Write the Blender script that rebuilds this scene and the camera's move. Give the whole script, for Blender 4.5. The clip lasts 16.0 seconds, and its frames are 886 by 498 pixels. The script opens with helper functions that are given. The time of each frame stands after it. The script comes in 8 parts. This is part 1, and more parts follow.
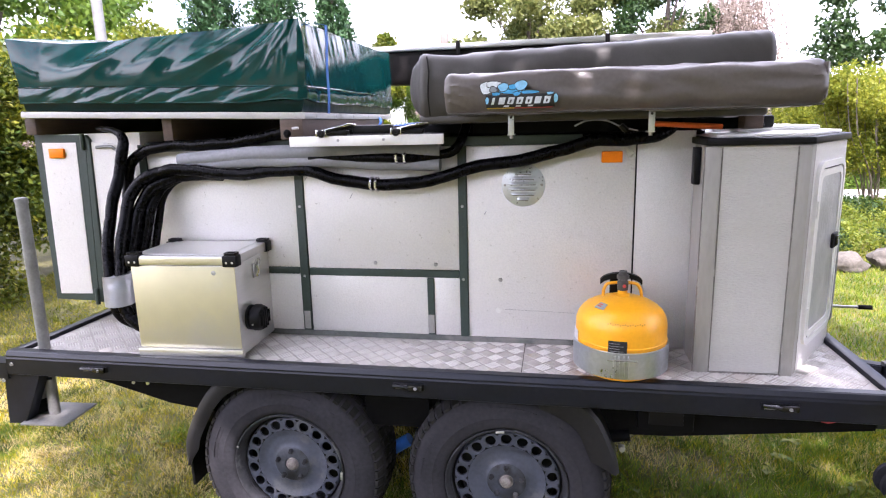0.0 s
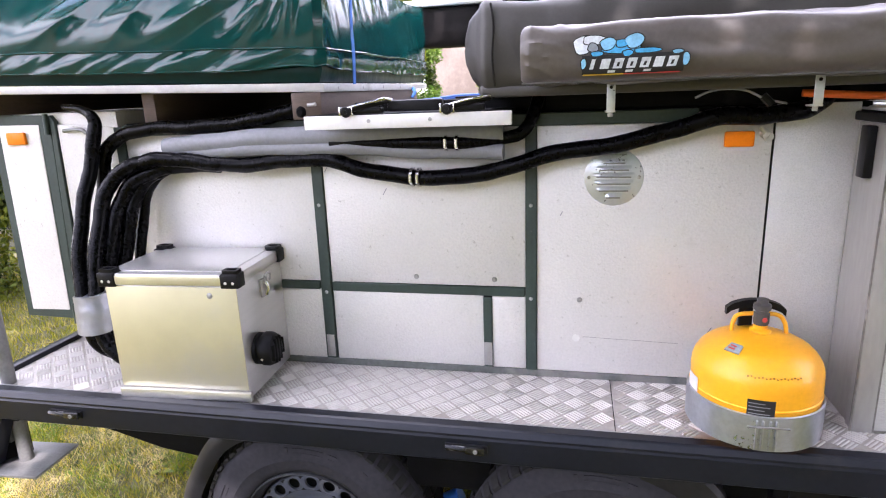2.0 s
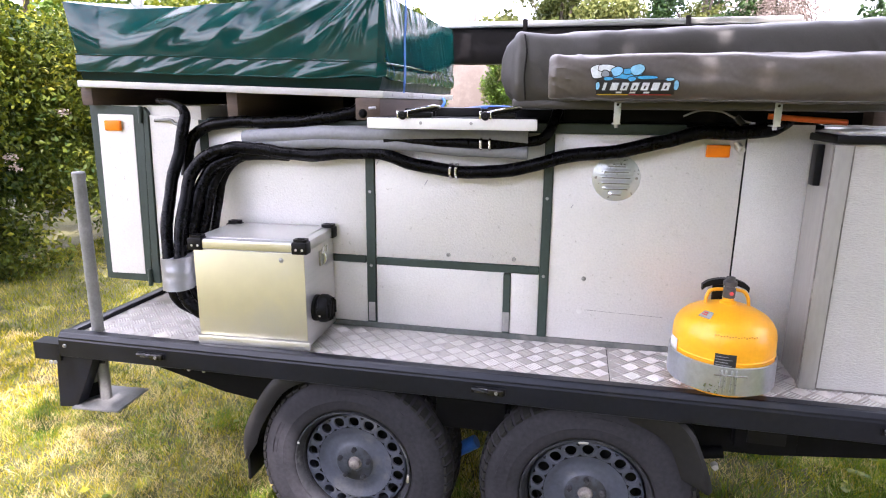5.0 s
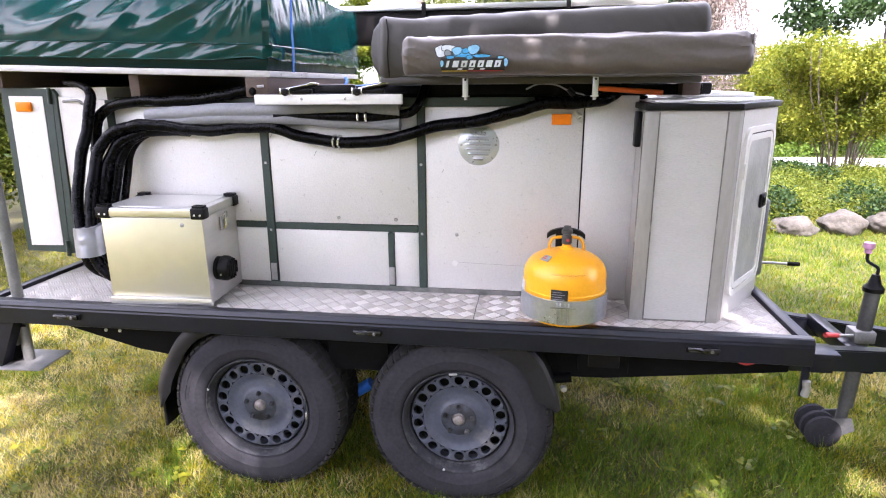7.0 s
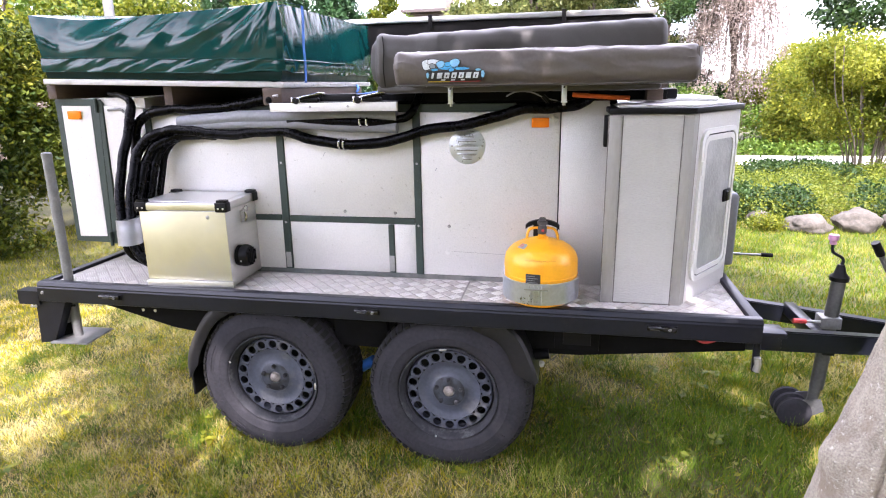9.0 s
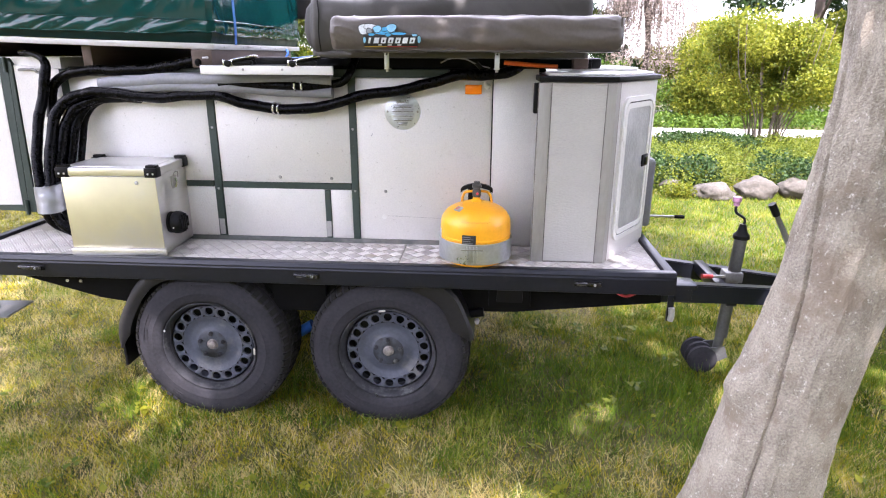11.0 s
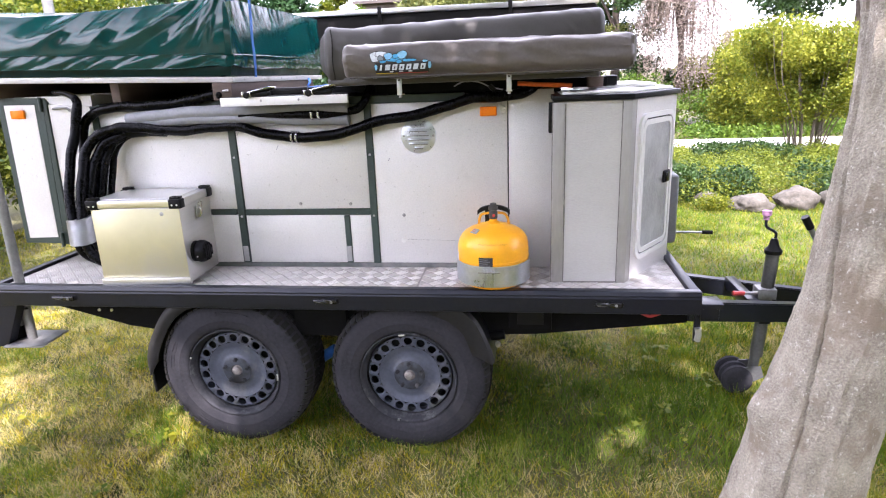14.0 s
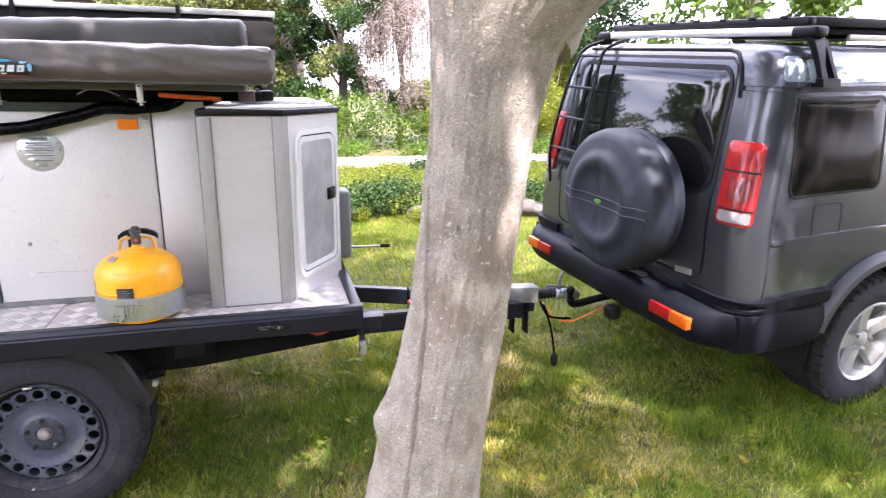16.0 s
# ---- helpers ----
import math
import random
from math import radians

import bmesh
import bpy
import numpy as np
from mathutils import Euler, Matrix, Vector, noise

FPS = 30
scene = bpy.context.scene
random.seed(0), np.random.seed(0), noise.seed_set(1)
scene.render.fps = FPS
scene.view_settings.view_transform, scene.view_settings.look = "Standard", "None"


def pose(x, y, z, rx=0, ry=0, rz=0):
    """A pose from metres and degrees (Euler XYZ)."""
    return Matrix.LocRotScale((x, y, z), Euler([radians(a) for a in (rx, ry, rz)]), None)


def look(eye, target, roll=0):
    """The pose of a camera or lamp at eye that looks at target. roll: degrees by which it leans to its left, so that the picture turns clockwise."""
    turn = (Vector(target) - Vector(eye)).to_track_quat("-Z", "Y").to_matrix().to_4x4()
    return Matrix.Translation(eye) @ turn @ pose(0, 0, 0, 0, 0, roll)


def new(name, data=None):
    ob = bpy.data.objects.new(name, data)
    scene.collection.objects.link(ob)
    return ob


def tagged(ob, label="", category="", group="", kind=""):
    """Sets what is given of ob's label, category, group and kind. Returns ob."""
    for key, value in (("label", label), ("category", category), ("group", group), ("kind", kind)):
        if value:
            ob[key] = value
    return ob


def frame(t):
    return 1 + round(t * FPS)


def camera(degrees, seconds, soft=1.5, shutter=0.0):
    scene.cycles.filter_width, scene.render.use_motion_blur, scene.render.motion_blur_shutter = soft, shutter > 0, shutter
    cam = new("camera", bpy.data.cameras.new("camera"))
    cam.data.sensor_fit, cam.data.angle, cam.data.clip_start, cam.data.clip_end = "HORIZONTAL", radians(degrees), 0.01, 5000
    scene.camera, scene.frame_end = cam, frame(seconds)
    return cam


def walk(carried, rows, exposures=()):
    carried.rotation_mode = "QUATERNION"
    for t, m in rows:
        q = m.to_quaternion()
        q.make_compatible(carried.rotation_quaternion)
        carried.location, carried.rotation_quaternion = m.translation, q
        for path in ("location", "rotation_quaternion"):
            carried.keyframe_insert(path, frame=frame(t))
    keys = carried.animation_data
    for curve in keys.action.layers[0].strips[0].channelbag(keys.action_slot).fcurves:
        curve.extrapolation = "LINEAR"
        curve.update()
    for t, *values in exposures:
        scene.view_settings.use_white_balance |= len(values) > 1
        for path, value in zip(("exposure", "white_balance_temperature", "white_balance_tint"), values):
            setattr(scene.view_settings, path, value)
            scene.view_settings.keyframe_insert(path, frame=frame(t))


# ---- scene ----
cam = camera(72.3, 16.0, soft=1.1, shutter=0.25)
PATH = [
    (0, (0.164, -1.949, 1.607), (-0.2033, -0.0256, 1.1994), -1.52),
    (0.5, (0.011, -1.807, 1.622), (-0.2860, 0.1105, 1.1370), -1.69),
    (1, (-0.049, -1.646, 1.616), (-0.3850, 0.2674, 1.1396), -1.99),
    (1.5, (-0.036, -1.487, 1.618), (-0.4298, 0.4182, 1.1546), -1.72),
    (2, (-0.060, -1.442, 1.627), (-0.4823, 0.4462, 1.1195), -2.28),
    (2.5, (-0.088, -1.484, 1.631), (-0.4923, 0.4113, 1.1375), -0.84),
    (3, (-0.123, -1.584, 1.635), (-0.5708, 0.3054, 1.1549), -0.85),
    (3.2, (-0.139, -1.628, 1.646), (-0.5894, 0.2532, 1.1369), -1.33),
    (5.3, (-0.074, -1.858, 1.62), (-0.478, 0.044, 1.152), 0.5),
    (5.5, (-0.033, -1.871, 1.634), (-0.439, 0.024, 1.14), -0.5),
    (6, (0.125, -1.962, 1.597), (-0.332, -0.084, 1.08), 0.0),
    (6.5, (0.221, -2.02, 1.589), (-0.249, -0.141, 1.09), -1.7),
    (7, (0.25, -2.078, 1.607), (-0.033, -0.169, 1.08), -0.4),
    (7.5, (0.292, -2.23, 1.627), (-0.012, -0.325, 1.097), -0.4),
    (8, (0.361, -2.282, 1.613), (0.048, -0.377, 1.09), -1.4),
    (8.2, (0.427, -2.296, 1.628), (0.036, -0.402, 1.12), -1.0),
    (10.3, (0.475, -2.388, 1.637), (0.118, -0.501, 1.079), -1.3),
    (10.5, (0.45, -2.405, 1.637), (0.133, -0.511, 1.076), -1.4),
    (11, (0.424, -2.424, 1.619), (0.282, -0.525, 1.007), 0.2),
    (11.5, (0.476, -2.416, 1.621), (0.292, -0.516, 1.023), 0.6),
    (12, (0.52, -2.423, 1.624), (0.219, -0.549, 0.992), -0.6),
    (12.5, (0.553, -2.437, 1.624), (0.217, -0.557, 1.03), 0.2),
    (13, (0.564, -2.425, 1.63), (0.238, -0.539, 1.048), -0.4),
    (13.5, (0.544, -2.403, 1.634), (0.234, -0.516, 1.047), -1.4),
    (14, (0.507, -2.398, 1.634), (0.24, -0.495, 1.081), -2.2),
    (14.5, (0.531, -2.384, 1.621), (0.461, -0.472, 1.036), -0.7),
    (15, (0.653, -2.359, 1.625), (0.862, -0.453, 1.058), 1.7),
    (15.5, (0.776, -2.348, 1.628), (1.156, -0.456, 1.104), 1.9),
    (16, (0.868, -2.343, 1.626), (1.401, -0.485, 1.112), 0.8),
]
walk(cam, [(t, look(eye, target, roll)) for t, eye, target, roll in PATH], [(0.0, 2.03, 6090, 29), (1.5, 2.21, 6090, 29), (3.0, 2.23, 6090, 29), (7.0, 2.23, 6090, 29), (11.0, 2.19, 6070, 28), (13.0, 2.09, 6050, 27), (16.0, 2.30, 6080, 29)])

# ---- world, sun, exposure ----
SUN_FROM = Vector((0.12, -0.60, 0.95)).normalized()
world = bpy.data.worlds.new("sky")
scene.world = world
world.use_nodes = True
wn, wl = world.node_tree.nodes, world.node_tree.links
wn.clear()
w_out = wn.new("ShaderNodeOutputWorld")
w_bg = wn.new("ShaderNodeBackground")
w_sky = wn.new("ShaderNodeTexSky")
w_sky.sky_type = "NISHITA"
w_sky.sun_disc = False
w_sky.sun_elevation = math.asin(SUN_FROM.z)
w_sky.sun_rotation = math.atan2(SUN_FROM.x, SUN_FROM.y)
w_co = wn.new("ShaderNodeTexCoord")
w_map = wn.new("ShaderNodeMapping")
w_map.inputs["Scale"].default_value = (1.0, 1.0, 2.4)
w_noise = wn.new("ShaderNodeTexNoise")
w_noise.inputs["Scale"].default_value = 2.1
w_noise.inputs["Detail"].default_value = 7.0
w_noise.inputs["Roughness"].default_value = 0.58
w_ramp = wn.new("ShaderNodeValToRGB")
w_ramp.color_ramp.elements[0].position = 0.36
w_ramp.color_ramp.elements[1].position = 0.58
w_mix = wn.new("ShaderNodeMixRGB")
w_mix.inputs["Color2"].default_value = (14.5, 14.7, 15.2, 1)
wl.new(w_co.outputs["Generated"], w_map.inputs["Vector"])
wl.new(w_map.outputs["Vector"], w_noise.inputs["Vector"])
wl.new(w_noise.outputs["Fac"], w_ramp.inputs["Fac"])
wl.new(w_ramp.outputs["Color"], w_mix.inputs["Fac"])
wl.new(w_sky.outputs["Color"], w_mix.inputs["Color1"])
wl.new(w_mix.outputs["Color"], w_bg.inputs["Color"])
w_bg.inputs["Strength"].default_value = 0.15
wl.new(w_bg.outputs["Background"], w_out.inputs["Surface"])

sun_data = bpy.data.lights.new("sun", "SUN")
sun_data.energy, sun_data.angle, sun_data.color = 4.4, radians(0.7), (1.0, 0.95, 0.86)
sun = new("sun", sun_data)
sun.matrix_world = look((0, 0, 0), -SUN_FROM)

# ---- materials ----
MATS = {}


def mat(name, col, rough=0.5, metal=0.0, var=0.18, scale=6.0, fine=60.0, bump=0.15, stretch=(1, 1, 1), stain=None, stain_at=0.62,
        coat=0.0, depth=0.002, rvar=0.12, spec=0.5, island=0.0, wear=None, wear_at=0.68):
    """A surface with a colour that varies at two scales, roughness that follows it, and a fine relief."""
    m = bpy.data.materials.new(name)
    m.use_nodes = True
    n, l = m.node_tree.nodes, m.node_tree.links
    p = n["Principled BSDF"]
    co = n.new("ShaderNodeTexCoord")
    mp = n.new("ShaderNodeMapping")
    mp.inputs["Scale"].default_value = stretch
    l.new(co.outputs["Object"], mp.inputs["Vector"])
    big = n.new("ShaderNodeTexNoise")
    big.inputs["Scale"].default_value, big.inputs["Detail"].default_value = scale, 5
    small = n.new("ShaderNodeTexNoise")
    small.inputs["Scale"].default_value, small.inputs["Detail"].default_value = fine, 4
    for t in (big, small):
        l.new(mp.outputs["Vector"], t.inputs["Vector"])
    add = n.new("ShaderNodeMath")
    add.operation = "ADD"
    l.new(big.outputs["Fac"], add.inputs[0])
    l.new(small.outputs["Fac"], add.inputs[1])
    half = n.new("ShaderNodeMath")
    half.operation = "MULTIPLY"
    half.inputs[1].default_value = 0.5
    l.new(add.outputs[0], half.inputs[0])
    ramp = n.new("ShaderNodeValToRGB")
    ramp.color_ramp.elements[0].position, ramp.color_ramp.elements[1].position = 0.32, 0.68
    ramp.color_ramp.elements[0].color = (*[c * (1 - var) for c in col], 1)
    ramp.color_ramp.elements[1].color = (*[min(1, c * (1 + var)) for c in col], 1)
    l.new(half.outputs[0], ramp.inputs["Fac"])
    last = ramp.outputs["Color"]
    for colour, at, sc in ((stain, stain_at, scale * 0.45), (wear, wear_at, fine * 0.4)):
        if colour is None:
            continue
        t = n.new("ShaderNodeTexNoise")
        t.inputs["Scale"].default_value, t.inputs["Detail"].default_value, t.inputs["Roughness"].default_value = sc, 8, 0.65
        l.new(mp.outputs["Vector"], t.inputs["Vector"])
        r = n.new("ShaderNodeValToRGB")
        r.color_ramp.elements[0].position, r.color_ramp.elements[1].position = at, at + 0.1
        l.new(t.outputs["Fac"], r.inputs["Fac"])
        mx = n.new("ShaderNodeMixRGB")
        mx.inputs["Color2"].default_value = (*colour, 1)
        l.new(r.outputs["Color"], mx.inputs["Fac"])
        l.new(last, mx.inputs["Color1"])
        last = mx.outputs["Color"]
    if island:
        g = n.new("ShaderNodeNewGeometry")
        r = n.new("ShaderNodeMapRange")
        r.inputs["To Min"].default_value, r.inputs["To Max"].default_value = 1 - island, 1 + island
        l.new(g.outputs["Random Per Island"], r.inputs["Value"])
        mx = n.new("ShaderNodeMixRGB")
        mx.blend_type = "MULTIPLY"
        mx.inputs["Fac"].default_value = 1
        l.new(last, mx.inputs["Color1"])
        l.new(r.outputs["Result"], mx.inputs["Color2"])
        last = mx.outputs["Color"]
    l.new(last, p.inputs["Base Color"])
    rr = n.new("ShaderNodeMapRange")
    rr.inputs["To Min"].default_value, rr.inputs["To Max"].default_value = max(0.02, rough - rvar), min(1, rough + rvar)
    l.new(half.outputs[0], rr.inputs["Value"])
    l.new(rr.outputs["Result"], p.inputs["Roughness"])
    p.inputs["Metallic"].default_value = metal
    p.inputs["Coat Weight"].default_value = coat
    p.inputs["Specular IOR Level"].default_value = spec
    if bump:
        b = n.new("ShaderNodeBump")
        b.inputs["Strength"].default_value, b.inputs["Distance"].default_value = bump, depth
        l.new(half.outputs[0], b.inputs["Height"])
        l.new(b.outputs["Normal"], p.inputs["Normal"])
    MATS[name] = m
    return m


def leaf_mat(name, dark, light, glow=0.35, rough=0.45, third=None, patchy=1.5, grain=1.1, centre=0.36):
    """Leaves or blades: a colour of its own for each, and light that comes through."""
    m = bpy.data.materials.new(name)
    m.use_nodes = True
    n, l = m.node_tree.nodes, m.node_tree.links
    p, out = n["Principled BSDF"], n["Material Output"]
    g = n.new("ShaderNodeNewGeometry")
    ramp = n.new("ShaderNodeValToRGB")
    ramp.color_ramp.elements[0].color, ramp.color_ramp.elements[1].color = (*dark, 1), (*light, 1)
    if third:
        e = ramp.color_ramp.elements.new(0.82)
        e.color = (*light, 1)
        ramp.color_ramp.elements[2].color = (*third, 1)
    co = n.new("ShaderNodeTexCoord")
    ns = n.new("ShaderNodeTexNoise")
    ns.inputs["Scale"].default_value, ns.inputs["Detail"].default_value = grain, 5
    l.new(co.outputs["Object"], ns.inputs["Vector"])
    mr = n.new("ShaderNodeMath")
    mr.operation = "MULTIPLY_ADD"
    mr.inputs[1].default_value, mr.inputs[2].default_value = 0.85, -0.17
    l.new(g.outputs["Random Per Island"], mr.inputs[0])
    ad = n.new("ShaderNodeMath")
    ad.operation = "MULTIPLY_ADD"
    ad.inputs[1].default_value = patchy
    sub = n.new("ShaderNodeMath")
    sub.operation = "SUBTRACT"
    sub.inputs[1].default_value = centre
    l.new(ns.outputs["Fac"], sub.inputs[0])
    l.new(sub.outputs[0], ad.inputs[0])
    l.new(mr.outputs[0], ad.inputs[2])
    l.new(ad.outputs[0], ramp.inputs["Fac"])
    l.new(ramp.outputs["Color"], p.inputs["Base Color"])
    p.inputs["Roughness"].default_value = rough
    p.inputs["Specular IOR Level"].default_value = 0.22
    tr = n.new("ShaderNodeBsdfTranslucent")
    l.new(ramp.outputs["Color"], tr.inputs["Color"])
    mx = n.new("ShaderNodeMixShader")
    mx.inputs["Fac"].default_value = glow
    l.new(p.outputs["BSDF"], mx.inputs[1])
    l.new(tr.outputs["BSDF"], mx.inputs[2])
    l.new(mx.outputs["Shader"], out.inputs["Surface"])
    MATS[name] = m
    return m


M_PANEL = mat("stucco_panel", (0.66, 0.642, 0.615), 0.42, 0.25, 0.08, 3.0, 140, 0.9, depth=0.0038, stain=(0.49, 0.46, 0.42), stain_at=0.62, wear=(0.45, 0.43, 0.39), wear_at=0.63)
M_PANEL2 = mat("stucco_panel_coarse", (0.61, 0.60, 0.58), 0.40, 0.33, 0.12, 3.0, 260, 1.0, depth=0.0034, stain=(0.42, 0.40, 0.37), stain_at=0.68)
M_TRIM = mat("grey_white_corner_strip", (0.35, 0.34, 0.31), 0.5, 0.25, 0.12, 6, 70, 0.2, stretch=(1, 1, 0.25), stain=(0.29, 0.275, 0.245), stain_at=0.57, wear=(0.20, 0.18, 0.15), wear_at=0.70)
M_RIBBED = mat("ribbed_panel", (0.50, 0.49, 0.46), 0.48, 0.15, 0.08, 3.0, 110, 1.0, stretch=(0.7, 0.7, 2.6), depth=0.007, stain=(0.45, 0.43, 0.38), stain_at=0.66)
M_WHITE = mat("white_paint", (0.74, 0.73, 0.70), 0.35, 0, 0.05, 5, 80, 0.05, stain=(0.5, 0.47, 0.42), stain_at=0.7)
M_TRAY = mat("dull_white_tray", (0.50, 0.49, 0.47), 0.45, 0, 0.08, 5, 80, 0.08, stain=(0.34, 0.32, 0.29), stain_at=0.62)
M_GREEN_FRAME = mat("green_frame_paint", (0.024, 0.042, 0.034), 0.5, 0, 0.25, 9, 90, 0.2, wear=(0.18, 0.18, 0.16), wear_at=0.7)
M_BLACK_STEEL = mat("black_painted_steel", (0.0075, 0.0088, 0.0145), 0.33, 0, 0.3, 5, 60, 0.12, stain=(0.020, 0.019, 0.019), stain_at=0.6, spec=0.28)
M_RAIL = mat("blue_black_rail_paint", (0.0062, 0.0076, 0.0125), 0.34, 0, 0.3, 5, 60, 0.12, stain=(0.017, 0.017, 0.019), stain_at=0.6, spec=0.33)
M_DUSTY = mat("dusty_grey_green_strip", (0.105, 0.115, 0.105), 0.75, 0, 0.35, 9, 60, 0.3, stain=(0.20, 0.195, 0.18), stain_at=0.52)
M_GUARD = mat("scuffed_guard_plastic", (0.012, 0.012, 0.0135), 0.45, 0, 0.3, 6, 60, 0.2, stain=(0.030, 0.029, 0.029), stain_at=0.58, spec=0.3)
M_TREADBAR = mat("polished_tread_bar", (0.54, 0.515, 0.485), 0.5, 0.18, 0.14, 7, 70, 0.1, stain=(0.44, 0.41, 0.375), stain_at=0.54)
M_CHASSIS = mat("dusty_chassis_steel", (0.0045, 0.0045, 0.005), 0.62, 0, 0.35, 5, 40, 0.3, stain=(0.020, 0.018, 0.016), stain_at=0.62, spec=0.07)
M_TYRE = mat("worn_rubber", (0.028, 0.0275, 0.0315), 0.8, 0, 0.3, 7, 70, 0.35, stain=(0.040, 0.039, 0.041), stain_at=0.58, spec=0.12)
M_TREAD = mat("tread_rubber", (0.022, 0.0215, 0.021), 0.88, 0, 0.25, 9, 80, 0.3, stain=(0.045, 0.042, 0.038), stain_at=0.6, spec=0.1)
M_RIM = mat("painted_rim", (0.055, 0.063, 0.086), 0.5, 0.1, 0.25, 9, 70, 0.15, stain=(0.12, 0.12, 0.125), stain_at=0.58, wear=(0.03, 0.03, 0.03), wear_at=0.68)
M_RUST = mat("rusty_cap", (0.20, 0.18, 0.165), 0.6, 0.3, 0.4, 60, 180, 0.4, stain=(0.34, 0.31, 0.28), stain_at=0.55)
M_ALU = mat("brushed_aluminium", (0.66, 0.65, 0.63), 0.33, 0.85, 0.08, 4, 140, 0.06, stretch=(1, 1, 14), stain=(0.5, 0.48, 0.45), stain_at=0.66)
M_ALU_DULL = mat("dull_aluminium", (0.40, 0.395, 0.385), 0.45, 0.7, 0.14, 7, 90, 0.2, stain=(0.3, 0.29, 0.27), stain_at=0.62)
M_CHECKER = mat("checker_plate", (0.42, 0.392, 0.36), 0.5, 0.35, 0.2, 7, 70, 0.25, stain=(0.33, 0.295, 0.26), stain_at=0.53)
M_GOLD = mat("yellow_film_aluminium", (0.60, 0.56, 0.37), 0.36, 0.55, 0.06, 2.2, 14, 0.02, stain=(0.57, 0.545, 0.44), stain_at=0.5)
M_JOCKEY = mat("dull_dark_zinc", (0.095, 0.098, 0.098), 0.5, 0.4, 0.25, 14, 90, 0.1, stain=(0.15, 0.15, 0.145), stain_at=0.6)
M_GALV = mat("galvanised_steel", (0.22, 0.22, 0.212), 0.55, 0.4, 0.2, 22, 120, 0.1, stain=(0.30, 0.295, 0.285), stain_at=0.6)
M_HAMMERED = mat("hammered_aluminium", (0.42, 0.425, 0.43), 0.38, 0.45, 0.12, 5, 75, 1.0, depth=0.006, stain=(0.55, 0.55, 0.55), stain_at=0.55)
M_VALVE = mat("dark_grey_valve", (0.055, 0.052, 0.052), 0.5, 0, 0.2, 30, 90, 0.1)
M_SCUFF = mat("grey_scuff", (0.30, 0.29, 0.28), 0.7, 0, 0.3, 30, 90, 0.1)
M_STEM = mat("brown_grey_stem", (0.15, 0.122, 0.095), 0.85, 0, 0.3, 12, 60, 0.4)
M_STAMP = mat("stamped_yellow", (0.42, 0.19, 0.01), 0.6, 0, 0.2, 40, 120, 0.1)
M_HUBFACE = mat("oily_hub", (0.040, 0.046, 0.060), 0.55, 0.1, 0.5, 25, 90, 0.3, stain=(0.012, 0.012, 0.013), stain_at=0.5)
M_SEALANT = mat("dirty_sealant", (0.17, 0.16, 0.145), 0.8, 0, 0.4, 20, 80, 0.3, stain=(0.35, 0.33, 0.30), stain_at=0.56)
M_GLOSS_BLACK = mat("glossy_black_plastic", (0.010, 0.010, 0.011), 0.22, 0, 0.2, 20, 120, 0.05, spec=0.5)
M_ZINC = mat("zinc_strap", (0.47, 0.50, 0.54), 0.30, 0.85, 0.14, 12, 90, 0.06, stain=(0.40, 0.42, 0.44), stain_at=0.58)
M_CHROME = mat("bright_steel", (0.68, 0.68, 0.68), 0.2, 1.0, 0.08, 20, 120, 0.03)
M_PLASTIC = mat("black_plastic", (0.006, 0.006, 0.007), 0.42, 0, 0.25, 12, 160, 0.15, spec=0.17)
M_HOSE = mat("black_hose_sleeve", (0.0018, 0.0018, 0.0026), 0.28, 0, 0.3, 10, 90, 0.35, spec=0.09)
M_FOAM = mat("grey_foam_tube", (0.21, 0.215, 0.235), 0.55, 0, 0.14, 7, 90, 0.2)
M_TAPE = mat("silver_tape", (0.30, 0.305, 0.325), 0.34, 0.6, 0.12, 10, 30, 0.8, depth=0.006)
M_YELLOW = mat("yellow_bottle_paint", (0.86, 0.385, 0.005), 0.38, 0, 0.07, 5, 90, 0.08, coat=0.08, stain=(0.66, 0.29, 0.02), stain_at=0.64, wear=(0.28, 0.15, 0.03), wear_at=0.76)
M_LABEL_BLACK = mat("black_label", (0.012, 0.012, 0.014), 0.5, 0, 0.3, 60, 200, 0.05)
M_LABEL_WHITE = mat("white_label", (0.62, 0.6, 0.62), 0.5, 0, 0.15, 40, 200, 0.05)
M_LABEL_RED = mat("red_label", (0.5, 0.05, 0.05), 0.45, 0, 0.15, 40, 200, 0.05)
M_ORANGE = mat("orange_reflector", (0.95, 0.24, 0.003), 0.35, 0, 0.06, 60, 260, 0.2, coat=0.1, spec=0.2)
M_RED_LENS = mat("red_lamp_lens", (0.235, 0.010, 0.009), 0.18, 0, 0.16, 30, 120, 0.15, coat=0.1, spec=0.3)
M_CLEAR_LENS = mat("clear_lamp_lens", (0.26, 0.25, 0.25), 0.15, 0.2, 0.1, 60, 160, 0.2, coat=0.6)
M_AMBER_LENS = mat("amber_lamp_lens", (0.50, 0.085, 0.006), 0.14, 0, 0.12, 50, 140, 0.2, coat=0.6)
M_WOOD = mat("weathered_brown_wood", (0.085, 0.058, 0.044), 0.7, 0, 0.3, 6, 60, 0.4, stretch=(1, 1, 7), stain=(0.045, 0.032, 0.026), stain_at=0.58)
M_TARP = mat("green_pvc_tarpaulin", (0.0008, 0.042, 0.040), 0.12, 0, 0.22, 4, 25, 0.05, coat=0.0, spec=0.37, depth=0.002, rvar=0.06, stain=(0.003, 0.05, 0.04), stain_at=0.6)
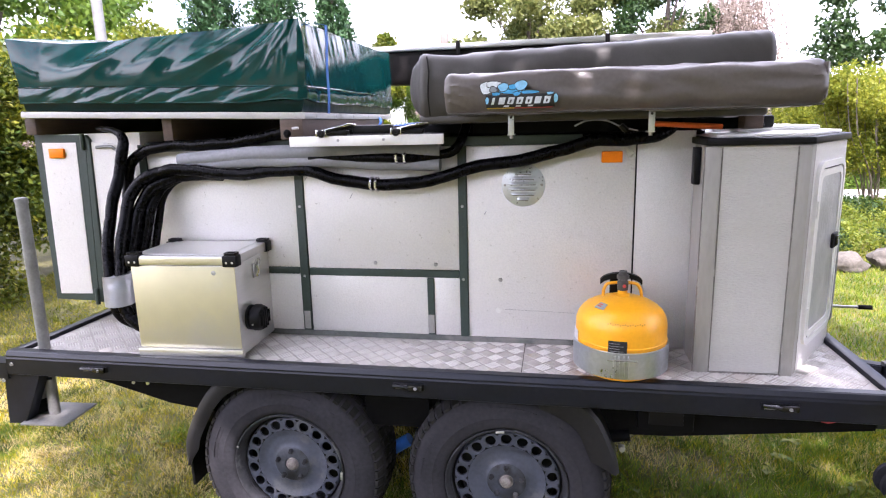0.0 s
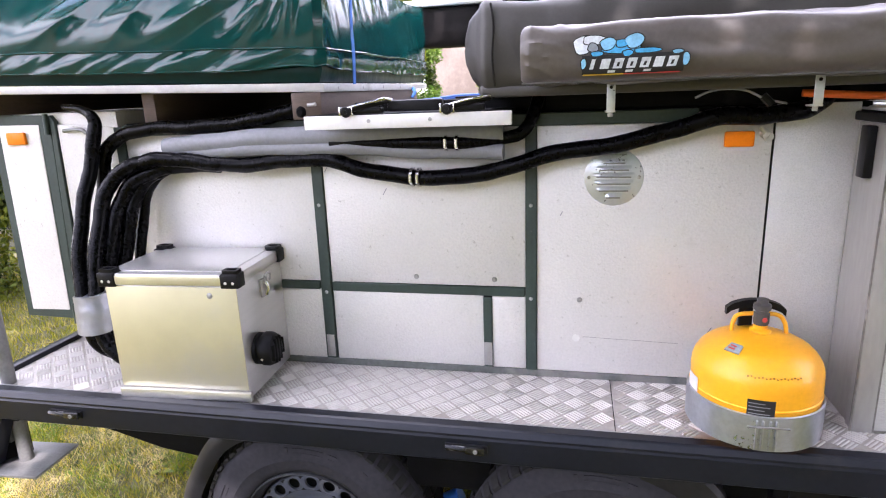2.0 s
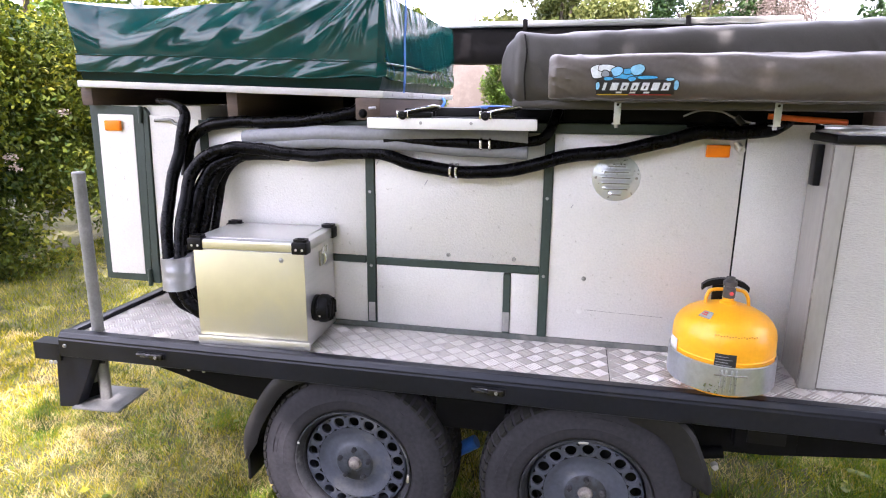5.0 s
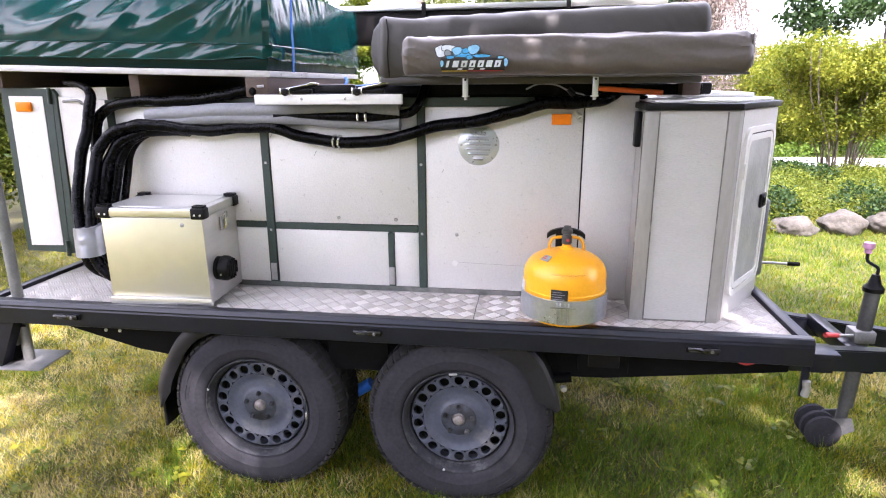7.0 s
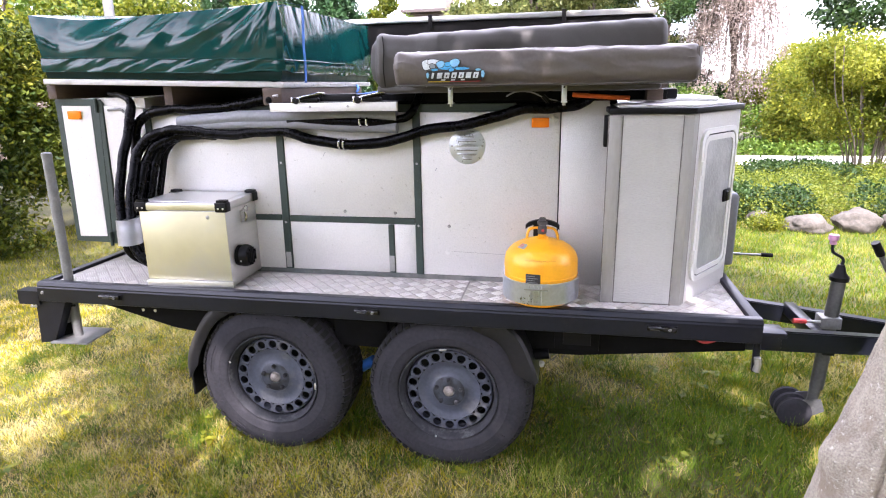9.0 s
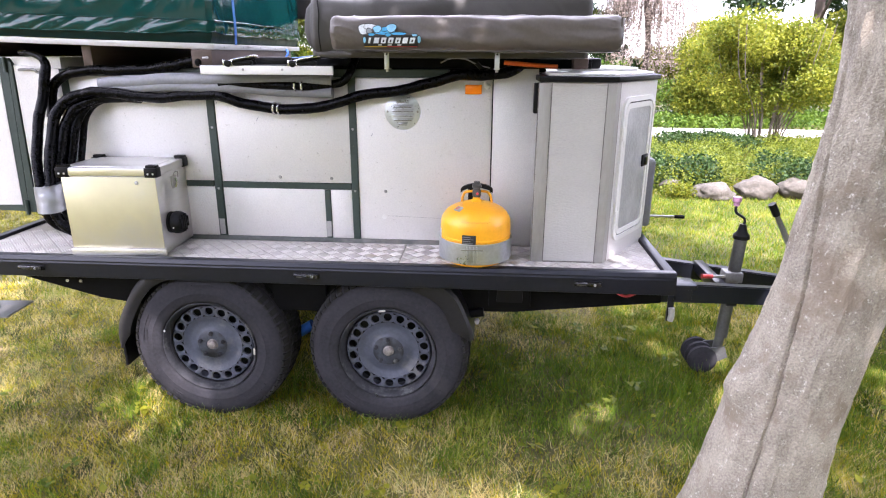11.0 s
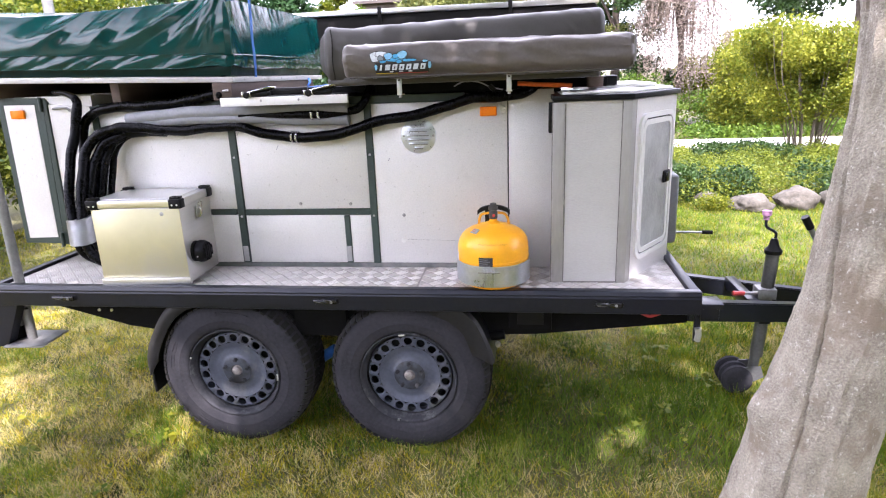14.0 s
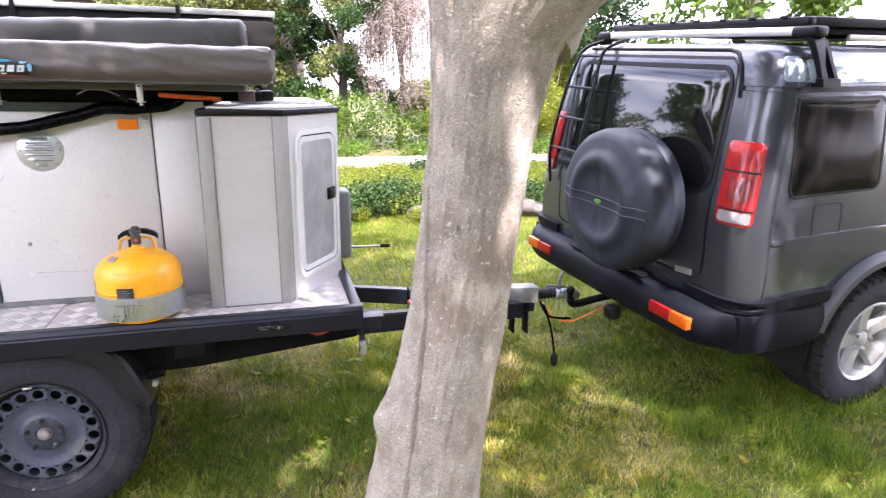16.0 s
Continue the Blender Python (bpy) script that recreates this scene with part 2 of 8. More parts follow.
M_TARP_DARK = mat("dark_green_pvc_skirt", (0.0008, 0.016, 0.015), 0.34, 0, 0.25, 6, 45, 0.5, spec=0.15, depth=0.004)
M_STRAP_BLUE = mat("blue_webbing", (0.03, 0.12, 0.42), 0.6, 0, 0.2, 30, 300, 0.4)
M_BAG = mat("taupe_pvc_bag", (0.090, 0.077, 0.067), 0.40, 0, 0.17, 5, 90, 0.15, coat=0.06, stain=(0.125, 0.110, 0.098), stain_at=0.6)
M_BAG2 = mat("dark_taupe_canvas", (0.046, 0.043, 0.038), 0.52, 0, 0.12, 5, 160, 0.2)
M_SLATE = mat("black_awning_fabric", (0.014, 0.0125, 0.012), 0.6, 0, 0.2, 6, 120, 0.2, spec=0.12)
M_LOGO_BLUE = mat("light_blue_print", (0.05, 0.36, 0.66), 0.4, 0, 0.25, 40, 160, 0.05)
M_LOGO_PALE = mat("pale_blue_print", (0.22, 0.52, 0.74), 0.4, 0, 0.2, 40, 160, 0.05)
M_LOGO_GREY = mat("grey_print", (0.25, 0.28, 0.30), 0.4, 0, 0.2, 40, 160, 0.05)
M_LOGO_WHITE = mat("pale_print", (0.62, 0.66, 0.68), 0.4, 0, 0.2, 40, 160, 0.05)
M_LOGO_YELLOW = mat("yellow_print", (0.62, 0.42, 0.03), 0.4, 0, 0.2, 40, 160, 0.05)
M_BARK = mat("grey_beige_bark", (0.275, 0.246, 0.202), 0.9, 0, 0.46, 11, 190, 1.0, stretch=(1, 1, 0.95), depth=0.008, stain=(0.215, 0.178, 0.138), stain_at=0.52, wear=(0.52, 0.485, 0.435), wear_at=0.59, spec=0.2)
M_BARK_DARK = mat("dark_bark", (0.09, 0.07, 0.055), 0.9, 0, 0.3, 6, 40, 0.8, depth=0.01)
M_ROCK = mat("grey_boulder", (0.068, 0.060, 0.047), 0.85, 0, 0.45, 5, 30, 1.0, depth=0.016, stain=(0.140, 0.128, 0.108), stain_at=0.56)
M_HOUSE = mat("pinkish_stone_wall", (0.150, 0.122, 0.102), 0.9, 0, 0.2, 1.2, 9, 0.5, depth=0.02, stain=(0.115, 0.092, 0.076), stain_at=0.55)
M_ROOF = mat("dark_roof_tiles", (0.07, 0.055, 0.05), 0.8, 0, 0.25, 2, 14, 0.5, depth=0.02)
M_PATH = mat("pale_gravel_path", (0.52, 0.49, 0.46), 0.9, 0, 0.15, 2, 50, 0.4)
M_SOIL = mat("lawn_soil", (0.066, 0.062, 0.016), 0.95, 0, 0.5, 1.4, 60, 0.9, depth=0.02, stain=(0.125, 0.118, 0.030), stain_at=0.54)
M_CAR = mat("dark_grey_car_paint", (0.052, 0.057, 0.067), 0.25, 0.5, 0.06, 2.5, 300, 0.02, coat=0.35, rvar=0.05, stain=(0.078, 0.082, 0.090), stain_at=0.6)
M_CAR_TRIM = mat("grey_black_bumper_plastic", (0.0065, 0.0075, 0.0105), 0.5, 0, 0.2, 5, 200, 0.15, spec=0.09, stain=(0.010, 0.011, 0.014), stain_at=0.6)
M_CAR_CLADDING = mat("grey_body_moulding", (0.036, 0.038, 0.044), 0.45, 0.15, 0.1, 5, 150, 0.08)
M_LAMP_DEEP = mat("deep_red_reflector", (0.15, 0.007, 0.006), 0.2, 0, 0.15, 60, 160, 0.2, coat=0.5)
M_SIDE_GLASS = mat("privacy_glass", (0.009, 0.008, 0.0075), 0.10, 0, 0.05, 5, 60, 0.0, rvar=0.01, spec=0.05)
M_GLASS = mat("dark_car_glass", (0.005, 0.0055, 0.006), 0.03, 0, 0.05, 5, 60, 0.0, coat=0.2, rvar=0.01, spec=0.45)
# The sky's pale blue reflection is put into this glass colour.
M_SKYLIGHT = mat("sky_toned_roof_glass", (0.26, 0.31, 0.36), 0.04, 0.3, 0.05, 5, 60, 0.0, coat=1.0, rvar=0.01)
M_SPARE = mat("black_spare_cover", (0.012, 0.016, 0.024), 0.60, 0, 0.14, 4, 180, 0.12, spec=0.4)
M_ALLOY = mat("silver_alloy", (0.36, 0.355, 0.345), 0.42, 0.5, 0.16, 9, 80, 0.06, stain=(0.25, 0.235, 0.215), stain_at=0.6)
M_RED_PLASTIC = mat("red_plastic", (0.55, 0.06, 0.06), 0.4, 0, 0.1, 30, 90, 0.05)
M_PINK = mat("faded_pink_plastic", (0.42, 0.22, 0.36), 0.5, 0, 0.15, 30, 90, 0.05)
M_ORANGE_CABLE = mat("orange_cable", (0.75, 0.14, 0.02), 0.45, 0, 0.12, 30, 90, 0.05)
M_BLUE = mat("blue_paint", (0.02, 0.12, 0.42), 0.45, 0, 0.2, 12, 80, 0.1)
M_GRASS = leaf_mat("lawn_grass", (0.105, 0.130, 0.005), (0.47, 0.385, 0.012), 0.45, 0.6, (0.66, 0.52, 0.24), 3.7, 5.2, 0.385)
M_LAWN_FAR = leaf_mat("rear_lawn_grass", (0.062, 0.092, 0.004), (0.255, 0.245, 0.007), 0.45, 0.6, (0.40, 0.33, 0.09), 3.0, 3.6, 0.40)
M_STRAW = leaf_mat("dry_straw", (0.29, 0.215, 0.115), (0.62, 0.50, 0.29), 0.3, 0.7)
M_PALE_BLADE = leaf_mat("pale_grass_blade", (0.24, 0.25, 0.045), (0.62, 0.55, 0.27), 0.4, 0.6)
M_DARK_BLADE = leaf_mat("dark_grass_blade", (0.022, 0.042, 0.006), (0.075, 0.105, 0.012), 0.4, 0.6)
M_LAWN_GREEN = leaf_mat("green_lawn_grass", (0.042, 0.105, 0.010), (0.20, 0.285, 0.018), 0.45, 0.6, (0.40, 0.40, 0.10), 2.2, 3.4, 0.415)
M_VENT = mat("bright_vent_metal", (0.62, 0.65, 0.67), 0.30, 0.6, 0.06, 20, 120, 0.05)
M_LONG_GRASS = leaf_mat("long_lawn_grass", (0.050, 0.115, 0.012), (0.20, 0.29, 0.022), 0.45, 0.5)
M_LEAF = leaf_mat("mid_green_leaf", (0.04, 0.09, 0.012), (0.13, 0.20, 0.022))
M_LEAF_YELLOW = leaf_mat("yellow_green_leaf", (0.065, 0.105, 0.010), (0.27, 0.27, 0.020), 0.45)
M_LEAF_FRESH = leaf_mat("fresh_green_leaf", (0.030, 0.062, 0.006), (0.19, 0.205, 0.013), 0.4)
M_BUSH = leaf_mat("sunny_bush_leaf", (0.085, 0.125, 0.012), (0.29, 0.295, 0.028), 0.5)
M_HEDGE = leaf_mat("hedge_leaf", (0.016, 0.036, 0.004), (0.095, 0.120, 0.010), 0.35, 0.5, (0.20, 0.20, 0.016), 2.4, 1.7, 0.42)
M_LEAF_DARK = leaf_mat("dark_green_leaf", (0.012, 0.034, 0.010), (0.045, 0.085, 0.018), 0.25)
M_CONIFER = leaf_mat("conifer_needles", (0.014, 0.045, 0.018), (0.05, 0.11, 0.035), 0.2)
M_OLIVE = leaf_mat("olive_leaf", (0.06, 0.085, 0.02), (0.20, 0.21, 0.06), 0.4)
M_BLOSSOM = leaf_mat("pale_pink_blossom", (0.20, 0.155, 0.125), (0.42, 0.355, 0.30), 0.35, 0.6)
M_COVER = leaf_mat("ground_cover_leaf", (0.060, 0.095, 0.012), (0.20, 0.225, 0.022), 0.45)

# ---- helpers for meshes ----


def put(name, bm, material, smooth=True):
    me = bpy.data.meshes.new(name)
    bmesh.ops.recalc_face_normals(bm, faces=bm.faces)
    bm.to_mesh(me)
    bm.free()
    me.materials.append(material)
    if smooth:
        for f in me.polygons:
            f.use_smooth = True
        me.set_sharp_from_angle(angle=radians(38))
    return me


def thing(name, at=(0, 0, 0), label="", category="", group="", kind="", turn=0.0):
    e = new(name)
    e.empty_display_size = 0.05
    e.matrix_basis = pose(*at, 0, 0, turn)
    return tagged(e, label, category, group, kind)


def root_of(ob):
    while ob.parent:
        ob = ob.parent
    return ob


def part(name, bm, material, parent, label="", local=False, smooth=True):
    """One mesh object under a thing or a part; its mesh is given in the world unless local is set."""
    if not local:
        bm.transform(root_of(parent).matrix_basis.inverted())
    ob = new(name, put(name, bm, material, smooth))
    ob.parent = parent
    return tagged(ob, label)


def single(name, bm, material, label, category, group="", kind="", smooth=True):
    return tagged(new(name, put(name, bm, material, smooth)), label, category, group, kind)


def box(x0, x1, y0, y1, z0, z1, r=0.0, seg=2, bm=None):
    b = bmesh.new()
    vs = [b.verts.new((x, y, z)) for z in (z0, z1) for x, y in ((x0, y0), (x1, y0), (x1, y1), (x0, y1))]
    for q in ((3, 2, 1, 0), (4, 5, 6, 7), (0, 1, 5, 4), (1, 2, 6, 5), (2, 3, 7, 6), (3, 0, 4, 7)):
        b.faces.new([vs[i] for i in q])
    if r:
        bmesh.ops.bevel(b, geom=b.edges[:], offset=r, segments=seg, affect="EDGES", profile=0.5)
    return join(bm, b)


def join(bm, b):
    if bm is None:
        return b
    m = bpy.data.meshes.new("tmp")
    b.to_mesh(m)
    b.free()
    bm.from_mesh(m)
    bpy.data.meshes.remove(m)
    return bm


def moved(b, m):
    b.transform(m)
    return b


def rings(loops, cap=True, closed=True, bm=None):
    """Skin over loops of points that have the same count."""
    b = bm or bmesh.new()
    vs = [[b.verts.new(p) for p in lp] for lp in loops]
    n = len(loops[0])
    for a, c in zip(vs, vs[1:]):
        for i in range(n if closed else n - 1):
            j = (i + 1) % n
            b.faces.new((a[i], a[j], c[j], c[i]))
    if cap:
        b.faces.new(vs[0][::-1])
        b.faces.new(vs[-1])
    return b


def frames(pts):
    pts = [Vector(p) for p in pts]
    tan = [(pts[min(i + 1, len(pts) - 1)] - pts[max(i - 1, 0)]).normalized() for i in range(len(pts))]
    up = Vector((0, 0, 1)) if abs(tan[0].z) < 0.9 else Vector((0, 1, 0))
    a = tan[0].cross(up).normalized()
    out = []
    for p, t in zip(pts, tan):
        a = (a - t * a.dot(t)).normalized()
        out.append((p, t, a, t.cross(a)))
    return out


def tube(pts, r, n=12, cap=True, bm=None, squash=1.0):
    """A tube along points; r is a number or one for each point."""
    rs = r if hasattr(r, "__len__") else [r] * len(pts)
    return rings([[p + (a * math.cos(2 * math.pi * i / n) + c * math.sin(2 * math.pi * i / n) * squash) * q for i in range(n)]
                  for (p, t, a, c), q in zip(frames(pts), rs)], cap, True, bm)


def spline(pts, k=6):
    """More points on a smooth curve through the given ones."""
    p = [Vector(q) for q in pts]
    out = []
    for i in range(len(p) - 1):
        a, b, c, d = p[max(i - 1, 0)], p[i], p[i + 1], p[min(i + 2, len(p) - 1)]
        for j in range(k):
            t = j / k
            out.append(0.5 * ((2 * b) + (c - a) * t + (2 * a - 5 * b + 4 * c - d) * t * t + (3 * b - a - 3 * c + d) * t ** 3))
    return out + [p[-1]]


def lathe(prof, n=32, axis="z", at=(0, 0, 0), bm=None):
    """A turned shape: prof holds radius and height; closed where a radius is 0."""
    b = bmesh.new()
    loops = []
    for r, h in prof:
        if r < 1e-5:
            loops.append([b.verts.new((0, 0, h))])
        else:
            loops.append([b.verts.new((r * math.cos(2 * math.pi * i / n), r * math.sin(2 * math.pi * i / n), h)) for i in range(n)])
    for a, c in zip(loops, loops[1:]):
        for i in range(n):
            j = (i + 1) % n
            q = [a[i % len(a)], a[j % len(a)], c[j % len(c)], c[i % len(c)]]
            f = list(dict.fromkeys(q))
            if len(f) > 2:
                b.faces.new(f)
    turn = {"z": Matrix(), "y": Matrix.Rotation(radians(90), 4, "X"), "x": Matrix.Rotation(radians(90), 4, "Y")}[axis]
    b.transform(Matrix.Translation(at) @ turn)
    return join(bm, b)


def prism(poly, z0, z1, r=0.0, bm=None):
    """A plan of points drawn up from z0 to z1."""
    b = rings([[(x, y, z0) for x, y in poly], [(x, y, z1) for x, y in poly]])
    if r:
        bmesh.ops.bevel(b, geom=b.edges[:], offset=r, segments=2, affect="EDGES", profile=0.5)
    return join(bm, b)


def rounded(x0, x1, y0, y1, r, n=5):
    """A rounded rectangle as a list of points, anticlockwise."""
    out = []
    for cx, cy, a0 in ((x1 - r, y0 + r, -90), (x1 - r, y1 - r, 0), (x0 + r, y1 - r, 90), (x0 + r, y0 + r, 180)):
        for i in range(n + 1):
            a = radians(a0 + 90 * i / n)
            out.append((cx + r * math.cos(a), cy + r * math.sin(a)))
    return out


def ring_plate(outer, inner, z0, z1):
    """A flat frame between two outlines of the same count."""
    return rings([[(x, y, z0) for x, y in outer], [(x, y, z1) for x, y in outer], [(x, y, z1) for x, y in inner],
                  [(x, y, z0) for x, y in inner], [(x, y, z0) for x, y in outer]], cap=False)


def nz(p, s=1.0):
    return noise.noise(Vector(p) * s)


def leaves(name, pts, size, material, parent=None, flat=0.0, long=1.7, seed=1, label="", category="", kind="", drop=0.0):
    """Many small folded leaves at the given points, as one mesh."""
    rng = np.random.default_rng(seed)
    pts = np.asarray(pts, float)
    n = len(pts)
    d = rng.normal(size=(n, 3))
    d[:, 2] = d[:, 2] * (1 - flat) - drop
    d /= np.linalg.norm(d, axis=1)[:, None]
    u = rng.normal(size=(n, 3))
    if flat:
        u = u * (1 - flat) + np.array([0, 0, 1.0]) * flat * 2
    s = np.cross(d, u)
    s /= np.linalg.norm(s, axis=1)[:, None] + 1e-9
    up = np.cross(s, d)
    k = (size * rng.uniform(0.6, 1.3, n))[:, None]
    base = pts
    tip = pts + d * k * long
    mid = pts + d * k * long * 0.45
    lf = mid + s * k * 0.5 + up * k * 0.18
    rt = mid - s * k * 0.5 + up * k * 0.18
    co = np.stack([base, lf, tip, rt], 1).reshape(-1, 3)
    i = np.arange(n)[:, None] * 4
    tri = np.concatenate([i + [0, 1, 2], i + [0, 2, 3]], 1).reshape(-1, 3)
    return raw_mesh(name, co, tri, material, parent, label, category, kind)


def raw_mesh(name, co, tri, material, parent=None, label="", category="", kind=""):
    me = bpy.data.meshes.new(name)
    me.vertices.add(len(co))
    me.vertices.foreach_set("co", np.ascontiguousarray(co, np.float32).ravel())
    me.loops.add(tri.size)
    me.loops.foreach_set("vertex_index", np.ascontiguousarray(tri, np.int32).ravel())
    me.polygons.add(len(tri))
    me.polygons.foreach_set("loop_start", np.arange(0, tri.size, 3, dtype=np.int32))
    me.polygons.foreach_set("loop_total", np.full(len(tri), 3, np.int32))
    me.update(calc_edges=True)
    me.materials.append(material)
    ob = new(name, me)
    if parent:
        ob.parent = parent
    return tagged(ob, label, category, "", kind)


def clump_points(clumps, n, seed=1, inner=0.55):
    """Points spread through the outer part of ellipsoids (x, y, z, rx, ry, rz)."""
    rng = np.random.default_rng(seed)
    c = np.array(clumps, float)
    w = (c[:, 3] * c[:, 4] * c[:, 5]) ** (2 / 3)
    pick = rng.choice(len(c), n, p=w / w.sum())
    d = rng.normal(size=(n, 3))
    d /= np.linalg.norm(d, axis=1)[:, None]
    r = rng.uniform(inner, 1.08, n) + 0.10 * np.sin(d[:, 0] * 7 + pick) * np.sin(d[:, 2] * 6 + pick * 2)
    return c[pick, :3] + d * r[:, None] * c[pick, 3:]
M_BARREL = mat("dusty_rim_barrel", (0.028, 0.029, 0.033), 0.65, 0, 0.4, 12, 60, 0.2, stain=(0.10, 0.10, 0.102), stain_at=0.55, spec=0.2)
M_OLIVE_BADGE = mat("green_badge", (0.06, 0.22, 0.03), 0.4, 0, 0.1, 60, 120, 0.02)

# ---- the trailer ----
DECK = 0.768
X0, X1, Y0, Y1 = -1.93, 1.19, -0.085, 1.60
trailer = thing("trailer", (0, 0.885, 0), "black twin-axle flatbed trailer with chequered aluminium deck on lawn", "trailer")
rail_cut = [(Y0, 0.694), (Y0, 0.756), (Y0 + 0.0025, 0.762), (Y0 + 0.0025, 0.768), (Y0 + 0.010, 0.782), (Y0 + 0.016, 0.785), (Y0 + 0.043, 0.785), (Y0 + 0.045, 0.783), (Y0 + 0.045, 0.694), (Y0 + 0.043, 0.692), (Y0 + 0.002, 0.692)]
part("side_rail", rings([[(x, y, z) for y, z in rail_cut] for x in (X0, X1)]), M_RAIL, trailer, smooth=False)
part("side_rail", box(X0, X1, Y1 - 0.045, Y1, 0.692, 0.785, 0.004), M_BLACK_STEEL, trailer)
part("rear_rail", box(X0, X0 + 0.04, Y0 + 0.047, Y1 - 0.047, 0.692, 0.784, 0.004), M_BLACK_STEEL, trailer)
part("front_rail", box(X1 - 0.04, X1, Y0 + 0.047, Y1 - 0.047, 0.692, 0.784, 0.004), M_BLACK_STEEL, trailer)
part("rail_lip", box(X0 + 0.05, X1 - 0.045, Y0 + 0.047, Y0 + 0.062, 0.755, 0.778, 0.002), M_ALU_DULL, trailer, "worn aluminium edge strip")


def plate(x0, x1, y0, y1):
    """A sheet of chequered plate with raised bars in alternate directions."""
    sheet = part("deck_plate", box(x0, x1, y0, y1, DECK - 0.006, DECK), M_CHECKER, trailer, "scuffed aluminium chequer plate")
    verts, faces = [], []
    p = 0.050
    k45 = math.sqrt(0.5)
    n = int((x1 - x0 + y1 - y0) / p) + 2
    for i in range(-n, n):
        for j in range(-n, n):
            cx, cy = x0 + (i + j) * p * k45, y0 + (j - i) * p * k45
            if not (x0 + 0.02 < cx < x1 - 0.02 and y0 + 0.01 < cy < min(y1, 0.36)):
                continue
            a = radians(45 if (i + j) % 2 else -45)
            ca, sa = math.cos(a), math.sin(a)
            for o in (-0.0184, -0.0092, 0.0, 0.0092, 0.0184):
                q = [(-0.022, -0.0014), (0.022, -0.0014), (0.022, 0.0014), (-0.022, 0.0014)]
                m = len(verts)
                verts += [(cx + u * ca - (w * 2.2 + o) * sa, cy + u * sa + (w * 2.2 + o) * ca, DECK - 0.0002) for u, w in q]
                verts += [(cx + u * 0.86 * ca - (w * 0.8 + o) * sa, cy + u * 0.86 * sa + (w * 0.8 + o) * ca, DECK + 0.0026) for u, w in q]
                faces += [(m + k, m + (k + 1) % 4, m + 4 + (k + 1) % 4, m + 4 + k) for k in range(4)] + [(m + 4, m + 5, m + 6, m + 7)]
    me = bpy.data.meshes.new("tmp")
    me.from_pydata(verts, [], faces)
    b = bmesh.new()
    b.from_mesh(me)
    bpy.data.meshes.remove(me)
    tagged(part("tread_bar", b, M_TREADBAR, sheet, smooth=False), kind="stuff")


plate(X0 + 0.042, 0.05, Y0 + 0.064, 0.60)
plate(0.053, X1 - 0.042, Y0 + 0.064, 0.60)
part("deck_floor", box(X0 + 0.042, X1 - 0.042, 0.602, Y1 - 0.047, DECK - 0.02, DECK - 0.004), M_ALU_DULL, trailer)
part("floor_frame", box(X0 + 0.045, X1 - 0.045, Y0 + 0.05, Y1 - 0.05, 0.715, 0.744), M_CHASSIS, trailer)
for yy in (0.06, 1.36):
    side = [(-1.86, 0.70), (1.18, 0.70), (1.18, 0.60), (0.55, 0.535), (-1.05, 0.50), (-1.35, 0.54), (-1.80, 0.66)]
    b = rings([[(x, yy, z) for x, z in side], [(x, yy + 0.05, z) for x, z in side]])
    part("chassis_beam", b, M_CHASSIS, trailer, "dusty black cranked steel beam")
for xx in (-1.62, -1.2, -0.405, 0.42, 0.98):
    part("cross_member", box(xx - 0.03, xx + 0.03, 0.112, 1.358, 0.62, 0.70, 0.003), M_CHASSIS, trailer)
part("belly_panel", box(-0.52, -0.28, 0.03, 0.056, 0.52, 0.698, 0.003), M_CHASSIS, trailer)
part("side_box", box(0.44, 0.62, 0.015, 0.058, 0.575, 0.690, 0.006), M_CHASSIS, trailer)
part("frame_plate", box(0.475, 0.585, 0.008, 0.016, 0.60, 0.665, 0.002), M_PLASTIC, trailer)
part("leaf_spring", box(-1.05, 0.3, 0.30, 0.36, 0.40, 0.43, 0.004), M_CHASSIS, trailer)
b = tube([(0.33, 0.05, 0.52), (0.42, 0.05, 0.535)], 0.02, 10)
part("shackle", b, M_CHASSIS, trailer)
part("shackle_bolt", lathe([(0, 0.02), (0.010, 0.02), (0.012, 0.0), (0, 0)], 10, "y", (0.392, 0.02, 0.505)), M_ALU_DULL, trailer)

# latches along the rail
for lx in (-1.537, -0.323, 0.839):
    latch = part("rail_latch", box(lx - 0.055, lx + 0.055, Y0 - 0.006, Y0, 0.722, 0.745, 0.002), M_PLASTIC, trailer)
    part("latch_plate", box(lx - 0.045, lx - 0.004, Y0 - 0.0085, Y0 - 0.006, 0.726, 0.741, 0.001), M_GALV, latch, "worn bare steel plate")
    part("latch_hook", tube([(lx - 0.052, Y0 - 0.012, 0.7385), (lx - 0.02, Y0 - 0.014, 0.737), (lx + 0.002, Y0 - 0.012, 0.733)], 0.006, 8), M_GLOSS_BLACK, latch)
    part("latch_body", box(lx + 0.0, lx + 0.05, Y0 - 0.018, Y0 - 0.006, 0.724, 0.744, 0.003), M_GLOSS_BLACK, latch)
    part("latch_pin", lathe([(0, 0.004), (0.005, 0.004), (0.006, 0), (0, 0)], 10, "y", (lx + 0.026, Y0 - 0.018, 0.734)), M_GALV, latch)

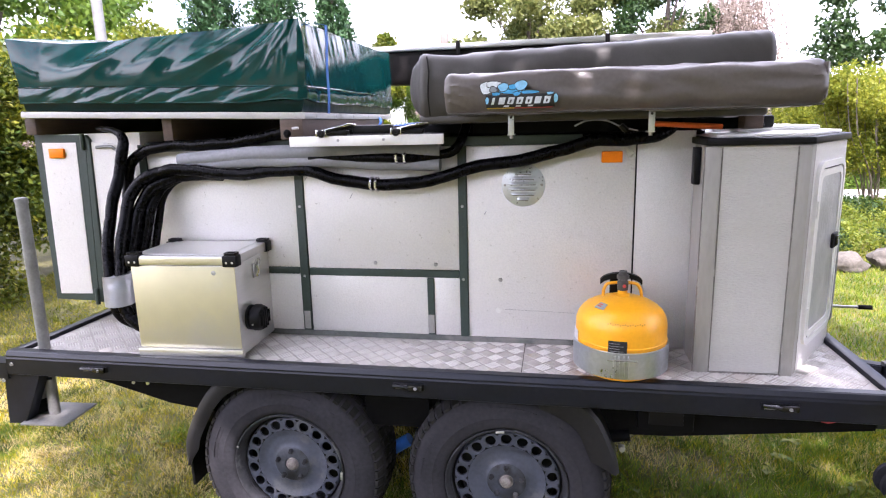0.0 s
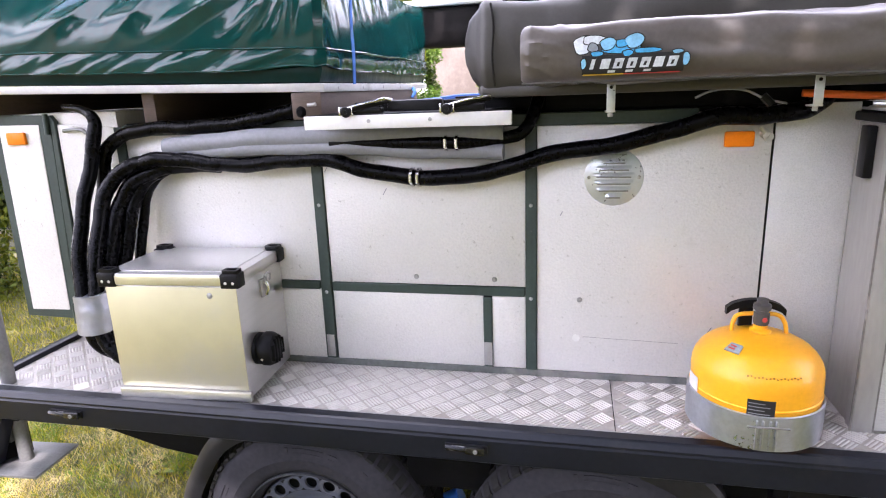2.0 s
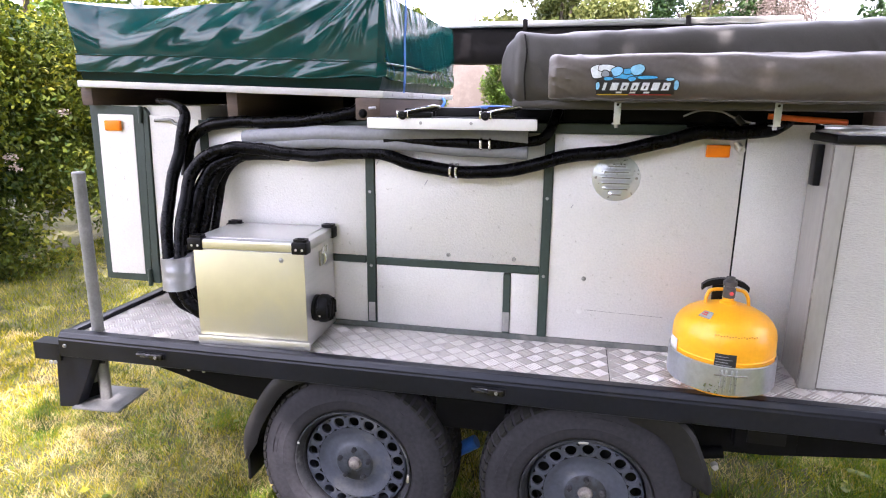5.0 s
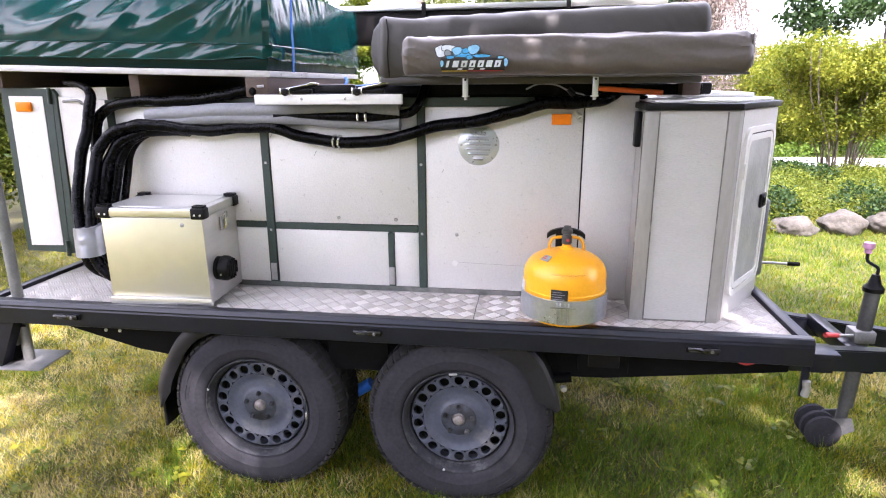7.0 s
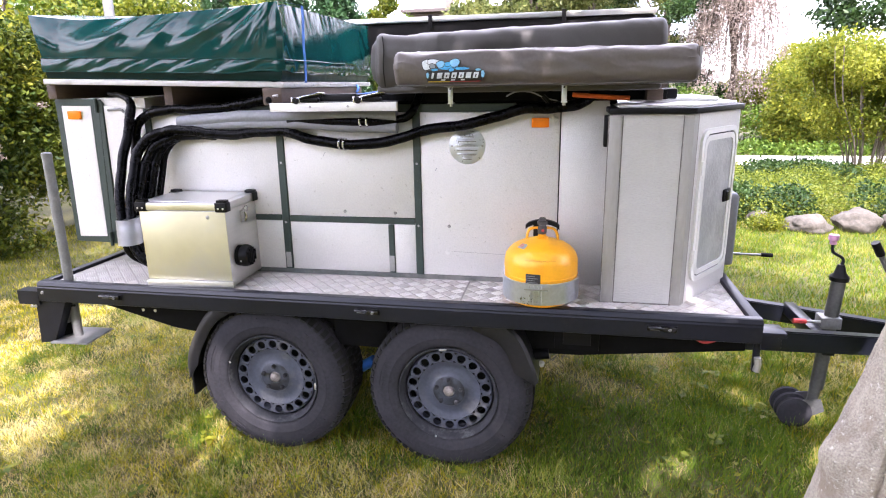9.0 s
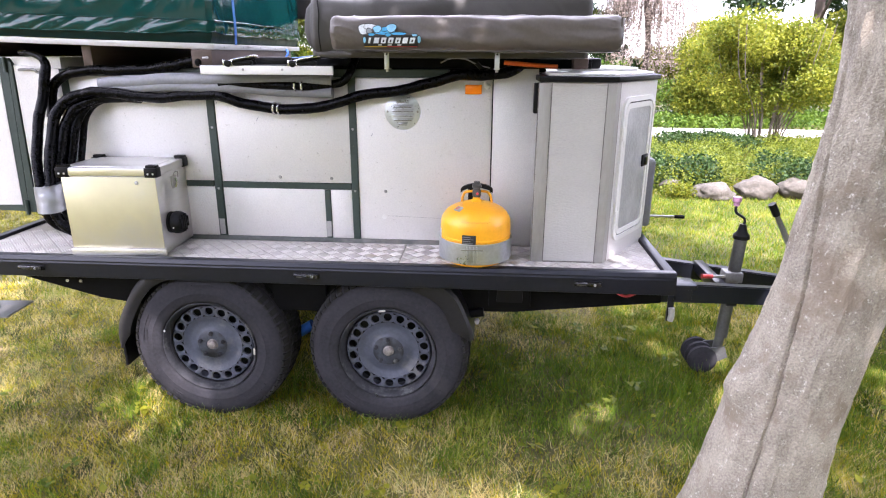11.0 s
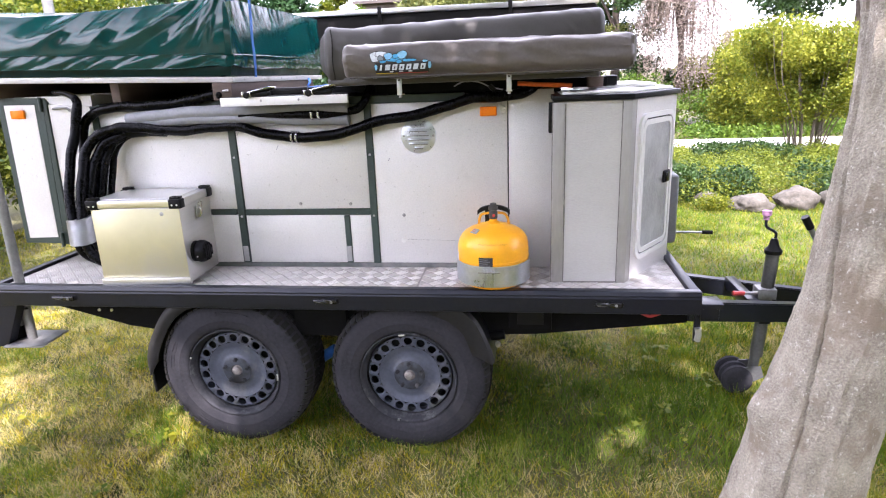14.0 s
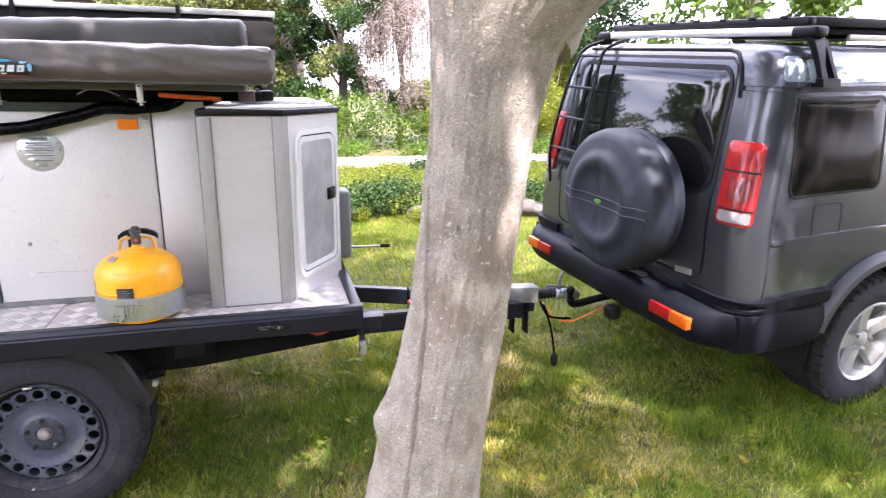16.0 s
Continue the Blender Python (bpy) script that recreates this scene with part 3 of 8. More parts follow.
# rear corner: stub tube, lamp bracket, corner bolts
stub = box(-2.045, X0 - 0.002, Y0, Y0 + 0.006, 0.672, 0.738, 0, bm=None)
for q in ((Y0 + 0.054, Y0 + 0.06, 0.672, 0.738), (Y0 + 0.006, Y0 + 0.054, 0.672, 0.678), (Y0 + 0.006, Y0 + 0.054, 0.732, 0.738)):
    stub = box(-2.045, X0 - 0.002, q[0], q[1], q[2], q[3], bm=stub)
part("stub_tube", stub, M_BLACK_STEEL, trailer, "open black square steel tube")
lamp_side = [(-1.958, 0.698), (-1.795, 0.698), (-1.897, 0.484), (-1.975, 0.477)]
part("rear_bracket", rings([[(x, Y0 + 0.01, z) for x, z in lamp_side], [(x, Y0 + 0.06, z) for x, z in lamp_side]]), M_BLACK_STEEL, trailer)
part("rear_bracket_web", prism([(-1.905, Y0 + 0.06), (-1.90, Y0 + 0.06), (-1.855, 0.05), (-1.86, 0.05)], 0.482, 0.69), M_CHASSIS, trailer)
for bx, bz in ((-1.905, 0.735), (-1.975, 0.665), (-1.955, 0.665)):
    part("bolt_head", lathe([(0, 0.005), (0.006, 0.005), (0.008, 0), (0, 0)], 8, "y", (bx, Y0, bz)), M_ALU_DULL, trailer)
for bx in (-1.50, -1.436):
    part("bolt_head", lathe([(0, 0.004), (0.007, 0.004), (0.007, 0), (0, 0)], 8, "y", (bx, 0.06, 0.618)), M_ALU, trailer)

# corner leg: galvanised prop tube with a square foot
leg = part("corner_prop", tube([(-1.832, 0.0, 0.49), (-1.824, 0.0, 1.368)], 0.021, 16), M_GALV, trailer, "galvanised steel prop tube")
part("foot_plate", moved(box(-0.095, 0.095, -0.095, 0.095, -0.004, 0.004, 0.001), pose(-1.815, 0.005, 0.487, 0, 0, 4)), M_GALV, leg)
part("clamp_bracket", box(-1.876, -1.856, -0.02, 0.03, 0.56, 0.70, 0.002), M_GALV, leg)
part("end_cap", lathe([(0, 0.004), (0.019, 0.004), (0.0225, 0.0), (0.0225, -0.02), (0, -0.02)], 16, "z", (-1.824, 0.0, 1.368)), M_GALV, leg)
part("prop_pin", tube([(-1.86, -0.024, 0.65), (-1.80, -0.024, 0.654)], 0.006, 8), M_BLACK_STEEL, leg)

# wheels


def wheel(cx, near=True):
    """A steel wheel with eighteen round holes and a road tyre, its face towards -y."""
    hub = part("wheel", lathe([(0, -0.02), (0.06, -0.02), (0.062, -0.16), (0, -0.16)], 24, "y", (cx, 0.0, 0.355)), M_CHASSIS, trailer, "steel wheel with dark grey road tyre")
    at = Matrix.Translation((cx, 0.0, 0.355)) @ Matrix.Rotation(radians(90), 4, "X")
    prof = [(0.196, -0.200), (0.215, -0.215), (0.27, -0.228), (0.315, -0.226), (0.343, -0.205), (0.356, -0.182), (0.359, -0.10), (0.356, 0.002), (0.345, 0.023), (0.318, 0.040), (0.290, 0.0455),
            (0.266, 0.0455), (0.262, 0.0470), (0.258, 0.0455), (0.238, 0.0440), (0.226, 0.0405), (0.2195, 0.0350), (0.2165, 0.026), (0.206, 0.018), (0.196, 0.010)]
    tyre = part("tyre", moved(lathe(prof, 72), at), M_TYRE, hub)
    b = bmesh.new()
    for k in range(60):
        a = 2 * math.pi * k / 60
        for w0, w1, da in ((-0.004, 0.036, 0.0), (-0.075, -0.030, 0.3), (-0.125, -0.085, 0.0), (-0.172, -0.135, 0.3), (-0.206, -0.18, 0.0)):
            r1 = 0.3645 if -0.17 < w0 < -0.02 else 0.3585
            for s in (0,):
                aa = a + da * 2 * math.pi / 60
                h = 0.036
                loop0, loop1 = [], []
                for da2, w in ((-h, w0), (h, w0), (h, w1), (-h, w1)):
                    rr = 0.344 if w > 0.02 or w < -0.2 else r1
                    t = aa + da2
                    loop0.append((0.335 * math.cos(t), 0.335 * math.sin(t), w))
                    loop1.append((rr * math.cos(t), rr * math.sin(t), w))
                rings([loop0, loop1], cap=True, bm=b)
    tagged(part("tread_block", moved(b, at), M_TREAD, tyre, smooth=False), kind="stuff")
    b = bmesh.new()
    for k, (a0, a1) in enumerate(((50, 66), (69, 74), (77, 95), (98, 108), (150, 160), (163, 175), (205, 225), (228, 238), (300, 318), (321, 340))):
        for r0, r1 in ((0.286, 0.288), (0.300, 0.302)) if k % 3 else ((0.284, 0.304),):
            lo = [[(r * math.cos(radians(a)), r * math.sin(radians(a)), h) for r, h in ((r0, 0.043), (r1, 0.043), (r1, 0.0468), (r0, 0.0468))] for a in np.linspace(a0, a1, 6)]
            if k % 3 == 0:
                lo = lo[:2]
            rings(lo, bm=b)
    tagged(part("sidewall_mark", moved(b, at), M_TYRE, tyre, "raised unreadable tyre marking"), kind="stuff")

    def d(r):
        xs = [0.0, 0.03, 0.066, 0.078, 0.112, 0.136, 0.178, 0.187, 0.190, 0.1925]
        ys = [-0.014, -0.014, -0.012, -0.020, -0.024, -0.014, -0.010, -0.018, -0.040, -0.070]
        return float(np.interp(r, xs, ys))

    at_d = at @ Matrix.Translation((0, 0, 0.020))
    b = bmesh.new()
    n, r0, r1 = 18, 0.138, 0.184
    for k in range(n):
        t0, t1 = 2 * math.pi * k / n, 2 * math.pi * (k + 1) / n
        tc, rc, hr = (t0 + t1) / 2, 0.1620, 0.0190
        outer, inner, deep = [], [], []
        for i in range(16):
            a = 2 * math.pi * i / 16 + math.pi / 16
            ca, sa = math.cos(a), math.sin(a)
            m = max(abs(ca), abs(sa))
            r = rc + (ca / m) * (r1 - r0) / 2
            t = tc + (sa / m) * (t1 - t0) / 2
            outer.append((r * math.cos(t), r * math.sin(t), d(r)))
            rr, tt = rc + hr * ca, tc + hr * sa / rc
            inner.append((rr * math.cos(tt), rr * math.sin(tt), d(rc) - 0.003))
            deep.append((rr * math.cos(tt), rr * math.sin(tt), d(rc) - 0.012))
        rings([outer, inner, deep], cap=False, bm=b)
    bmesh.ops.remove_doubles(b, verts=b.verts[:], dist=0.0004)
    inner_prof = [(0.0, -0.014)] + [(r, d(r)) for r in (0.03, 0.055, 0.066, 0.072, 0.078, 0.09, 0.10, 0.112, 0.124, 0.138)]
    b = join(b, lathe(inner_prof, 72))
    b = join(b, lathe([(r, d(r)) for r in (0.184, 0.187, 0.190, 0.1925)], 72))
    rim = part("rim", moved(b, at_d), M_RIM, hub, "scuffed dark grey steel rim with round holes")
    part("rim_barrel", moved(lathe([(0.1925, -0.069), (0.1935, -0.04), (0.196, 0.008), (0.204, 0.026), (0.208, 0.036), (0.2125, 0.041), (0.2155, 0.040), (0.2165, 0.032), (0.207, 0.020), (0.198, 0.008), (0.198, -0.2), (0.0, -0.2)], 72), at), M_BARREL, rim)
    part("brake_drum", moved(lathe([(0, -0.055), (0.17, -0.055), (0.18, -0.065), (0.18, -0.15), (0, -0.15)], 40), at), M_PLASTIC, hub)
    part("hub_face", moved(lathe([(0.026, 0.0005), (0.030, 0.004), (0.064, 0.003), (0.069, 0.0), (0.026, 0.0)], 40), at_d @ Matrix.Translation((0, 0, -0.0135))), M_HUBFACE, rim, "oily dark hub face")
    for k in range(5):
        a = 2 * math.pi * k / 5 + 0.3
        x, z = 0.056 * math.cos(a), 0.056 * math.sin(a)
        b = moved(lathe([(0, 0.020), (0.007, 0.020), (0.009, 0.017), (0.010, 0.004), (0.014, 0.0), (0, 0.0)], 6), at_d @ Matrix.Translation((x, z, -0.015)))
        part("wheel_bolt", b, M_BARREL, hub)
    part("hub_cap", moved(lathe([(0, 0.020), (0.014, 0.019), (0.020, 0.014), (0.022, 0.004), (0.025, 0.002), (0, 0.0)], 24), at_d @ Matrix.Translation((0, 0, -0.016))), M_RUST, hub, "rusty hub cap")
    return hub


for cx, wa in ((-0.81, (-4, 160)), (0.0, (95, 255))):
    w = wheel(cx)
    for k, a in enumerate(wa):
        t = radians(a)
        rr = 0.206 if k == 0 else 0.213
        m = Matrix.Translation((cx + rr * math.cos(t), -0.036, 0.355 + rr * math.sin(t))) @ Matrix.Rotation(-t, 4, "Y")
        part("balance_weight", moved(box(-0.004, 0.005, -0.006, 0.006, -0.016 if k == 0 else -0.005, 0.016 if k == 0 else 0.005, 0.0035), m), M_ALU, w, "small silver balance weight")
for cx in (-0.81, 0.0):
    part("wheel", lathe([(0, 0), (0.20, 0.0), (0.215, 0.012), (0.262, 0.022), (0.318, 0.019), (0.345, 0.0), (0.358, -0.03), (0.358, -0.19), (0.34, -0.215), (0.2, -0.22), (0, -0.22)], 40, "y", (cx, 1.30, 0.355)), M_TYRE, trailer)
    part("axle", tube([(cx, 0.18, 0.355), (cx, 1.28, 0.355)], 0.03, 10), M_CHASSIS, trailer)
part("shock_absorber", tube([(-0.50, 0.20, 0.31), (-0.40, 0.20, 0.375)], 0.026, 12), M_BLUE, trailer, "bright blue tube between the wheels")
part("shock_rod", tube([(-0.56, 0.20, 0.275), (-0.49, 0.20, 0.315)], 0.012, 10), M_CHASSIS, trailer)


def mudguard(cx, a0, a1, r, flap, skirt=0.06, taper=0.0):
    """A half guard with a rolled outer edge over one wheel."""
    b = bmesh.new()
    loops = []
    for a in np.linspace(radians(a0), radians(a1), 26):
        c, s = math.cos(a), math.sin(a)
        rr = r + 0.004 * math.sin(a * 9) - taper * max(0.0, 1 - (a - radians(a0)) / 0.5)
        w = skirt * min(1.0, 4 * min(a - radians(a0), radians(a1) - a) + 0.25)
        sec = [(-0.050, rr - w), (-0.056, rr - w * 0.6), (-0.052, rr - 0.012), (-0.040, rr), (0.20, rr), (0.20, rr - 0.004), (-0.038, rr - 0.006), (-0.046, rr - 0.016), (-0.050, rr - w * 0.6), (-0.046, rr - w)]
        loops.append([(cx + q * c, y, min(0.688, 0.355 + q * s)) for y, q in sec])
    rings(loops, bm=b)
    g = part("mudguard", b, M_GUARD, trailer, "scuffed black plastic mudguard")
    if flap:
        fx, f0, f1 = flap
        part("mud_flap", box(fx - 0.006, fx + 0.006, -0.02, 0.20, f0, f1, 0.003), M_PLASTIC, g)


mudguard(-0.81, 96, 182, 0.418, (-1.226, 0.235, 0.365), 0.06)
mudguard(0.0, 13, 80, 0.416, None, 0.085, 0.028)

# drawbar
for s in (0, 1):
    pts = [(1.17, 0.09, 0.645), (2.20, 0.68, 0.405)] if s == 0 else [(1.17, 0.95, 0.50), (2.20, 0.80, 0.415)]
    t = (Vector(pts[1]) - Vector(pts[0])).normalized()
    side = Vector((t.y, -t.x, 0)).normalized() * 0.028
    up = Vector((0, 0, 0.044))
    lo = [[Vector(p) + side * a + up * c for a, c in ((-1, -1), (1, -1), (1, 1), (-1, 1))] for p in pts]
    b = rings(lo)
    bmesh.ops.bevel(b, geom=b.edges[:], offset=0.005, segments=2, affect="EDGES")
    part("drawbar", b, M_BLACK_STEEL, trailer, "black square-section drawbar")
part("drawbar_plate", box(1.165, 1.275, Y0 + 0.004, Y0 + 0.10, 0.715, 0.737, 0.004), M_BLACK_STEEL, trailer)
part("corner_gusset", box(1.192, 1.262, Y0 + 0.012, Y0 + 0.022, 0.665, 0.735, 0.004), M_BLACK_STEEL, trailer)
part("hook_bracket", box(1.176, 1.20, Y0 + 0.03, Y0 + 0.045, 0.565, 0.70, 0.003), M_BLACK_STEEL, trailer)
part("hook_ring", tube([(1.188, Y0 + 0.02, 0.63), (1.192, Y0 + 0.018, 0.60), (1.188, Y0 + 0.02, 0.575)], 0.013, 10), M_ALU_DULL, trailer, "worn metal lashing hook")
part("red_cable", tube(spline([(0.98, 0.03, 0.655), (1.02, 0.02, 0.642), (1.07, 0.03, 0.655)], 5), 0.006, 8), M_RED_PLASTIC, trailer)
part("drawbar_cross", box(1.58, 1.63, 0.36, 0.88, 0.47, 0.53, 0.004), M_BLACK_STEEL, trailer)

# overrun coupling
cpl = part("overrun_housing", moved(box(-0.20, 0.05, -0.045, 0.045, -0.045, 0.05, 0.008), pose(2.27, 0.74, 0.475, 0, 3)), M_GALV, trailer, "galvanised overrun coupling with rubber bellows")
part("bellows", lathe([(0, -0.062)] + [(0.034 if i % 2 else 0.026, -0.058 + 0.0105 * i) for i in range(12)] + [(0, 0.062)], 20, "x", (2.378, 0.735, 0.468)), M_PLASTIC, cpl)
head = rings([[(2.375 + u, 0.728 + w * math.cos(a), 0.458 + h * math.sin(a) + lift) for a in np.linspace(0, 2 * math.pi, 13)[:-1]]
              for u, w, h, lift in ((0.06, 0.03, 0.03, 0), (0.10, 0.04, 0.03, 0.005), (0.16, 0.042, 0.032, 0.0), (0.20, 0.036, 0.028, -0.008), (0.22, 0.018, 0.014, -0.012))])
part("coupling_head", head, M_ZINC, cpl)
part("coupling_handle", tube(spline([(2.47, 0.728, 0.488), (2.44, 0.73, 0.512), (2.38, 0.733, 0.516)], 4), 0.010, 8), M_GALV, cpl)
part("handbrake", tube([(2.10, 0.72, 0.50), (1.90, 0.70, 0.84)], [0.018, 0.013], 10), M_GALV, cpl)
part("handbrake_grip", tube([(1.90, 0.70, 0.84), (1.865, 0.695, 0.90)], 0.019, 10), M_PLASTIC, cpl)
part("under_bracket", box(2.17, 2.30, 0.70, 0.77, 0.375, 0.43, 0.006), M_CHASSIS, cpl)
part("bracket_leg", box(2.17, 2.18, 0.70, 0.77, 0.25, 0.375, 0.002), M_CHASSIS, cpl)
part("bracket_leg", box(2.255, 2.265, 0.70, 0.77, 0.24, 0.375, 0.002), M_CHASSIS, cpl)

# jockey wheel
jx, jy = 1.688, 0.60
jock = part("jockey_wheel", tube([(jx - 0.012, jy, 0.20), (jx + 0.012, jy, 0.745)], 0.030, 18), M_JOCKEY, trailer, "dark zinc jockey wheel with crank handle")
part("inner_tube", tube([(jx - 0.022, jy, 0.13), (jx - 0.012, jy, 0.24)], 0.024, 14), M_JOCKEY, jock)
part("collar", lathe([(0, 0.0), (0.040, 0.0), (0.040, 0.018), (0.026, 0.035), (0.014, 0.075), (0, 0.075)], 20, "z", (jx + 0.012, jy, 0.742)), M_PLASTIC, jock)
part("crank", tube(spline([(jx + 0.014, jy, 0.81), (jx + 0.014, jy, 0.845), (jx - 0.03, jy, 0.875), (jx - 0.035, jy, 0.915)], 5), 0.007, 8), M_BLACK_STEEL, jock)
part("crank_knob", lathe([(0, 0.0), (0.014, 0.0), (0.014, 0.018), (0.021, 0.022), (0.021, 0.044), (0, 0.046)], 16, "z", (jx - 0.035, jy, 0.91)), M_PINK, jock)
clampb = box(jx - 0.05, jx + 0.038, jy - 0.042, jy + 0.04, 0.515, 0.57, 0.006)
part("clamp", clampb, M_GALV, jock)
part("clamp_screw", tube([(jx - 0.05, jy - 0.03, 0.548), (jx - 0.13, jy - 0.05, 0.553)], 0.008, 8), M_ALU_DULL, jock)
part("clamp_handle", tube([(jx - 0.12, jy - 0.05, 0.553), (jx - 0.175, jy - 0.06, 0.557)], 0.012, 8), M_RED_PLASTIC, jock)
part("fork", rings([[(jx + 0.0, jy + s * 0.046, 0.16), (jx + 0.02, jy + s * 0.046, 0.10), (jx - 0.07, jy + s * 0.046, 0.05), (jx - 0.13, jy + s * 0.046, 0.09), (jx - 0.08, jy + s * 0.046, 0.15)] for s in (-1, -0.88)]), M_JOCKEY, jock)
part("fork", rings([[(jx + 0.0, jy + s * 0.046, 0.16), (jx + 0.02, jy + s * 0.046, 0.10), (jx - 0.07, jy + s * 0.046, 0.05), (jx - 0.13, jy + s * 0.046, 0.09), (jx - 0.08, jy + s * 0.046, 0.15)] for s in (1, 0.88)]), M_JOCKEY, jock)
for dy in (-0.026, 0.026, 0.085):
    part("roller", lathe([(0, 0.022), (0.045, 0.022), (0.064, 0.019), (0.076, 0.009), (0.076, -0.009), (0.064, -0.019), (0.045, -0.022), (0, -0.022)], 28, "y", (jx - 0.105, jy + dy - 0.01, 0.079)), M_TYRE, jock)

# ---- the camper box on the deck ----
WY = 0.272
camper = thing("camper_box", (-0.4, 0.885, DECK), "white stucco-panelled camper box with dark green frame strips on the trailer", "camper box")
part("shell", box(-1.50, 0.63, WY + 0.012, 1.30, DECK, 1.545), M_PANEL, camper)
part("shell", box(-1.985, -1.503, WY + 0.012, 1.30, 0.90, 1.60), M_PANEL, camper)
part("roof", box(-1.48, 0.66, WY + 0.02, 1.29, 1.546, 1.560, 0.003), M_CHASSIS, camper)


def wall_panel(x0, x1, z0, z1, m=M_PANEL):
    part("panel", box(x0, x1, WY, WY + 0.011, z0, z1, 0.0015), m, camper)


for q in ((-1.472, -0.842, 1.056, 1.522), (-1.472, -0.842, 0.792, 1.026), (-0.806, -0.198, 1.054, 1.522), (-0.806, -0.326, 0.792, 1.024), (-0.298, -0.198, 0.792, 1.022), (-0.164, 0.432, 0.788, 1.520)):
    wall_panel(*q)
wall_panel(0.438, 0.628, 0.775, 1.560, M_PANEL2)


def strip(x0, x1, z0, z1, proud=0.006, x2=None, x3=None, m=M_GREEN_FRAME):
    lo = [[(x0 if x2 is None else x2, y, z0), (x1 if x3 is None else x3, y, z0), (x1, y, z1), (x0, y, z1)] for y in (WY - proud, WY + 0.0115)]
    b = rings(lo)
    bmesh.ops.bevel(b, geom=b.edges[:], offset=0.002, segments=1, affect="EDGES")
    part("frame_strip", b, m, camper)


strip(-1.507, -1.473, 0.775, 1.55)
strip(-0.841, -0.807, 0.792, 1.50, x2=-0.845, x3=-0.811)
strip(-0.197, -0.165, 0.79, 1.521)
strip(-0.325, -0.299, 0.792, 1.020)
strip(-1.471, -0.848, 1.028, 1.054, 0.004)
strip(-0.806, -0.199, 1.024, 1.052, 0.004)
strip(-1.471, 0.432, 0.770, 0.792, 0.004, m=M_DUSTY)
strip(-1.471, 0.25, 1.522, 1.556, 0.010)
part("seam", box(0.4325, 0.4375, WY + 0.001, WY + 0.011, 0.79, 1.52), M_PLASTIC, camper)
for sx in (-0.826, -0.182):
    for sz in (1.30, 1.02):
        part("frame_screw", lathe([(0, 0.003), (0.004, 0.0025), (0.006, 0), (0, 0)], 8, "y", (sx, WY - 0.006, sz)), M_ALU_DULL, camper)
for sx in (-0.826, -0.312):
    part("strap_hinge", box(sx - 0.013, sx + 0.013, WY - 0.0085, WY - 0.006, 0.80, 0.875, 0.001), M_ALU_DULL, camper, "small worn metal hinge")
for sx, sz in ((-0.53, 1.078), (-0.29, 1.075), (-0.042, 1.02)):
    part("panel_bolt", lathe([(0, 0.006), (0.005, 0.006), (0.008, 0.002), (0.008, 0), (0, 0)], 10, "y", (sx, WY, sz)), M_ALU_DULL, camper)
part("filler_patch", lathe([(0, 0.0012), (0.008, 0.001), (0.012, 0.0), (0, 0)], 7, "y", (-0.05, WY, 0.90)), M_WHITE, camper, "smear of white filler")
b = tube([(-0.03, WY - 0.0005, 0.905), (0.06, WY - 0.0005, 0.902), (0.13, WY - 0.0005, 0.9005), (0.235, WY - 0.0005, 0.897)], 0.0006, 5)
part("scratch", b, M_SCUFF, camper)
for sx, sz, ln in ((-0.62, 1.33, 0.02), (-0.10, 1.27, 0.012), (-0.80, 1.40, 0.015), (0.31, 0.93, 0.02)):
    part("scuff", tube([(sx, WY - 0.0004, sz), (sx + ln * 0.6, WY - 0.0004, sz + ln)], 0.0012, 5), M_FOAM, camper)

# rear side panel with green frame, narrowing downwards, and the strip of wall beside it
def leaning(name, pts, y0, y1, m, lab=""):
    b = rings([[(x, y0, z) for x, z in pts], [(x, y1, z) for x, z in pts]])
    bmesh.ops.bevel(b, geom=b.edges[:], offset=0.0015, segments=1, affect="EDGES")
    return part(name, b, m, camper, lab)


leaning("side_door", [(-1.997, 0.892), (-1.785, 0.888), (-1.742, 1.595), (-1.982, 1.604)], WY - 0.004, WY + 0.011, M_GREEN_FRAME, "narrow rear door with green frame")
leaning("door_panel", [(-1.969, 0.918), (-1.811, 0.921), (-1.787, 1.566), (-1.947, 1.568)], WY - 0.0062, WY - 0.0042, M_PANEL)
leaning("door_post", [(-1.782, 0.885), (-1.745, 0.885), (-1.722, 1.575), (-1.739, 1.597)], WY - 0.007, WY + 0.011, M_GREEN_FRAME)
leaning("panel", [(-1.743, 0.900), (-1.509, 0.900), (-1.509, 1.552), (-1.721, 1.566)], WY, WY + 0.011, M_PANEL)
part("door_hinge", tube([(-1.785, WY - 0.012, 0.875), (-1.783, WY - 0.012, 0.945)], 0.009, 10), M_GREEN_FRAME, camper)
part("door_hinge", tube([(-1.752, WY - 0.012, 1.535), (-1.748, WY - 0.012, 1.60)], 0.008, 10), M_GREEN_FRAME, camper)
part("door_stay", tube(spline([(-1.69, WY - 0.01, 1.545), (-1.62, WY - 0.014, 1.548), (-1.60, WY - 0.014, 1.535), (-1.56, WY - 0.01, 1.53)], 4), 0.006, 8), M_GALV, camper)


def marker(x, z, y):
    part("side_marker", box(x - 0.036, x + 0.036, y - 0.012, y, z - 0.020, z + 0.020, 0.004), M_ORANGE, camper, "orange side reflector")


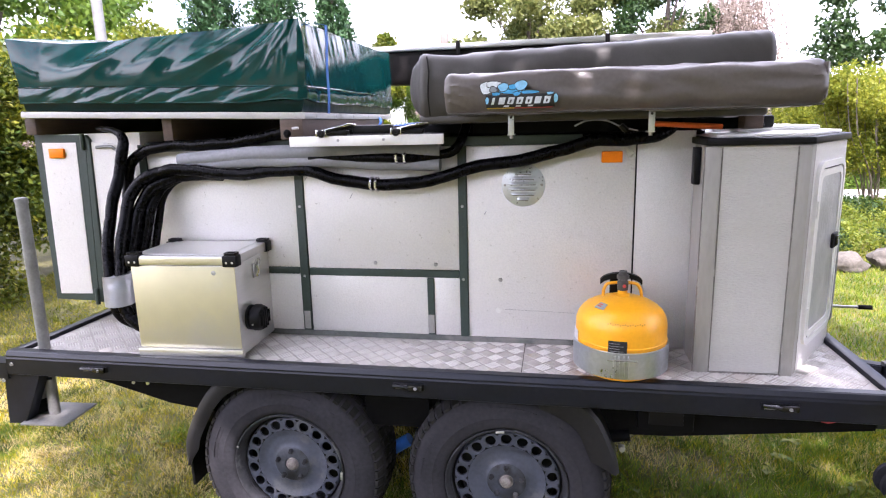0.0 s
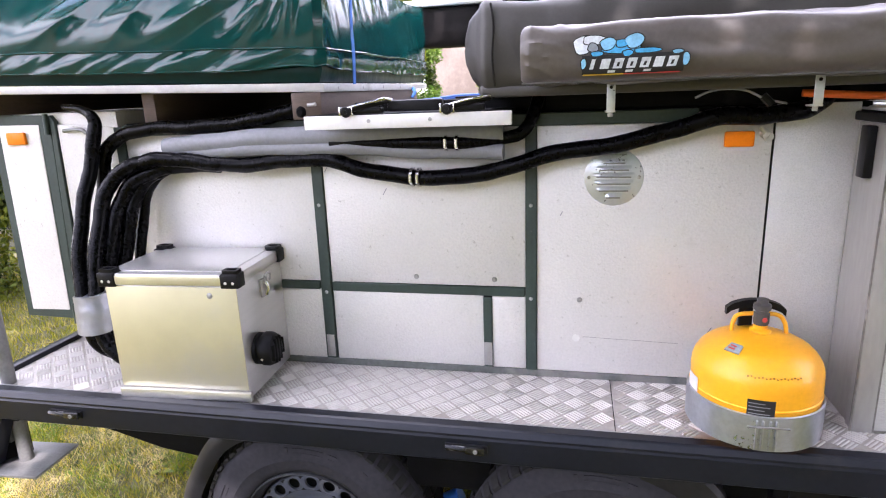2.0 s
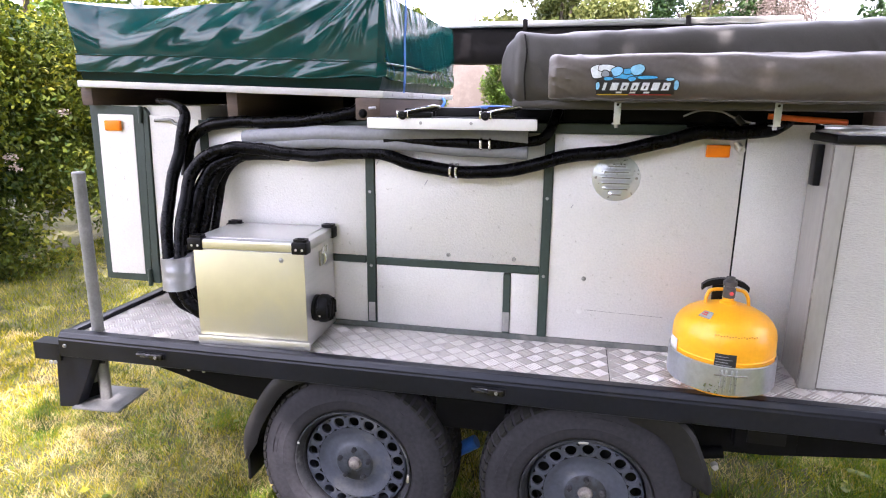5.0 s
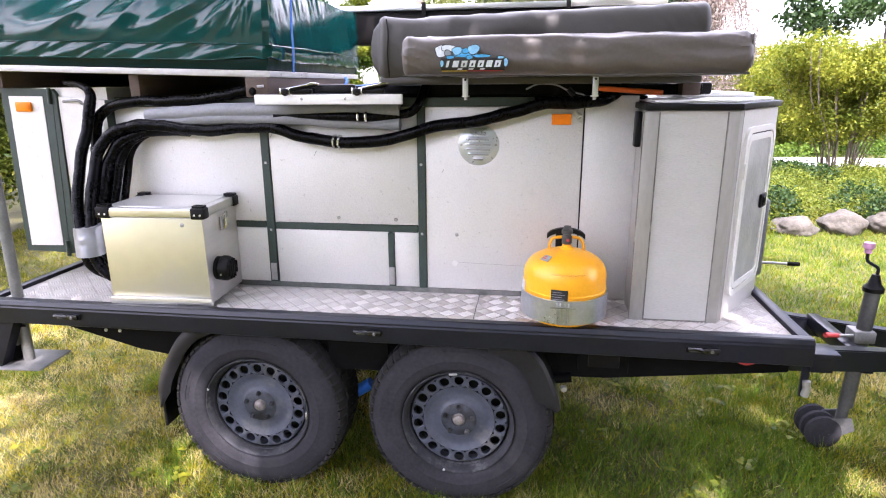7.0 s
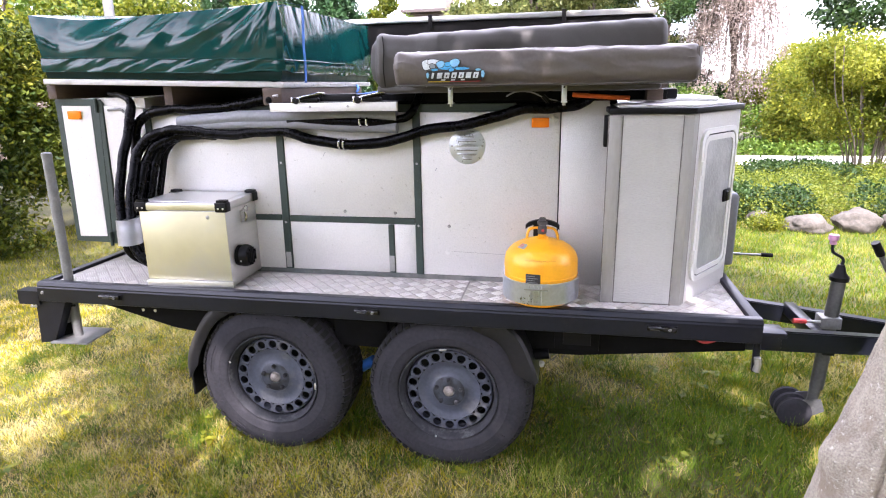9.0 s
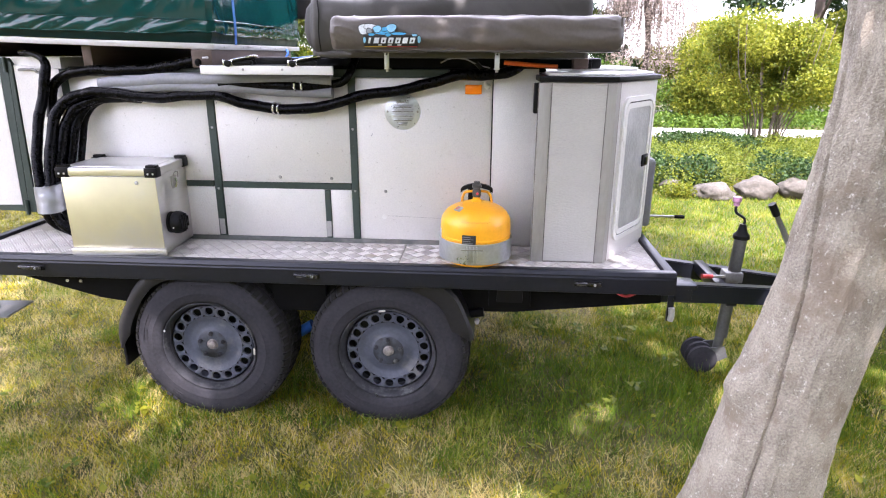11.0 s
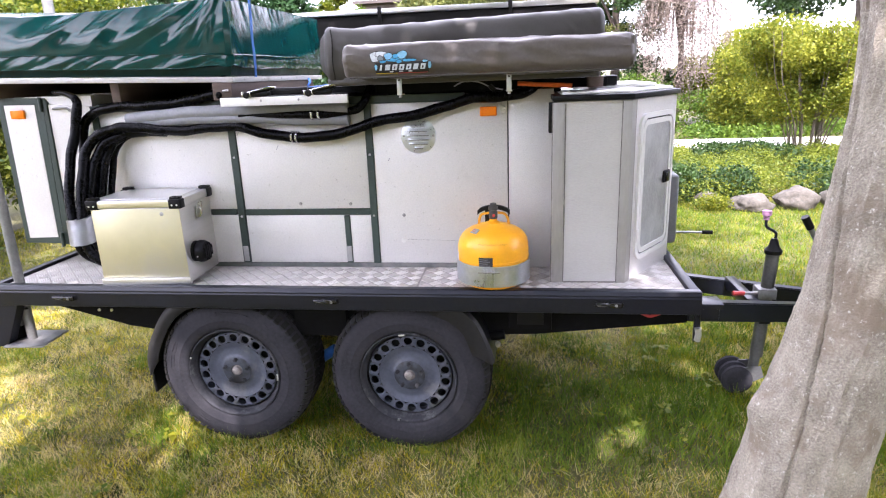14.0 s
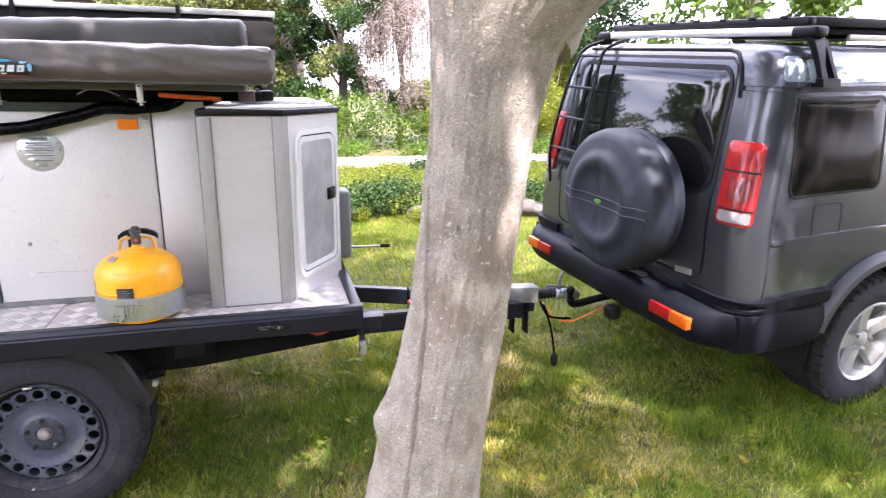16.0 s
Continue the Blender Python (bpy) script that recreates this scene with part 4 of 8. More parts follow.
marker(-1.877, 1.524, WY - 0.0062)
marker(0.352, 1.475, WY)
part("cable_clip", tube([(0.40, WY - 0.012, 1.505), (0.415, WY - 0.012, 1.485)], 0.007, 8), M_ALU, camper)
part("eye_screw", lathe([(0.006, -0.003), (0.012, -0.003), (0.013, 0.0), (0.012, 0.003), (0.006, 0.003)], 14, "y", (0.418, WY - 0.016, 1.480)), M_ALU, camper)
part("cable_lug", lathe([(0, 0.012), (0.008, 0.012), (0.012, 0.006), (0.013, 0), (0, 0)], 12, "y", (0.413, WY, 1.488)), M_ALU, camper)

# round vent with louvres
vx, vz, vr = 0.043, 1.378, 0.079
vent = part("round_vent", lathe([(0, 0.003), (vr - 0.004, 0.003), (vr, 0.0), (0, 0.0)], 40, "y", (vx, WY, vz)), M_VENT, camper, "round louvred metal vent")
for k in range(6):
    zz = vz - 0.05 + 0.019 * k
    hw = (0.022, 0.046, 0.052, 0.054, 0.046, 0.034)[k]
    lo = []
    for u in np.linspace(-1, 1, 7):
        s = math.sqrt(max(0.0, 1 - u ** 4))
        lo.append([(vx + u * hw, WY - 0.003, zz - 0.005), (vx + u * hw, WY - 0.003 - 0.008 * s, zz - 0.003), (vx + u * hw, WY - 0.003 - 0.007 * s, zz - 0.0005), (vx + u * hw, WY - 0.003, zz + 0.006)])
    part("louvre", rings(lo), M_VENT, vent)
    part("slot", box(vx - hw * 0.85, vx + hw * 0.85, WY - 0.0036, WY - 0.003, zz - 0.0085, zz - 0.0052), M_GALV, vent)
for s in (-1, 1):
    part("vent_screw", lathe([(0, 0.003), (0.004, 0.002), (0.005, 0), (0, 0)], 8, "y", (vx + s * 0.066, WY - 0.003, vz)), M_ALU_DULL, vent)

# ---- the front locker ----
plan = [(0.633, 1.445), (0.633, 0.077), (0.918, 0.077), (1.165, 0.445), (1.165, 1.075), (0.918, 1.445)]
locker = thing("front_locker", (0.9, 0.885, DECK), "white ribbed-panel front locker with aluminium corners and an angled door", "locker")
part("locker_body", prism(plan, DECK, 1.514), M_RIBBED, locker)
rim_plan = [(0.615, 1.46), (0.615, 0.062), (0.925, 0.062), (1.18, 0.44), (1.18, 1.08), (0.925, 1.46)]
part("top_trim", prism(rim_plan, 1.516, 1.538, 0.004), M_PLASTIC, locker, "black rubber top trim")
part("locker_roof", prism([(0.65, 1.43), (0.65, 0.095), (0.912, 0.095), (1.152, 0.455), (1.152, 1.065), (0.912, 1.43)], 1.538, 1.549, 0.004), M_WHITE, locker)
part("roof_hatch", box(0.72, 1.08, 0.45, 1.05, 1.549, 1.566, 0.006), M_WHITE, locker)
for x0, x1 in ((0.618, 0.664), (0.886, 0.921)):
    part("corner_trim", box(x0, x1, 0.071, 0.0765, DECK, 1.512, 0.002), M_TRIM, locker)
part("corner_trim", box(0.6265, 0.6325, 0.0775, 0.268, DECK, 1.512), M_TRIM, locker)
part("corner_trim", box(0.6205, 0.6262, 0.078, 0.115, DECK, 1.512, 0.002), M_TRIM, locker)
for sx in (0.6155, 0.6665, 0.8838):
    part("sealant_line", box(sx - 0.0018, sx + 0.0018, 0.0735, 0.0768, DECK + 0.002, 1.511), M_SEALANT, locker)
part("sealant_line", box(0.64, 0.915, 0.0715, 0.0765, DECK + 0.001, DECK + 0.006), M_SEALANT, locker)
part("hinge_block", box(0.604, 0.6258, 0.165, 0.205, 1.385, 1.508, 0.004), M_PLASTIC, locker, "dark hinge block")
# angled door, built flat and turned into place
cd = Vector((1.165 - 0.918, 0.445 - 0.077, 0))
cl = cd.length
ux = cd.normalized()
un = Vector((ux.y, -ux.x, 0))
DOORM = Matrix(((ux.x, 0, un.x, 0.918), (ux.y, 0, un.y, 0.077), (0, 1, 0, 0), (0, 0, 0, 1)))
part("corner_trim", moved(box(0.0, 0.034, DECK, 1.512, 0.0, 0.004), DOORM), M_TRIM, locker)
part("face_panel", moved(box(0.036, cl - 0.002, DECK, 1.511, 0.0, 0.003), DOORM), M_PANEL, locker)
part("sealant_line", moved(box(0.0342, 0.0362, DECK, 1.511, 0.003, 0.0045), DOORM), M_SEALANT, locker)
dr = part("locker_door", moved(ring_plate(rounded(0.065, cl - 0.03, 0.845, 1.455, 0.055, 6), rounded(0.085, cl - 0.05, 0.865, 1.435, 0.045, 6), 0.003, 0.014), DOORM), M_WHITE, locker, "white-framed service door with silver panel")
part("door_seal", moved(ring_plate(rounded(0.0855, cl - 0.0505, 0.8655, 1.4345, 0.0445, 6), rounded(0.091, cl - 0.056, 0.871, 1.429, 0.04, 6), 0.003, 0.008), DOORM), M_PLASTIC, dr)
part("door_frame", moved(ring_plate(rounded(0.0915, cl - 0.0565, 0.8715, 1.4285, 0.0395, 6), rounded(0.112, cl - 0.077, 0.892, 1.408, 0.028, 6), 0.003, 0.013), DOORM), M_WHITE, dr)
part("door_panel", moved(rings([[(x, y, 0.003) for x, y in rounded(0.1122, cl - 0.0772, 0.8922, 1.4078, 0.0278, 6)], [(x, y, 0.009) for x, y in rounded(0.1122, cl - 0.0772, 0.8922, 1.4078, 0.0278, 6)]]), DOORM), M_HAMMERED, dr, "silver hammered panel")
hd = part("door_handle", moved(box(cl - 0.128, cl - 0.062, 1.142, 1.196, 0.009, 0.020, 0.006), DOORM), M_PLASTIC, dr)
part("handle_lip", moved(box(cl - 0.118, cl - 0.095, 1.150, 1.188, 0.0205, 0.027, 0.003), DOORM), M_GLOSS_BLACK, hd)
for hz in (0.93, 1.28):
    part("door_hinge", moved(box(0.066, 0.084, hz, hz + 0.055, 0.014, 0.019, 0.002), DOORM), M_WHITE, dr)
part("front_cover", box(1.168, 1.235, 0.56, 0.70, 0.80, 1.14, 0.02, 3), M_FOAM, locker, "grey rounded plastic cover")
part("front_rod", tube([(1.168, 0.80, 0.800), (1.43, 0.76, 0.806)], 0.006, 8), M_ALU_DULL, locker)
part("rod_end", tube([(1.41, 0.763, 0.806), (1.46, 0.755, 0.807)], 0.010, 8), M_CHASSIS, locker)

# ---- aluminium box ----
bx0, bx1, by0, by1, bz1 = -1.374, -0.966, -0.026, 0.262, 1.148
alu = thing("aluminium_box", (-1.17, 0.118, DECK), "aluminium storage box with yellowish film and black corner caps", "storage box")
part("body", box(bx0 + 0.004, bx1 - 0.004, by0 + 0.004, by1, DECK + 0.004, bz1 - 0.036, 0.003), M_ALU, alu)
part("front_panel", box(bx0 + 0.003, bx1 - 0.004, by0, by0 + 0.0035, DECK + 0.032, bz1 - 0.038, 0.001), M_GOLD, alu, "front still in yellow protective film")
part("base_flange", box(bx0, bx1 + 0.006, by0 - 0.012, by0 + 0.0035, DECK + 0.002, DECK + 0.030, 0.002), M_ALU, alu)
lid = part("lid", box(bx0 - 0.004, bx1 + 0.003, by0 - 0.005, by1 + 0.003, bz1 - 0.034, bz1, 0.003), M_ALU, alu)
part("lid_film", box(bx0 + 0.0, bx1 - 0.0, by0 - 0.0075, by0 - 0.0052, bz1 - 0.030, bz1 - 0.006, 0.0008), M_GOLD, lid)
part("lid_sheet", box(bx0 + 0.03, bx1 - 0.03, by0 + 0.025, by1 - 0.03, bz1 + 0.0005, bz1 + 0.003, 0.001), M_ALU, lid)
for cx in (bx0 + 0.016, bx1 - 0.016):
    for cy, s in ((by0 + 0.012, -1), (by1 - 0.012, 1)):
        cap = part("corner_cap", box(cx - 0.027, cx + 0.027, cy - 0.023, cy + 0.019, bz1 - 0.038, bz1 + 0.003, 0.004), M_PLASTIC, alu)
        part("cap_collar", moved(ring_plate(rounded(-0.023, 0.023, -0.017, 0.017, 0.007, 3), rounded(-0.015, 0.015, -0.009, 0.009, 0.004, 3), 0.0, 0.009), Matrix.Translation((cx, cy, bz1 + 0.003))), M_PLASTIC, cap)
        for k in (-0.011, 0.011):
            part("cap_rivet", lathe([(0, 0.002), (0.0035, 0.0015), (0.0045, 0), (0, 0)], 8, "y", (cx + k, cy - 0.023, bz1 - 0.022)), M_ALU, cap)
latch = part("side_latch", box(bx1 - 0.004, bx1 + 0.004, 0.108, 0.148, 1.035, 1.09, 0.002), M_ALU_DULL, alu, "bright steel toggle latch")
part("toggle", tube(spline([(bx1 + 0.006, 0.128, 1.040), (bx1 + 0.014, 0.128, 1.06), (bx1 + 0.008, 0.128, 1.08)], 4), 0.006, 8), M_CHROME, latch)
part("latch_loop", tube(spline([(bx1 + 0.01, 0.108, 1.08), (bx1 + 0.014, 0.112, 1.105), (bx1 + 0.014, 0.145, 1.105), (bx1 + 0.01, 0.149, 1.08)], 4), 0.003, 6), M_CHROME, latch)
part("front_rivet", lathe([(0, 0.004), (0.006, 0.003), (0.009, 0), (0, 0)], 12, "y", (bx1 - 0.085, by0, bz1 - 0.062)), M_ALU_DULL, alu)
for k in range(4):
    part("flange_rivet", lathe([(0, 0.002), (0.004, 0), (0, 0)], 8, "y", (bx0 + 0.06 + 0.11 * k, by0 - 0.012, DECK + 0.016)), M_ALU, alu)
duct = part("duct_outlet", lathe([(0, 0.0), (0.047, 0.0), (0.047, 0.010), (0.041, 0.013), (0.041, 0.019), (0.050, 0.023), (0.050, 0.040), (0.044, 0.054), (0.028, 0.062), (0, 0.063)], 30, "x", (bx1 - 0.004, 0.060, 0.895)), M_PLASTIC, alu, "black round duct outlet")
for k in range(5):
    yy = 0.060 - 0.032 + 0.016 * k
    hh = math.sqrt(max(0.0, 0.040 ** 2 - (yy - 0.060) ** 2))
    part("duct_slat", box(bx1 + 0.046, bx1 + 0.0605, yy - 0.003, yy + 0.003, 0.895 - hh, 0.895 + hh, 0.001), M_CHASSIS, duct)
part("duct_screw", lathe([(0, 0.002), (0.004, 0), (0, 0)], 8, "y", (bx1 + 0.03, 0.006, 0.883)), M_ALU, duct)
# the box stands on the rail lip, turned a little
alu.matrix_basis = pose(-1.17, 0.114, DECK + 0.014, 0, 0, 2.6)

# ---- gas bottle ----
gx, gy = 0.387, 0.098
gas = thing("gas_bottle", (gx, gy, DECK), "squat yellow gas bottle held by a zinc strap on the deck", "gas bottle")
prof = [(0, 0.002), (0.118, 0.002), (0.120, 0.012), (0.124, 0.016), (0.140, 0.022), (0.1475, 0.035), (0.1485, 0.06), (0.1485, 0.116), (0.1502, 0.118), (0.1502, 0.122), (0.1485, 0.124), (0.1485, 0.160),
        (0.1472, 0.178), (0.1425, 0.195), (0.133, 0.211), (0.118, 0.226), (0.098, 0.238), (0.074, 0.248), (0.048, 0.255), (0.024, 0.259), (0, 0.2595)]
part("bottle_body", lathe(prof, 64, "z", (gx, gy, DECK)), M_YELLOW, gas)
strap = part("strap", lathe([(0.1515, 0.022), (0.1555, 0.024), (0.1555, 0.109), (0.1515, 0.111)], 64, "z", (gx, gy, DECK)), M_ZINC, gas, "shiny zinc clamp band")
for s in (-0.022, -0.010, 0.006, 0.019):
    part("clamp_lug", box(gx - 0.012 + s, gx - 0.012 + s + 0.005, gy - 0.164, gy - 0.1555, DECK + 0.030, DECK + 0.104, 0.002), M_ZINC, strap)
part("clamp_bolt", tube([(gx - 0.055, gy - 0.168, DECK + 0.092), (gx + 0.035, gy - 0.168, DECK + 0.092)], 0.0025, 8), M_GALV, strap)
nk = Vector((gx + 0.002, gy, DECK + 0.258))
part("neck", lathe([(0, 0), (0.024, 0), (0.024, 0.006), (0.016, 0.010), (0.016, 0.022), (0, 0.022)], 20, "z", nk), M_YELLOW, gas)
valve = part("valve", lathe([(0, 0.018), (0.0155, 0.018), (0.018, 0.024), (0.018, 0.048), (0.015, 0.050), (0.015, 0.056), (0.020, 0.058), (0.020, 0.070), (0.013, 0.074), (0.013, 0.084), (0, 0.085)], 18, "z", nk), M_VALVE, gas, "grey valve cap with red dot")
part("valve_dot", lathe([(0, 0.002), (0.006, 0.001), (0.006, 0), (0, 0)], 12, "y", (nk.x + 0.003, nk.y - 0.018, nk.z + 0.036)), M_LABEL_RED, valve)
grip = spline([(nk.x - 0.062, nk.y + 0.015, nk.z - 0.012), (nk.x - 0.058, nk.y + 0.017, nk.z + 0.018), (nk.x - 0.040, nk.y + 0.02, nk.z + 0.036), (nk.x + 0.036, nk.y + 0.02, nk.z + 0.038), (nk.x + 0.058, nk.y + 0.017, nk.z + 0.020), (nk.x + 0.064, nk.y + 0.015, nk.z - 0.012)], 6)
part("handle", tube(grip, 0.0055, 10), M_YELLOW, gas)
yoke = [(gx - 0.068 + 0.138 * u, 0.1475, nk.z + 0.036 + 0.024 * math.sin(math.pi * u) ** 0.6) for u in np.linspace(0, 1, 13)]
part("retaining_bar", rings([[(x, y - 0.009, z - 0.011), (x, y + 0.009, z - 0.011), (x, y + 0.009, z + 0.007), (x, y - 0.009, z + 0.007)] for x, y, z in yoke]), M_PLASTIC, gas)
part("retaining_bar", box(gx - 0.036, gx - 0.004, 0.145, 0.158, nk.z - 0.01, nk.z + 0.045, 0.003), M_PLASTIC, gas)


def on_bottle(a0, a1, h0, h1, lift=0.0012):
    lo = []
    for a in np.linspace(radians(a0), radians(a1), 7):
        c, s = math.cos(a), math.sin(a)
        lo.append([(gx + (0.1508 + k) * c, gy + (0.1508 + k) * s, DECK + h) for h, k in ((h0, 0), (h1, 0), (h1, lift), (h0, lift))])
    return rings(lo)


part("bottle_label", on_bottle(-110, -88, 0.100, 0.149), M_LABEL_BLACK, gas, "black label with unreadable lines")
for k in range(4):
    part("label_line", on_bottle(-109, -92 - (k % 2) * 4, 0.114 + k * 0.0085, 0.116 + k * 0.0085, 0.002), M_FOAM, gas)
dome = []
for a, r, h in ((-146, 0.110, 0.2315), (-126, 0.110, 0.2315), (-126, 0.086, 0.2440), (-146, 0.086, 0.2440)):
    dome.append((gx + r * math.cos(radians(a)), gy + r * math.sin(radians(a)), DECK + h))
b = bmesh.new()
rings([dome, [Vector(p) + Vector((-0.001, -0.002, 0.0035)) for p in dome]], bm=b)
part("sticker", b, M_LOGO_GREY, gas, "small grey sticker with red print")
for rr_, hh_ in ((0.102, 0.2365), (0.094, 0.2405)):
    part("sticker_print", tube([(gx + rr_ * math.cos(radians(a)) - 0.0012, gy + rr_ * math.sin(radians(a)) - 0.0022, DECK + hh_ + 0.0042) for a in (-142, -138, -134)], 0.0022, 5), M_LABEL_RED, gas)
part("sticker", on_bottle(-180, -160, 0.112, 0.149), M_LABEL_WHITE, gas, "torn white sticker")
b = bmesh.new()
for k in range(16):
    a = radians(-112 + k * 3.1)
    p = (gx + 0.1413 * math.cos(a), gy + 0.1413 * math.sin(a), DECK + 0.2000 + 0.002 * math.sin(k * 2.1))
    b = join(b, moved(box(-0.0016, 0.0016, -0.0012, 0.0012, -0.0018, 0.0018), Matrix.Translation(p)))
tagged(part("stamped_mark", b, M_STAMP, gas, "line of unreadable stamped marks"), kind="stuff")
# the bottle stands with its front on the side rail
gas.matrix_basis = Matrix.Translation((0.377, 0.038, DECK + 0.0175)) @ Matrix.Scale(0.98, 4)

# ---- hoses on the side wall ----
HY = WY - 0.05


def hose(pts, r, label, y=HY, m=M_HOSE, name="hose", taper=0.0):
    p3 = [(q[0], q[2] if len(q) > 2 else y, q[1]) for q in pts]
    s = spline(p3, 9)
    s = [v + Vector((0, 0.002 * math.sin(i * 0.37), 0.0012 * math.sin(i * 0.53))) for i, v in enumerate(s)]
    rr = [r * (1 + 0.02 * math.sin(i * 1.3) + 0.02 * math.sin(i * 0.41)) * (1 - taper * max(0.0, i / len(s) - 0.72) / 0.28) for i in range(len(s))]
    return single(name, tube(s, rr, 14), m, label, "hose", "hoses on the camper wall")


hose([(-1.372, 0.845, 0.06), (-1.40, 0.866, 0.03), (-1.452, 0.912, 0.025), (-1.478, 0.985, 0.03), (-1.479, 1.060, 0.043), (-1.487, 1.150, 0.073), (-1.487, 1.250, 0.110), (-1.480, 1.345, 0.148), (-1.455, 1.396, 0.168), (-1.412, 1.430, 0.180), (-1.358, 1.447, 0.186), (-1.300, 1.456, 0.190), (-1.212, 1.451, 0.195), (-1.12, 1.438, 0.205), (-1.03, 1.432, 0.214), (-0.898, 1.442), (-0.769, 1.444),
      (-0.645, 1.410), (-0.502, 1.390), (-0.363, 1.392), (-0.227, 1.418), (-0.134, 1.448), (0.031, 1.470), (0.171, 1.502), (0.288, 1.534), (0.406, 1.536), (0.502, 1.550, 0.25), (0.60, 1.60, 0.33)],
     0.0225, "long black sleeved hose draped along the camper wall")
hose([(-1.372, 0.865, 0.10), (-1.43, 0.858, 0.07), (-1.492, 0.905, 0.035), (-1.520, 0.985, 0.032), (-1.526, 1.056, 0.042), (-1.545, 1.150, 0.074), (-1.552, 1.250, 0.110), (-1.551, 1.345, 0.148), (-1.540, 1.435, 0.182), (-1.529, 1.515, 0.202), (-1.522, 1.568, 0.210), (-1.534, 1.594, 0.214), (-1.575, 1.611, 0.22), (-1.66, 1.622, 0.25)], 0.0215, "black sleeved hose rising to the tent", taper=0.62)
hose([(-1.548, 1.34, 0.225), (-1.535, 1.44, 0.235), (-1.505, 1.498, 0.24), (-1.440, 1.530, 0.24), (-1.338, 1.546, 0.238), (-1.216, 1.547, 0.236), (-1.095, 1.551, 0.236), (-0.999, 1.562, 0.236), (-0.917, 1.576, 0.238), (-0.858, 1.595, 0.25), (-0.82, 1.66, 0.28)], 0.021, "black hose curving up under the tent tray")
hose([(-1.381, 0.885, 0.13), (-1.439, 0.880, 0.11), (-1.497, 0.95, 0.085), (-1.490, 1.06, 0.09), (-1.472, 1.16, 0.115), (-1.460, 1.25, 0.145), (-1.447, 1.32, 0.17), (-1.407, 1.385, 0.198), (-1.331, 1.420, 0.215), (-1.259, 1.432, 0.228), (-1.129, 1.428, 0.245)], 0.0235, "black hose behind the others")
hose([(-1.379, 0.850, 0.16), (-1.437, 0.850, 0.15), (-1.488, 0.93, 0.13), (-1.473, 1.05, 0.13), (-1.446, 1.16, 0.155), (-1.430, 1.26, 0.18), (-1.416, 1.33, 0.20), (-1.373, 1.392, 0.222), (-1.297, 1.425, 0.235), (-1.207, 1.440, 0.25)], 0.0205, "thin black hose in the bundle")
hose([(-1.372, 0.870, 0.19), (-1.44, 0.880, 0.19), (-1.445, 1.02, 0.19), (-1.43, 1.14, 0.20), (-1.42, 1.25, 0.225), (-1.40, 1.34, 0.24), (-1.345, 1.405, 0.248), (-1.27, 1.435, 0.252)], 0.0165, "thin black hose in the bundle")
hose([(-1.29, 1.487), (-1.10, 1.502), (-0.937, 1.510), (-0.642, 1.514), (-0.252, 1.514)], 0.029, "grey foam-insulated pipe along the wall", m=M_FOAM, name="insulated_pipe")
hose([(-1.27, 1.470), (-1.12, 1.474), (-0.939, 1.481), (-0.643, 1.476), (-0.45, 1.464), (-0.252, 1.460)], 0.024, "grey foam-insulated pipe along the wall", m=M_FOAM, name="insulated_pipe")
hose([(-0.75, 1.490, 0.217), (-0.60, 1.490, 0.212), (-0.402, 1.487, 0.200), (-0.255, 1.493), (-0.188, 1.522), (-0.160, 1.60, 0.27)], 0.0175, "black hose leaving the foam sleeve")
for cx, cz, dz in ((-0.512, 1.391, 0), (-0.492, 1.390, 0), (-0.405, 1.487, 1), (-0.375, 1.487, 1)):
    rr = 0.0265 if dz == 0 else 0.021
    c = thing("hose_clamp", (cx, HY if dz == 0 else 0.20, cz), "bright steel hose clamp", "hose clamp", "hose clamps")
    part("band", lathe([(rr, -0.004), (rr + 0.0015, -0.004), (rr + 0.0015, 0.004), (rr, 0.004)], 24, "x", (cx, HY if dz == 0 else 0.20, cz)), M_CHROME, c)
    part("screw", tube([(cx, (HY if dz == 0 else 0.20) - rr - 0.003, cz - 0.012), (cx, (HY if dz == 0 else 0.20) - rr - 0.003, cz + 0.012)], 0.005, 8), M_CHROME, c)
tp = thing("tape_wrap", (-1.49, 0.04, 1.0), "crinkled silver tape round the hose bundle", "tape")
lo = []
for zz in np.linspace(0.952, 1.066, 25):
    cx, cy = -1.492 - (zz - 1.01) * 0.10, 0.048 + (zz - 0.958) * 0.15
    lo.append([(cx + (0.065 + 0.003 * nz((math.cos(a) * 3, math.sin(a) * 3, zz * 40))) * math.cos(a), cy + (0.060 + 0.003 * nz((math.cos(a) * 3, zz * 30, 2))) * math.sin(a), zz + 0.012 * math.cos(a) + 0.005 * math.sin(a * 2)) for a in np.linspace(0, 2 * math.pi, 65)[:-1]])
part("wrap", rings(lo), M_TAPE, tp)

# ---- roof tent under its green tarpaulin ----
TX0, TX1, TY0, TY1 = -1.945, -0.757, 0.205, 1.40
TILT_T = Matrix.Translation((-0.757, 0.2, 1.647)) @ Matrix.Rotation(radians(1.7), 4, "Y") @ Matrix.Translation((0.757, -0.2, -1.647))
tent = thing("roof_tent", (-1.35, 0.7, 1.65), "folded roof tent under a glossy green tarpaulin on a white tray", "roof tent")
tray = part("tray", moved(box(TX0 - 0.012, TX1 + 0.012, TY0 - 0.012, TY1, 1.634, 1.658, 0.003), TILT_T), M_TRAY, tent)
for k in range(4):
    part("tray_rivet", moved(lathe([(0, 0.003), (0.004, 0.002), (0.006, 0), (0, 0)], 8, "x", (TX1 + 0.012, 0.30 + 0.22 * k, 1.646)), TILT_T), M_ALU_DULL, tray)


